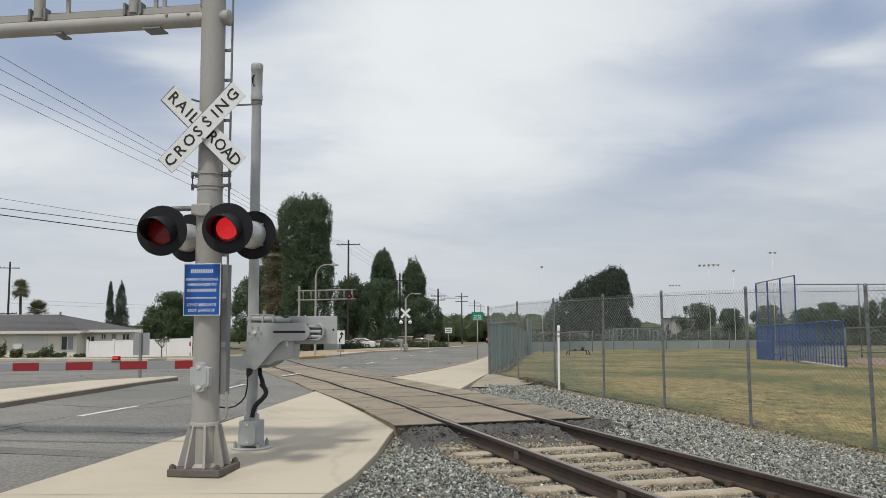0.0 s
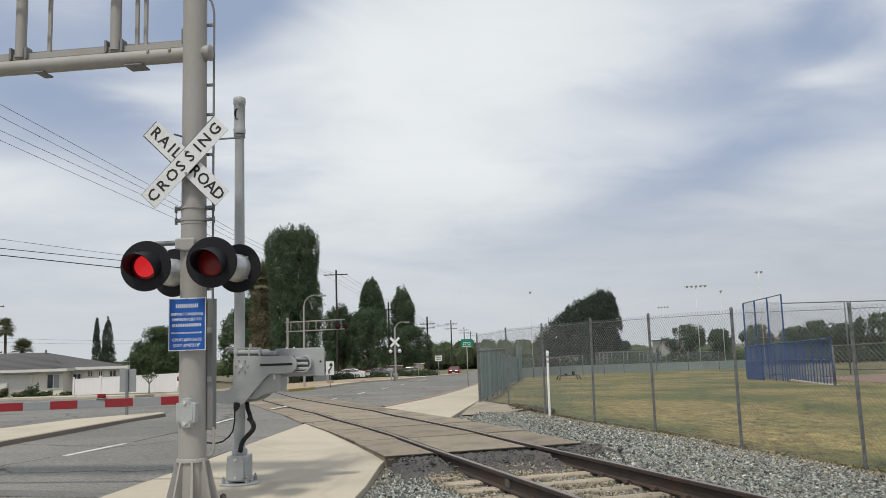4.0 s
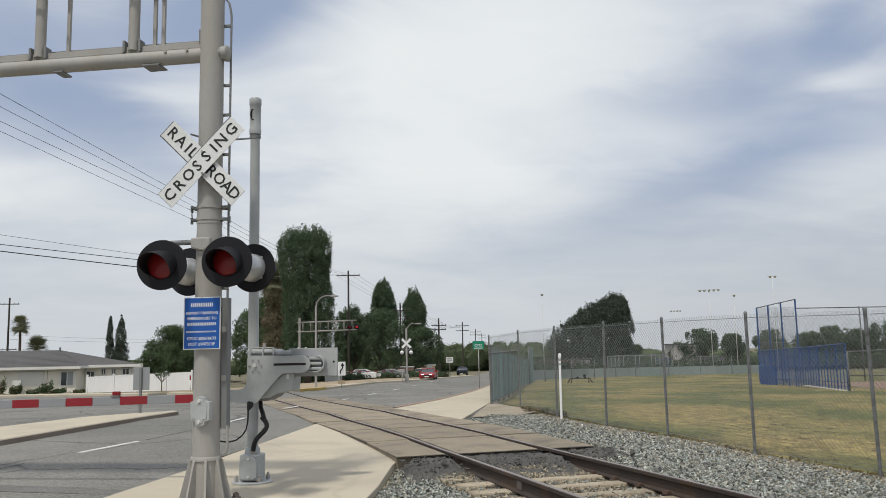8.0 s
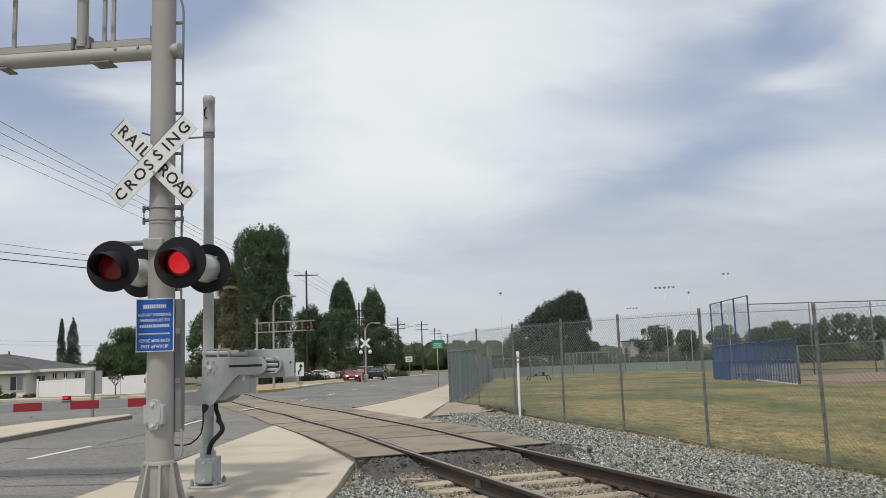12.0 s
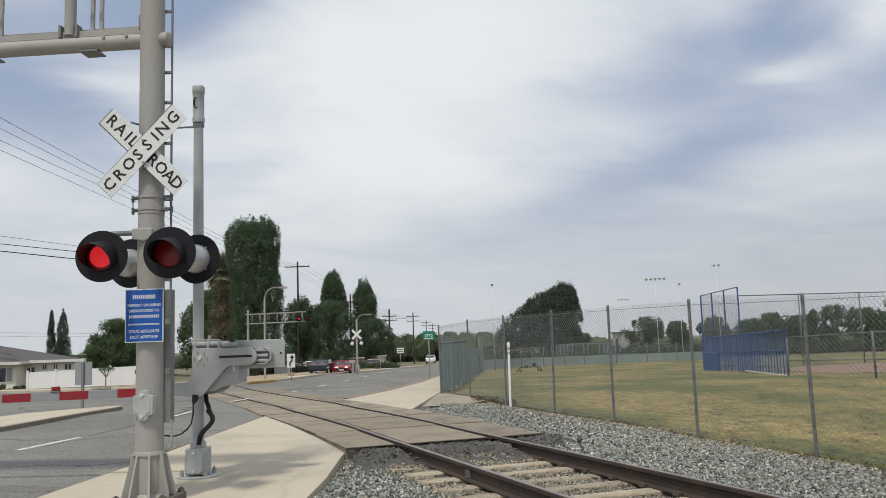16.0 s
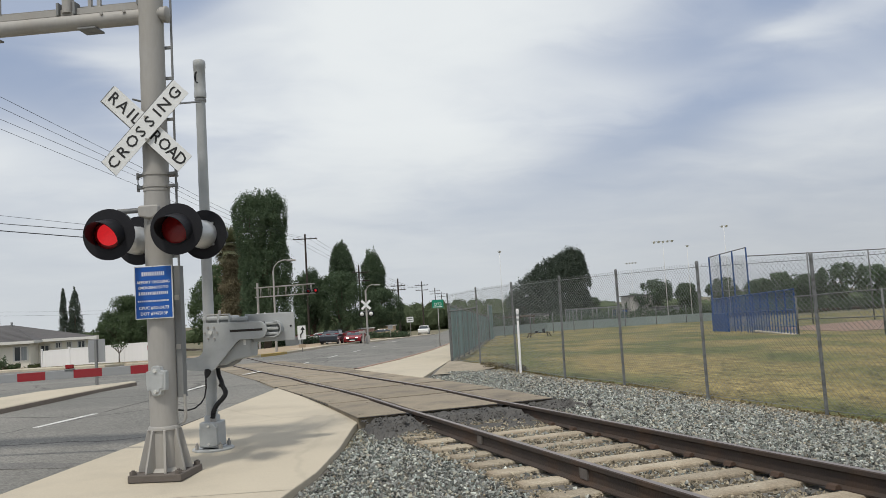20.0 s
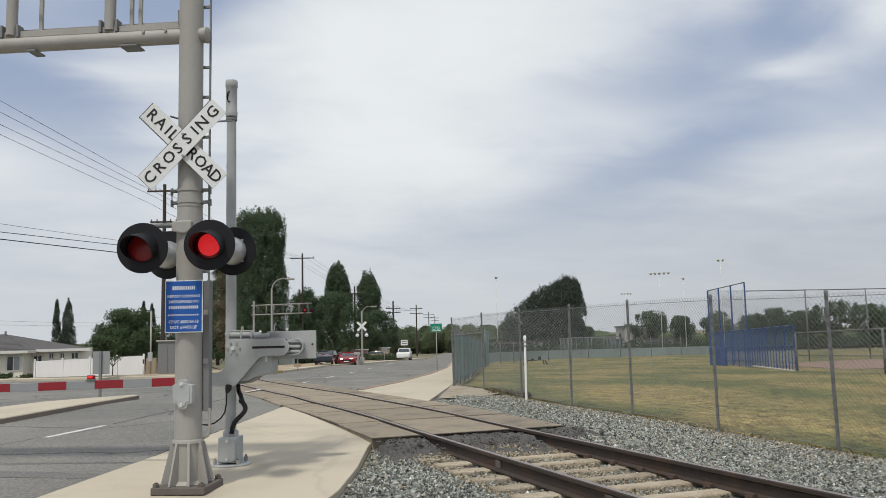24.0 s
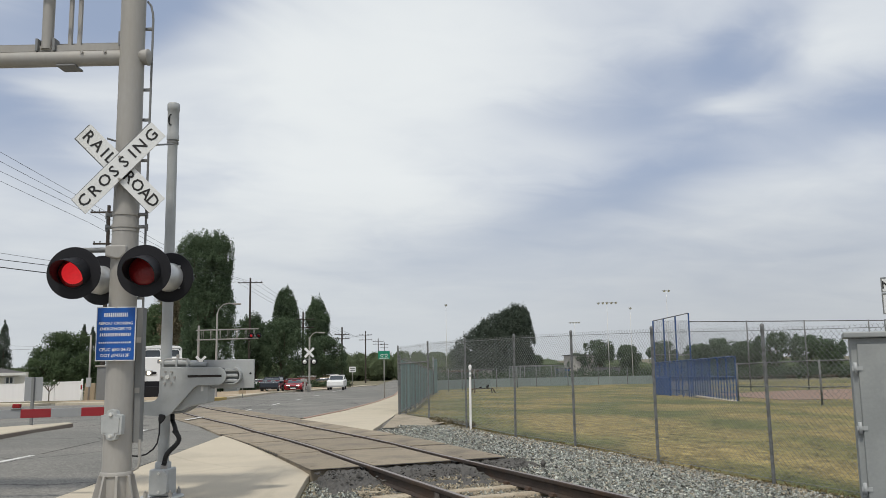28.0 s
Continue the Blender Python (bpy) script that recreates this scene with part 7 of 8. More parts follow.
    v, fc = leaves(rr, [(0, 0, 1.3, 0.6, 0.4, 0.25)], 120, 0.10)
    piece("leaves", raw("leaves", v, fc, "leaf2"), st)
    # low barrier of the crossing's equipment behind the mast
    c = thing("equipment_cabinet", pose(-11.2, 58.0, gz(-11, 58)), "grey trackside equipment cabinets", "cabinet")
    bm = bmn()
    bx(bm, -0.7, 0.7, -0.5, 0.5, 0, 2.3, None, 0.03)
    part("body", bm, "grey_dk", c)
    bm = bmn()
    bx(bm, -0.8, 0.8, -0.6, 0.6, 2.3, 2.4, None, 0.03)
    part("roof", bm, "galv", c)
    bm = bmn()
    bx(bm, -0.6, -0.05, -0.53, -0.5, 0.15, 2.15, None, 0.01)
    part("door", bm, "grey_dk", c)
    mk = thing("small_marker", pose(-12.75, 57.2, gz(-12.7, 57.2)), "white and red marker post beside the track", "marker post")
    bm = bmn()
    cyl(bm, (0, 0, -0.1), (0, 0, 0.85), 0.05, seg=8)
    part("post", bm, "trim", mk)
    bm = bmn()
    cyl(bm, (0, 0, 0.85), (0, 0, 1.15), 0.05, seg=8)
    part("cap", bm, "red", mk)
    mp = thing("service_mast", pose(-12.35, 57.5, gz(-12, 57.5)), "slim grey service mast with a meter box", "mast")
    bm = bmn()
    cyl(bm, (0, 0, -0.1), (0, 0, 4.4), 0.06, seg=8)
    part("pole", bm, "galv", mp)
    bm = bmn()
    bx(bm, -0.15, 0.15, -0.2, -0.06, 1.0, 1.6, None, 0.02)
    part("meter_box", bm, "grey", mp)


# ---- the ball field ----
def make_ballfield():
    root = thing("backstop", Matrix(), "blue baseball backstop of padded boards and wire", "backstop")

    def post(x, y, h, r=0.045):
        bm = bmn()
        cyl(bm, (x, y, gz(x, y) - 0.1), (x, y, gz(x, y) + h), r, seg=10)
        part("post", bm, "bluepost", root)

    far = [(21.5, 45.0), (22.17, 45.0), (22.93, 45.0), (23.8, 45.0)]
    for x, y in far:
        post(x, y, 4.2 + (x - 21.5) * 0.2)
    for a, b in zip(far, far[1:]):
        v, f = chain_link(a, b, 4.1, 0.1, 0.055, 0.0065)
        piece("mesh", raw("backstop_mesh", v, f, "post"), root)
        for za, zb in ((2.2, 2.2), (4.2 + (a[0] - 21.5) * 0.2, 4.2 + (b[0] - 21.5) * 0.2)):
            bm = bmn()
            cyl(bm, (*a, gz(*a) + za), (*b, gz(*b) + zb), 0.03, seg=8)
            part("rail", bm, "post", root)
    ends = [(20.6 - 0.25 * k, 43.2 - 1.125 * k) for k in range(13)]
    yaw = math.degrees(math.atan2(-1.125, -0.25))
    for k in range(6):
        x, y = 20.54 - 0.125 * (k + 0.3), 43.2 - 0.5625 * (k + 0.5)
        bm = bmn()
        bx(bm, -0.28, 0.28, -0.03, 0.03, -0.14, 0.92, pose(x, y, gz(x, y), 0, 0, yaw), 0.01)
        part("padded_board", bm, "bluepaint", root)
    for x, y in ends:
        post(x, y, 1.75, 0.028)
    for k, (a, b) in enumerate(zip(ends, ends[1:])):
        for z in (0.28, 0.92, 1.72) if k > 2 else (1.72,):
            bm = bmn()
            cyl(bm, (*a, gz(*a) + z), (*b, gz(*b) + z), 0.028 if z > 1 else 0.018, seg=8)
            part("rail", bm, "bluepost", root)
        v, f = chain_link(a, b, 1.68, 0.02, 0.065, 0.0085 if k < 3 else 0.010 if k < 9 else 0.004)
        piece("windscreen", raw("windscreen", v, f, "bluepaint"), root)
        if k > 5:
            for q in (0.33, 0.67):
                post(a[0] + (b[0] - a[0]) * q, a[1] + (b[1] - a[1]) * q, 0.92, 0.02)
    bm = bmn()
    bx(bm, -3.6, 3.6, -0.35, 0.05, -0.05, 0.02, pose(18.15, 31.3, gz(18, 31) - 0.02, 0, 0, yaw), 0.01)
    part("concrete_strip", bm, "concrete", root, "narrow concrete strip at the foot")
    rail = thing("field_railing", Matrix(), "grey pipe and wire railing round the ball field", "fence")
    line = [(17.6, 29.6), (17.4, 24.2), (20.5, 23.0), (24.5, 22.0), (28.5, 21.2), (33, 20.4), (38, 19.6)]
    for x, y in line:
        bm = bmn()
        cyl(bm, (x, y, gz(x, y) - 0.1), (x, y, gz(x, y) + 1.45), 0.035, seg=8)
        part("post", bm, "post", rail)
    for a, b in zip(line, line[1:]):
        for z in (0.55, 1.42):
            bm = bmn()
            cyl(bm, (*a, gz(*a) + z), (*b, gz(*b) + z), 0.022, seg=6)
            part("rail", bm, "post", rail)
    for a, b in zip(line, line[1:]):
        v, f = chain_link(a, b, 1.4, 0.04, 0.16, 0.005)
        piece("mesh", raw("railing_mesh", v, f, "post"), rail)
    hi = thing("tall_netting", Matrix(), "tall posts and netting behind the ball field", "fence")
    tall = [(23.8, 45.0), (27.6, 45.0), (31.5, 45.0), (36, 45.0), (41, 45.0), (47, 45), (54, 45)]
    for x, y in tall:
        bm = bmn()
        cyl(bm, (x, y, gz(x, y) - 0.1), (x, y, gz(x, y) + 4.2), 0.04, seg=8)
        part("post", bm, "post", hi)
    for a, b in zip(tall, tall[1:]):
        bm = bmn()
        cyl(bm, (*a, gz(*a) + 4.15), (*b, gz(*b) + 4.15), 0.03, seg=6)
        part("rail", bm, "post", hi)
    for a, b in zip(tall[:3], tall[1:3]):
        v, f = chain_link(a, b, 4.1, 0.04, 0.09, 0.0035, 1.0)
        piece("mesh", raw("netting_mesh", v, f, "post"), hi)
    # low fence and wall along the far edge
    fw = thing("far_low_wall", Matrix(), "pale green boards along the far edge of the field", "fence")
    pts = [(14.5, 78), (22, 86), (34, 88), (42, 87)]
    for a, b in zip(pts, pts[1:]):
        yaw = math.degrees(math.atan2(b[1] - a[1], b[0] - a[0]))
        n = max(1, int(math.dist(a, b) / 2.4))
        for k in range(n):
            x, y = a[0] + (b[0] - a[0]) * (k + 0.5) / n, a[1] + (b[1] - a[1]) * (k + 0.5) / n
            bm = bmn()
            bx(bm, -math.dist(a, b) / n / 2 + 0.01, math.dist(a, b) / n / 2 - 0.01, -0.03, 0.03, -0.1, 0.88, pose(x, y, gz(x, y), 0, 0, yaw))
            part("board", bm, "far_board", fw)
    ff = thing("far_fence", Matrix(), "low dark chain-link fence across the field", "fence")
    pts = [(11.8, 64), (17, 72), (25, 79), (36, 82), (46, 80)]
    for a, b in zip(pts, pts[1:]):
        v, f = chain_link(a, b, 1.8, 0.04, 0.4, 0.010)
        piece("mesh", raw("far_mesh", v, f, "post"), ff)
        for k in range(3):
            x, y = a[0] + (b[0] - a[0]) * k / 3, a[1] + (b[1] - a[1]) * k / 3
            bm = bmn()
            cyl(bm, (x, y, gz(x, y)), (x, y, gz(x, y) + 1.9), 0.04, seg=6)
            part("post", bm, "post", ff)
    sh = thing("field_shelter", pose(21.8, 100, gz(21.8, 100)), "open shelter with a flat brown roof", "shelter")
    bm = bmn()
    bx(bm, -2.1, 2.1, -1.4, 1.4, 1.72, 1.92, None, 0.02)
    part("roof", bm, "bark", sh)
    for px_ in (-1.9, 1.9):
        for py_ in (-1.2, 1.2):
            bm = bmn()
            cyl(bm, (px_, py_, -0.1), (px_, py_, 1.74), 0.06, seg=8)
            part("post", bm, "bark", sh)
    ct = thing("court_fence", Matrix(), "wire fence round a playing court", "fence")
    corners = [(26.6, 90), (32.2, 90), (32.8, 96), (27.0, 96), (26.6, 90)]
    for a, b in zip(corners, corners[1:]):
        for z in (0.1, 2.25):
            bm = bmn()
            cyl(bm, (*a, gz(*a) + z), (*b, gz(*b) + z), 0.035, seg=6)
            part("rail", bm, "grey_dk", ct)
        for k in range(3):
            x, y = a[0] + (b[0] - a[0]) * k / 3, a[1] + (b[1] - a[1]) * k / 3
            bm = bmn()
            cyl(bm, (x, y, gz(x, y) - 0.1), (x, y, gz(x, y) + 2.28), 0.045, seg=6)
            part("post", bm, "grey_dk", ct)
        v, f = chain_link(a, b, 2.15, 0.08, 0.14, 0.006)
        piece("mesh", raw("court_mesh", v, f, "far_board"), ct)
    gs = thing("green_screen", Matrix(), "tall dark green slatted screen at the end of the fence", "fence")
    for k in range(7):
        x, y = 11.3 + 0.16 * k, 61.5 + 0.6 * k
        bm = bmn()
        bx(bm, -0.29, 0.29, -0.02, 0.02, 0.0, 2.62, pose(x, y, gz(x, y), 0, 0, 75), 0.005)
        part("slat", bm, "slat", gs)
    for x, y in ((11.26, 61.2), (12.3, 65.4)):
        bm = bmn()
        cyl(bm, (x, y, gz(x, y) - 0.1), (x, y, gz(x, y) + 2.7), 0.05, seg=8)
        part("post", bm, "post", gs)
    for x, y, h, heads in ((49.9, 100, 11.9, 2), (41.5, 100, 10.3, 5), (44.7, 100, 9.6, 1), (22.2, 110, 10.9, 1), (55.5, 150, 11.0, 4)):
        fl = thing("floodlight", pose(x, y, gz(x, y), 0, 0, -24), "slim pale floodlight mast over the field", "floodlight", "floodlights")
        bm = bmn()
        cyl(bm, (0, 0, -0.1), (0, 0, h), 0.04, 0.022, seg=8)
        part("pole", bm, "trim", fl)
        w = 0.55 * heads
        bm = bmn()
        cyl(bm, (-w / 2, 0, h), (w / 2, 0, h), 0.02, seg=6)
        part("bar", bm, "galv", fl)
        for k in range(heads):
            bm = bmn()
            lathe(bm, [(0.06, 0.0), (0.16, 0.14), (0.17, 0.18), (0.0, 0.19)], pose(-w / 2 + w * (k + 0.5) / heads, 0, h, 118, 0, 20), 12)
            part("lamp", bm, "lamp_white", fl)
    be = thing("picnic_bench", pose(14.8, 60, gz(14.8, 60) - 0.05, 0, 0, 10), "dark picnic bench on the grass", "bench")
    bm = bmn()
    bx(bm, -0.70, 0.70, -0.18, 0.18, 0.32, 0.37, None, 0.01)
    part("seat", bm, "black", be)
    for s in (-1, 1):
        bm = bmn()
        tube(bm, [(s * 0.86, -0.3, 0), (s * 0.72, -0.18, 0.34), (s * 0.72, 0.18, 0.34), (s * 0.86, 0.3, 0)], 0.045, 6)
        part("leg", bm, "rust", be)
    for x, h in ((-0.22, 0.48), (0.38, 0.62)):
        bm = bmn()
        bx(bm, x - 0.10, x + 0.10, -0.05, 0.05, 0.36, h, None, 0.02)
        part("backrest", bm, "black", be)
    for x, y, w, d, h, m, lab in ((46, 122, 4.2, 4, 4.0, "block_lt", "pale flat-roofed field house"), (38.0, 108, 1.5, 1.5, 1.9, "bluepaint", "small blue storage container"), (46.2, 112, 3.0, 2.5, 1.9, "grey_dk", "low dark shed behind the field"), (25.6, 104, 2.2, 2, 1.9, "block_lt", "low pale store behind the field")):
        b = thing("field_house", pose(x, y, gz(x, y)), lab, "building", "field buildings")
        bm = bmn()
        bx(bm, -w / 2, w / 2, -d / 2, d / 2, -0.1, h)
        part("wall", bm, m, b)
        bm = bmn()
        bx(bm, -w / 2 - 0.2, w / 2 + 0.2, -d / 2 - 0.2, d / 2 + 0.2, h, h + 0.18, None, 0.02)
        part("roof", bm, "roof", b)
        bm = bmn()
        bx(bm, -w / 4 - 0.4, -w / 4 + 0.4, -d / 2 - 0.03, -d / 2, 0, 2.0)
        part("door", bm, "grey_dk", b)


def make_cabinet():
    c = thing("signal_cabinet", pose(5.62, 7.26, 0.19, 0, 0, -36), "tall grey steel trackside cabinet with hinged door", "cabinet")
    bm = bmn()
    bx(bm, 0.0, 1.5, 0.0, 0.7, 0.02, 1.86, None, 0.01)
    part("body", bm, "cabinet_grey", c)
    bm = bmn()
    bx(bm, -0.06, 1.56, -0.07, 0.76, 1.86, 1.92, None, 0.012)
    part("roof", bm, "cabinet_grey", c)
    bm = bmn()
    bx(bm, 0.06, 0.72, -0.03, -0.002, 0.08, 1.80, None, 0.008)
    door = part("door", bm, "cabinet_grey", c)
    for z in (0.35, 0.95, 1.55):
        bm = bmn()
        cyl(bm, (0.035, -0.03, z - 0.06), (0.035, -0.03, z + 0.06), 0.018, seg=8)
        bx(bm, 0.0, 0.10, -0.04, -0.028, z - 0.02, z + 0.02)
        part("hinge", bm, "grey", door)
    for x0 in (0.36, 0.48):
        for z0 in (0.30, 1.46):
            for k in range(4):
                bm = bmn()
                bx(bm, x0, x0 + 0.10, -0.045, -0.03, z0 + 0.05 * k, z0 + 0.03 + 0.05 * k, None, 0.010)
                part("louvre", bm, "lamp_white", door)
    bm = bmn()
    bx(bm, 0.62, 0.66, -0.06, -0.03, 0.9, 1.05, None, 0.008)
    part("handle", bm, "grey", door)
    s = thing("track_notice", pose(6.9, 8.3, 0.0, 0, 0, -30), "white notice boards with dark borders on a post", "notice sign")
    bm = bmn()
    bx(bm, 0.20, 0.26, 0.0, 0.05, 0.0, 2.80, None, 0.005)
    part("post", bm, "grey_dk", s)
    for z0, z1, text in ((2.61, 2.79, "NO"), (2.35, 2.60, ""), (2.04, 2.29, "")):
        bm = bmn()
        bx(bm, 0.0, 0.5, -0.014, -0.004, z0, z1, None, 0.003)
        b = part("board", bm, "white", s)
        bm = bmn()
        for q in ((0.0, 0.5, z0, z0 + 0.012), (0.0, 0.5, z1 - 0.012, z1), (0.0, 0.014, z0 + 0.012, z1 - 0.012), (0.486, 0.5, z0 + 0.012, z1 - 0.012)):
            bx(bm, q[0], q[1], -0.018, -0.0145, q[2], q[3])
        part("border", bm, "grey_dk", b)
        bm = bmn()
        if text:
            words("lettering", text, 0.13, pose(0.11, -0.0155, z0 + 0.085, 90, 0, 0), b)
            rows = ((z0 + 0.11, 0.20, 0.46, 0.03), (z0 + 0.05, 0.20, 0.44, 0.02))
        else:
            rows = ((z1 - 0.055, 0.06, 0.42, 0.03), (z1 - 0.10, 0.04, 0.44, 0.012), (z1 - 0.13, 0.06, 0.40, 0.012), (z0 + 0.05, 0.04, 0.12, 0.02))
        for z, x0, x1, h in rows:
            bx(bm, x0, x1, -0.0165, -0.0145, z, z + h)
        part("lettering_bars", bm, "red" if z0 < 2.2 else "ink", b)


# ---- vehicles ----
def make_car(name, paint, label, kind="sedan", lamp="lamp_white"):
    root = thing(name, Matrix(), label, "car")
    L, W = 4.6, 1.80
    if kind == "sedan":
        low = [(-2.3, 0.42), (-2.28, 0.28), (2.2, 0.26), (2.3, 0.45), (2.28, 0.70), (1.9, 0.80), (1.0, 0.92), (-1.6, 0.98), (-2.2, 0.95), (-2.3, 0.75)]
        cab = [(1.05, 0.90), (0.35, 1.27), (-0.9, 1.30), (-1.75, 0.95)]
    else:
        low = [(-2.4, 0.55), (-2.38, 0.36), (2.3, 0.36), (2.4, 0.55), (2.36, 1.0), (1.9, 1.10), (0.9, 1.14), (-2.2, 1.14), (-2.4, 0.95)]
        cab = [(1.0, 1.10), (0.45, 1.46), (-1.9, 1.50), (-2.3, 1.12)]
        if kind == "pickup":
            cab = [(0.95, 1.10), (0.45, 1.58), (-1.3, 1.60), (-1.7, 1.12)]
    R = pose(0, 0, 0, 0, 0, 90)                  # the profile runs along y
    bm = bmn()
    prism(bm, low, -W / 2, W / 2, R, 0.06)
    body = part("body", bm, paint, root)
    t = bmesh.new()
    prism(t, cab, -W / 2 + 0.06, W / 2 - 0.06, None, 0.04)
    for v in t.verts:
        v.co.y *= 1.0 - 0.26 * max(0, v.co.z - 0.95)
    bm = bmn()
    join(bm, t, R)
    part("cabin", bm, "glass", root, "dark glazed cabin")
    zr = cab[1][1]
    bm = bmn()
    bx(bm, -W / 2 + 0.2, W / 2 - 0.2, cab[2][0] - 0.02, cab[1][0] + 0.05, zr - 0.02, zr + 0.06, None, 0.03)
    part("roof", bm, paint, root)
    for s in (-1, 1):
        for px_ in (cab[0], cab[3]):
            top = cab[1] if px_ is cab[0] else cab[2]
            bm = bmn()
            cyl(bm, (s * (W / 2 - 0.07), px_[0], px_[1]), (s * (W / 2 - 0.19), top[0], top[1]), 0.045, seg=6)
            part("pillar", bm, paint, root)
        for y in (1.4, -1.4):
            w = part("wheel", lathe(bmn(), [(0.0, -0.1), (0.30, -0.11), (0.335, -0.07), (0.335, 0.07), (0.30, 0.11), (0.0, 0.1)], pose(s * (W / 2 - 0.10), y, 0.335, 0, 90, 0), 20), "rubber", root)
            part("rim", lathe(bmn(), [(0.0, 0.0), (0.20, 0.0), (0.21, 0.02), (0.05, 0.04), (0.0, 0.04)], pose(s * (W / 2 + 0.005), y, 0.335, 0, 90 * s, 0), 14), "lamp_white", w)
        bm = bmn()
        bx(bm, s * (W / 2 - 0.42) - 0.14, s * (W / 2 - 0.42) + 0.14, 2.2, 2.31, low[4][1] - 0.07, low[4][1] + 0.02, None, 0.03)
        part("headlight", bm, lamp, root)
        bm = bmn()
        bx(bm, s * (W / 2 - 0.02), s * (W / 2 + 0.16), 0.75, 0.85, 0.95, 1.08, None, 0.03)
        part("mirror", bm, paint, root)
    bm = bmn()
    bx(bm, -0.55, 0.55, 2.26, 2.325, 0.42, 0.60, None, 0.01)
    part("grille", bm, "black", root)
    bm = bmn()
    bx(bm, -0.26, 0.26, 2.30, 2.335, 0.36, 0.47)
    part("plate", bm, "white", root)
    return root


def make_train():
    root = thing("locomotive", Matrix(), "white and dark passenger locomotive with lit headlights", "locomotive")
    W = 3.05
    bm = bmn()                                 # body behind the cab
    prism(bm, [(-W / 2, 1.25), (W / 2, 1.25), (W / 2, 3.5), (W / 2 - 0.3, 3.95), (-W / 2 + 0.3, 3.95), (-W / 2, 3.5)], -17.5, -3.2, None, 0.08)
    part("body", bm, "car_white", root)
    t = bmesh.new()                            # blunt nose
    prism(t, [(-1.45, 1.25), (1.45, 1.25), (1.48, 3.05), (1.30, 3.22), (-1.30, 3.22), (-1.48, 3.05)], -1.5, 0.0, None, 0.10)
    for v in t.verts:
        if v.co.y > -0.6:
            v.co.y -= 0.16 * max(0.0, v.co.z - 1.8)
    bm = bmn()
    join(bm, t)
    nose = part("nose", bm, "car_white", root, "blunt white nose")
    bm = bmn()
    bx(bm, -W / 2, W / 2, -3.25, -1.35, 1.25, 3.20, None, 0.05)
    part("cab", bm, "car_white", root)
    bm = bmn()
    bx(bm, -W / 2 + 0.1, W / 2 - 0.1, -3.2, -1.46, 3.2, 3.92)
    part("windscreen", bm, "glass", root, "dark cab windows")
    bm = bmn()
    prism(bm, [(-W / 2, 3.88), (W / 2, 3.88), (W / 2 - 0.2, 4.06), (0.5, 4.14), (-0.5, 4.14), (-W / 2 + 0.2, 4.06)], -3.25, -1.30, None, 0.04)
    part("cab_roof", bm, "car_white", root)
    for x in (-W / 2 + 0.09, -0.06, 0.06, W / 2 - 0.09):
        bm = bmn()
        bx(bm, x - 0.07, x + 0.07, -1.46, -1.38, 3.18, 3.92, None, 0.01)
        part("window_pillar", bm, "car_white", root)
    bm = bmn()
    bx(bm, -W / 2 + 0.05, W / 2 - 0.05, -17.3, 0.05, 0.62, 1.34, None, 0.06)
    part("underframe", bm, "black", root)
    bm = bmn()
    prism(bm, [(-1.4, 0.12), (1.4, 0.12), (1.5, 0.95), (-1.5, 0.95)], 0.02, 0.4, None, 0.03)
    part("pilot", bm, "black", root)
    bm = bmn()
    bx(bm, -0.25, 0.25, 0.2, 0.75, 0.75, 1.05, None, 0.03)
    part("coupler", bm, "rust", root)
    for s in (-1, 1):
        bm = bmn()
        tube(bm, [(s * 1.35, 0.12, 0.9), (s * 1.35, 0.16, 1.9), (s * 1.30, -0.1, 2.3)], 0.02, 6)
        part("handrail", bm, "black", root)
    for x, z, r in ((-0.14, 2.86, 0.11), (0.14, 2.86, 0.11), (-1.02, 1.98, 0.13), (1.02, 1.98, 0.13)):
        bm = bmn()
        y = 0.03 - 0.16 * max(0.0, z - 1.8)
        bx(bm, x - r - 0.16, x + r + 0.16, y - 0.06, y, z - r - 0.05, z + r + 0.05, None, 0.04)
        hl = part("headlight_housing", bm, "grey_dk", nose)
        bm = bmn()
        cyl(bm, (x, y, z), (x, y + 0.02, z), r, seg=14)
        part("headlight", bm, "headlight", hl)
    for x in (-0.62, 0.62):                    # dark unlit marker lamps
        bm = bmn()
        lathe(bm, [(0.0, 0.0), (0.12, 0.0), (0.13, 0.03), (0.10, 0.04), (0.0, 0.03)], pose(x, 0.0, 1.98, -90, 0, 0) @ Matrix.Diagonal((1.4, 0.8, 1, 1)), 16)
        part("marker_lamp", bm, "black", nose, "dark oval marker lamp")
    for x in (-0.72, 0.72):                    # rounded frames of the windscreen
        bm = bmn()
        tube(bm, [(x - 0.62, -1.38, 3.20), (x - 0.60, -1.38, 3.66), (x - 0.48, -1.38, 3.80), (x + 0.48, -1.38, 3.80), (x + 0.60, -1.38, 3.66), (x + 0.62, -1.38, 3.20)], 0.05, 6)
        part("window_frame", bm, "car_white", root)
    for k in range(2):
        bm = bmn()
        bx(bm, -1.2, 1.2, -4.6 - 9 * k, -1.6 - 9 * k, 0.35, 0.95, None, 0.05)
        bg_ = part("bogie", bm, "black", root)
        for y in (-2.1, -4.1):
            for s in (-1, 1):
                bm = bmn()
                cyl(bm, (s * 0.70, y - 9 * k, 0.50), (s * 0.82, y - 9 * k, 0.50), 0.49, seg=20)
                part("wheel", bm, "rail", bg_)
    coach = thing("coach", Matrix(), "white two-level passenger coach with a blue band", "railway coach")
    bm = bmn()
    bx(bm, -1.5, 1.5, -25.0, 0.0, 0.6, 4.5, None, 0.12)
    part("body", bm, "car_white", coach)
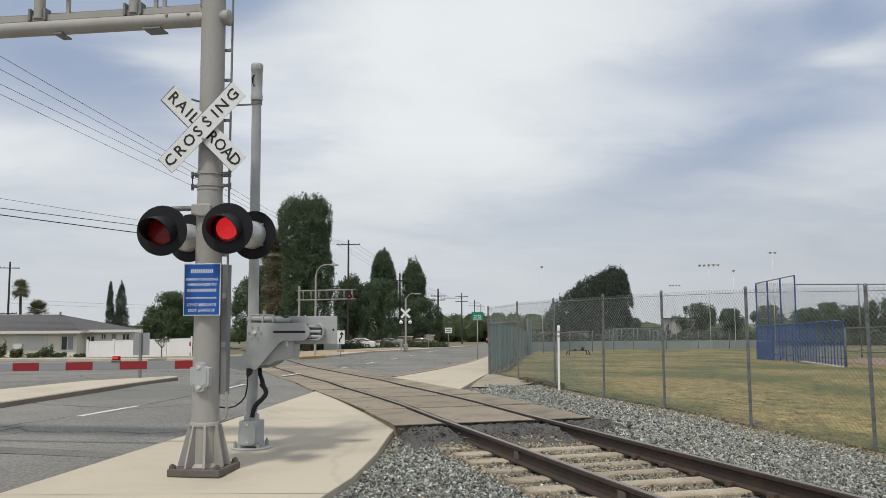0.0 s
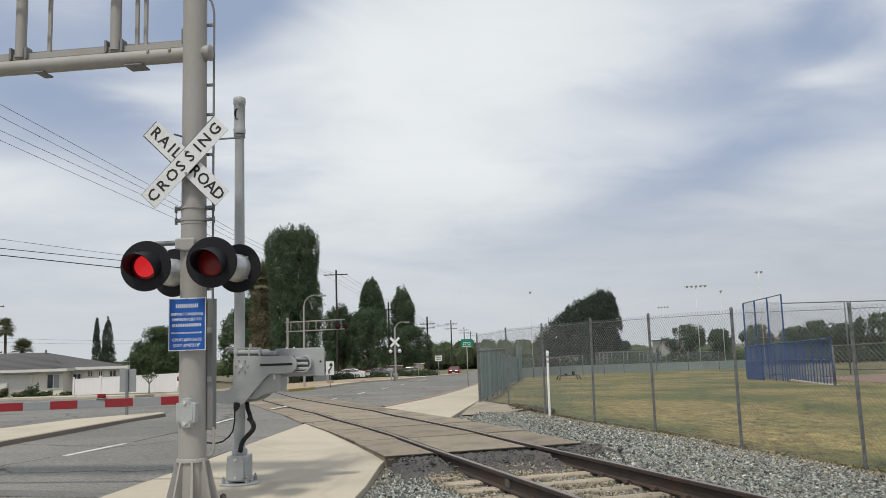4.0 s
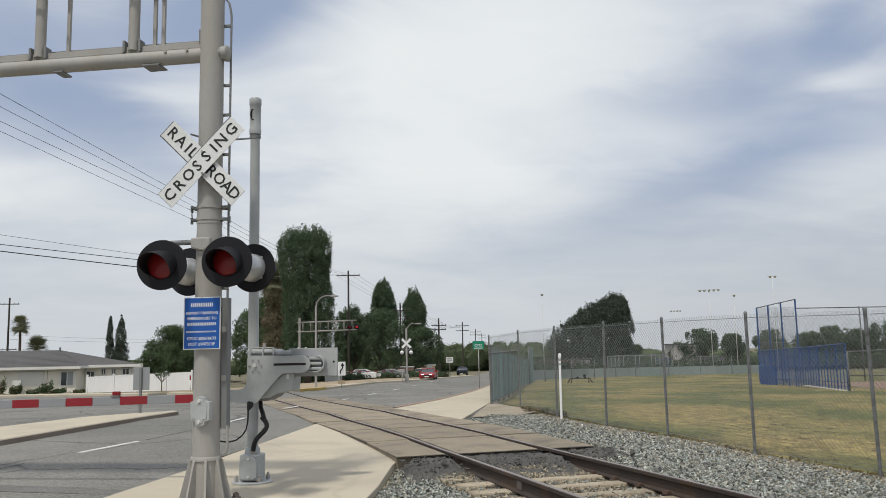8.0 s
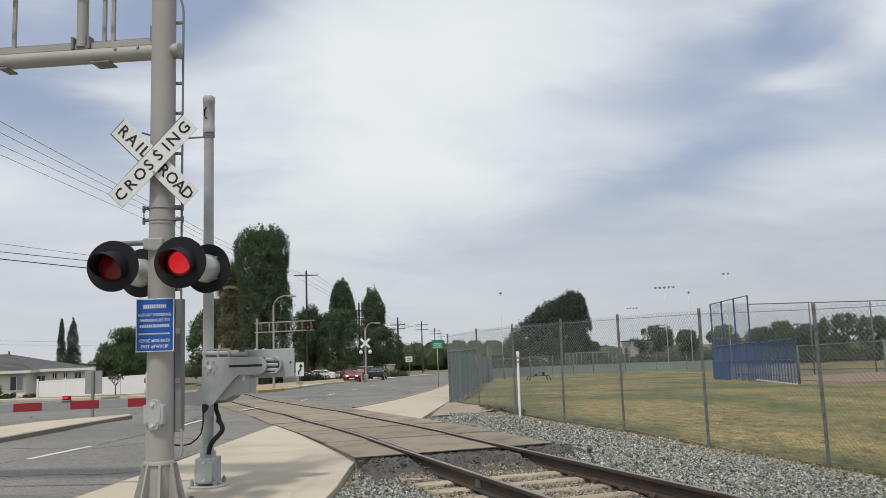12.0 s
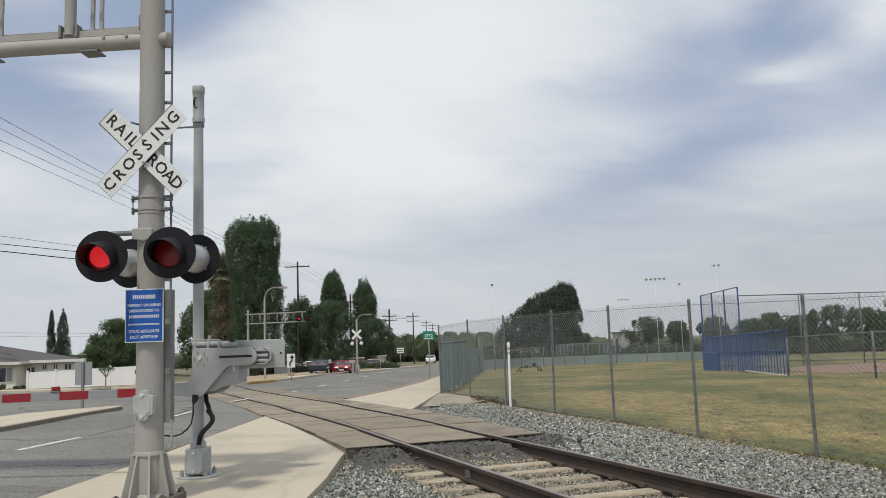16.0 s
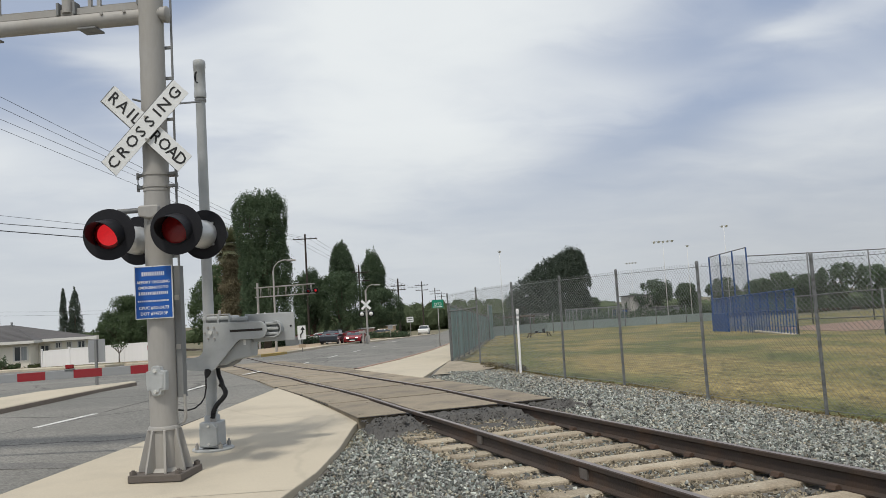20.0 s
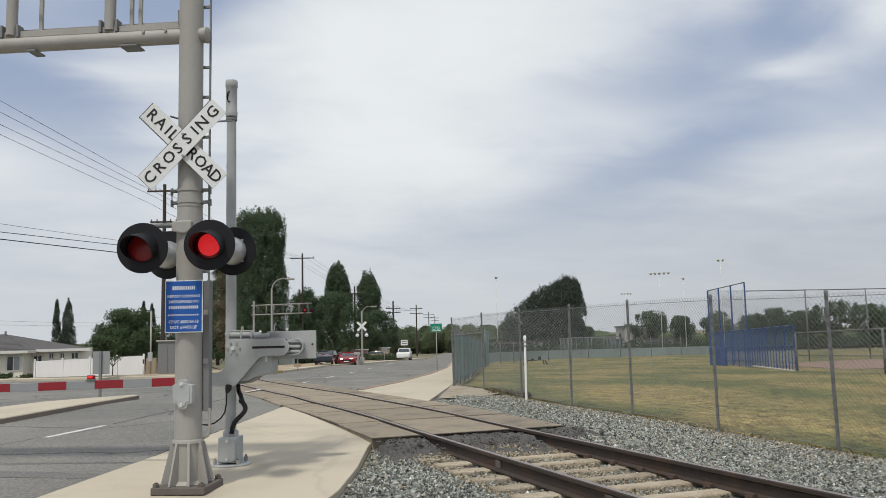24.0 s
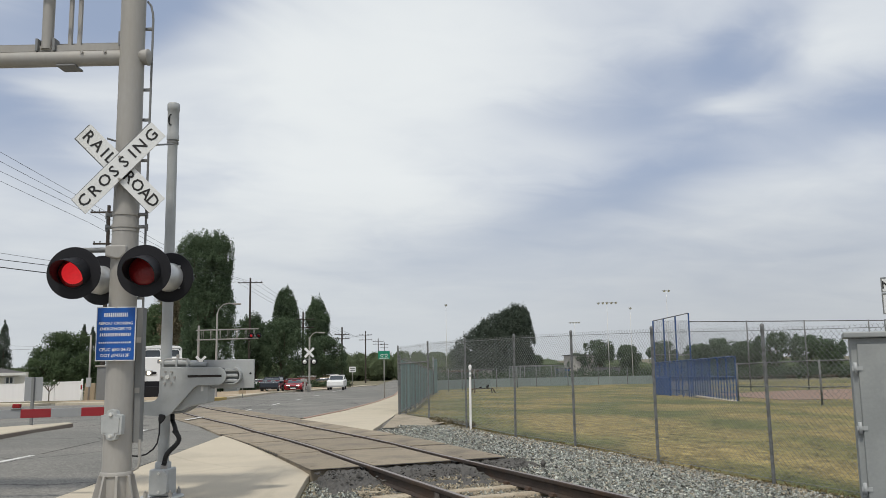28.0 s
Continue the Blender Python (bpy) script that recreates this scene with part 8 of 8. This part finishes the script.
    bm = bmn()
    bx(bm, -1.51, 1.51, -24.8, -0.2, 2.3, 2.75)
    part("band", bm, "bluepaint", coach)
    for z in (1.5, 3.4):
        for k in range(9):
            bm = bmn()
            bx(bm, -1.515, 1.515, -23.6 + 2.6 * k, -21.9 + 2.6 * k, z, z + 0.75)
            part("window", bm, "glass", coach)
    for k in range(2):
        bm = bmn()
        bx(bm, -1.1, 1.1, -5 - 16 * k, -2 - 16 * k, 0.1, 0.62, None, 0.05)
        part("bogie", bm, "black", coach)
    return root, coach


# ---- build ----
make_ground()
make_roads()
make_pavements()
make_marks()
for side in (-0.7525, 0.7525):
    make_rail(side)
make_field()
make_mast()
make_gate()
make_far_crossing()
make_far_yard()
make_house()
make_ballfield()
make_cabinet()
make_trees()
make_poles()
red_car = make_car("red_car", "car_red", "red sedan with lit headlights waiting at the crossing", "sedan", "car_lamp")
dark_car = make_car("dark_car", "car_black", "dark blue-grey sport utility car at the crossing", "suv")
white_car = make_car("white_car", "car_white", "white pickup truck with a black grille coming down the street", "pickup")
for x, y, paint, yaw, lab in ((-2.6, 106, "car_white", 84, "white car parked under the street trees"), (1.2, 109, "grey_dk", 80, "dark grey car parked under the street trees"), (5.6, 113, "tan", 78, "tan car parked beside the street")):
    parked = make_car("parked_car", paint, lab)
    parked.matrix_world = pose(x, y, gz(x, y), 0, 0, yaw)
    tagged(parked, group="parked cars")
loco, coach = make_train()
make_ties()
make_ballast()
make_panels()
make_fence()


def drive(rows):
    """Rows of seconds, x, y for a car coming down the street; it rests on the road and points along it."""
    return [(t, pose(x, y, gz(x, y) - 0.03, 0, 0, 180 - lerp(y, (75, 90, 110, 150), (8, 9, 9, 10)))) for t, x, y in rows]


def motions():
    for ob, rows in MOVES:
        walk(ob, rows)
    walk(red_car, drive(RED_ROWS))
    walk(dark_car, drive(DARK_ROWS))
    walk(white_car, drive(WHITE_ROWS))
    for ob, back in ((loco, 0.0), (coach, 18.6)):
        rows = []
        for t, y in ((0.0, 300), (20.5, 300), (21.5, 268), (24.0, 190), (25.0, 159), (26.0, 128), (26.5, 112), (27.0, 97.5), (27.5, 82.5), (28.0, 67.5)):
            p, yaw, d, n = track_pose(y + back)
            rows.append((t, pose(p.x, p.y, p.z - 0.02, 0, 0, yaw + 180)))
        walk(ob, rows)


RED_ROWS = [(0, 24, 175), (3, 16.6, 146), (5, 12.1, 128), (6, 9.32, 112), (7, 7.36, 103), (8, 5.9, 99), (9, 4.6, 95), (10, 3.46, 92), (11, 2.2, 89.6), (12, 1.74, 88), (13, 1.6, 87.2), (14, 1.57, 87), (28, 1.57, 87)]
DARK_ROWS = [(0, 50, 290), (4, 29, 205), (7, 17.6, 160), (8, 14.9, 148), (9, 12.1, 134), (10, 9.25, 118), (11, 6.9, 107), (12, 4.5, 95.5), (13, 1.8, 92.2), (14, -0.35, 87), (14.5, -0.72, 85.1), (15, -0.78, 84.6), (28, -0.78, 84.6)]
WHITE_ROWS = [(0, 52, 300), (10, 32, 215), (15, 21.6, 172), (17, 18.9, 160), (19, 15.8, 148), (20, 14.43, 142), (21, 13.2, 135), (23, 10.9, 121), (25, 8.58, 107), (26, 7.6, 101.5), (27, 6.8, 96.5), (28, 6.2, 93)]
motions()
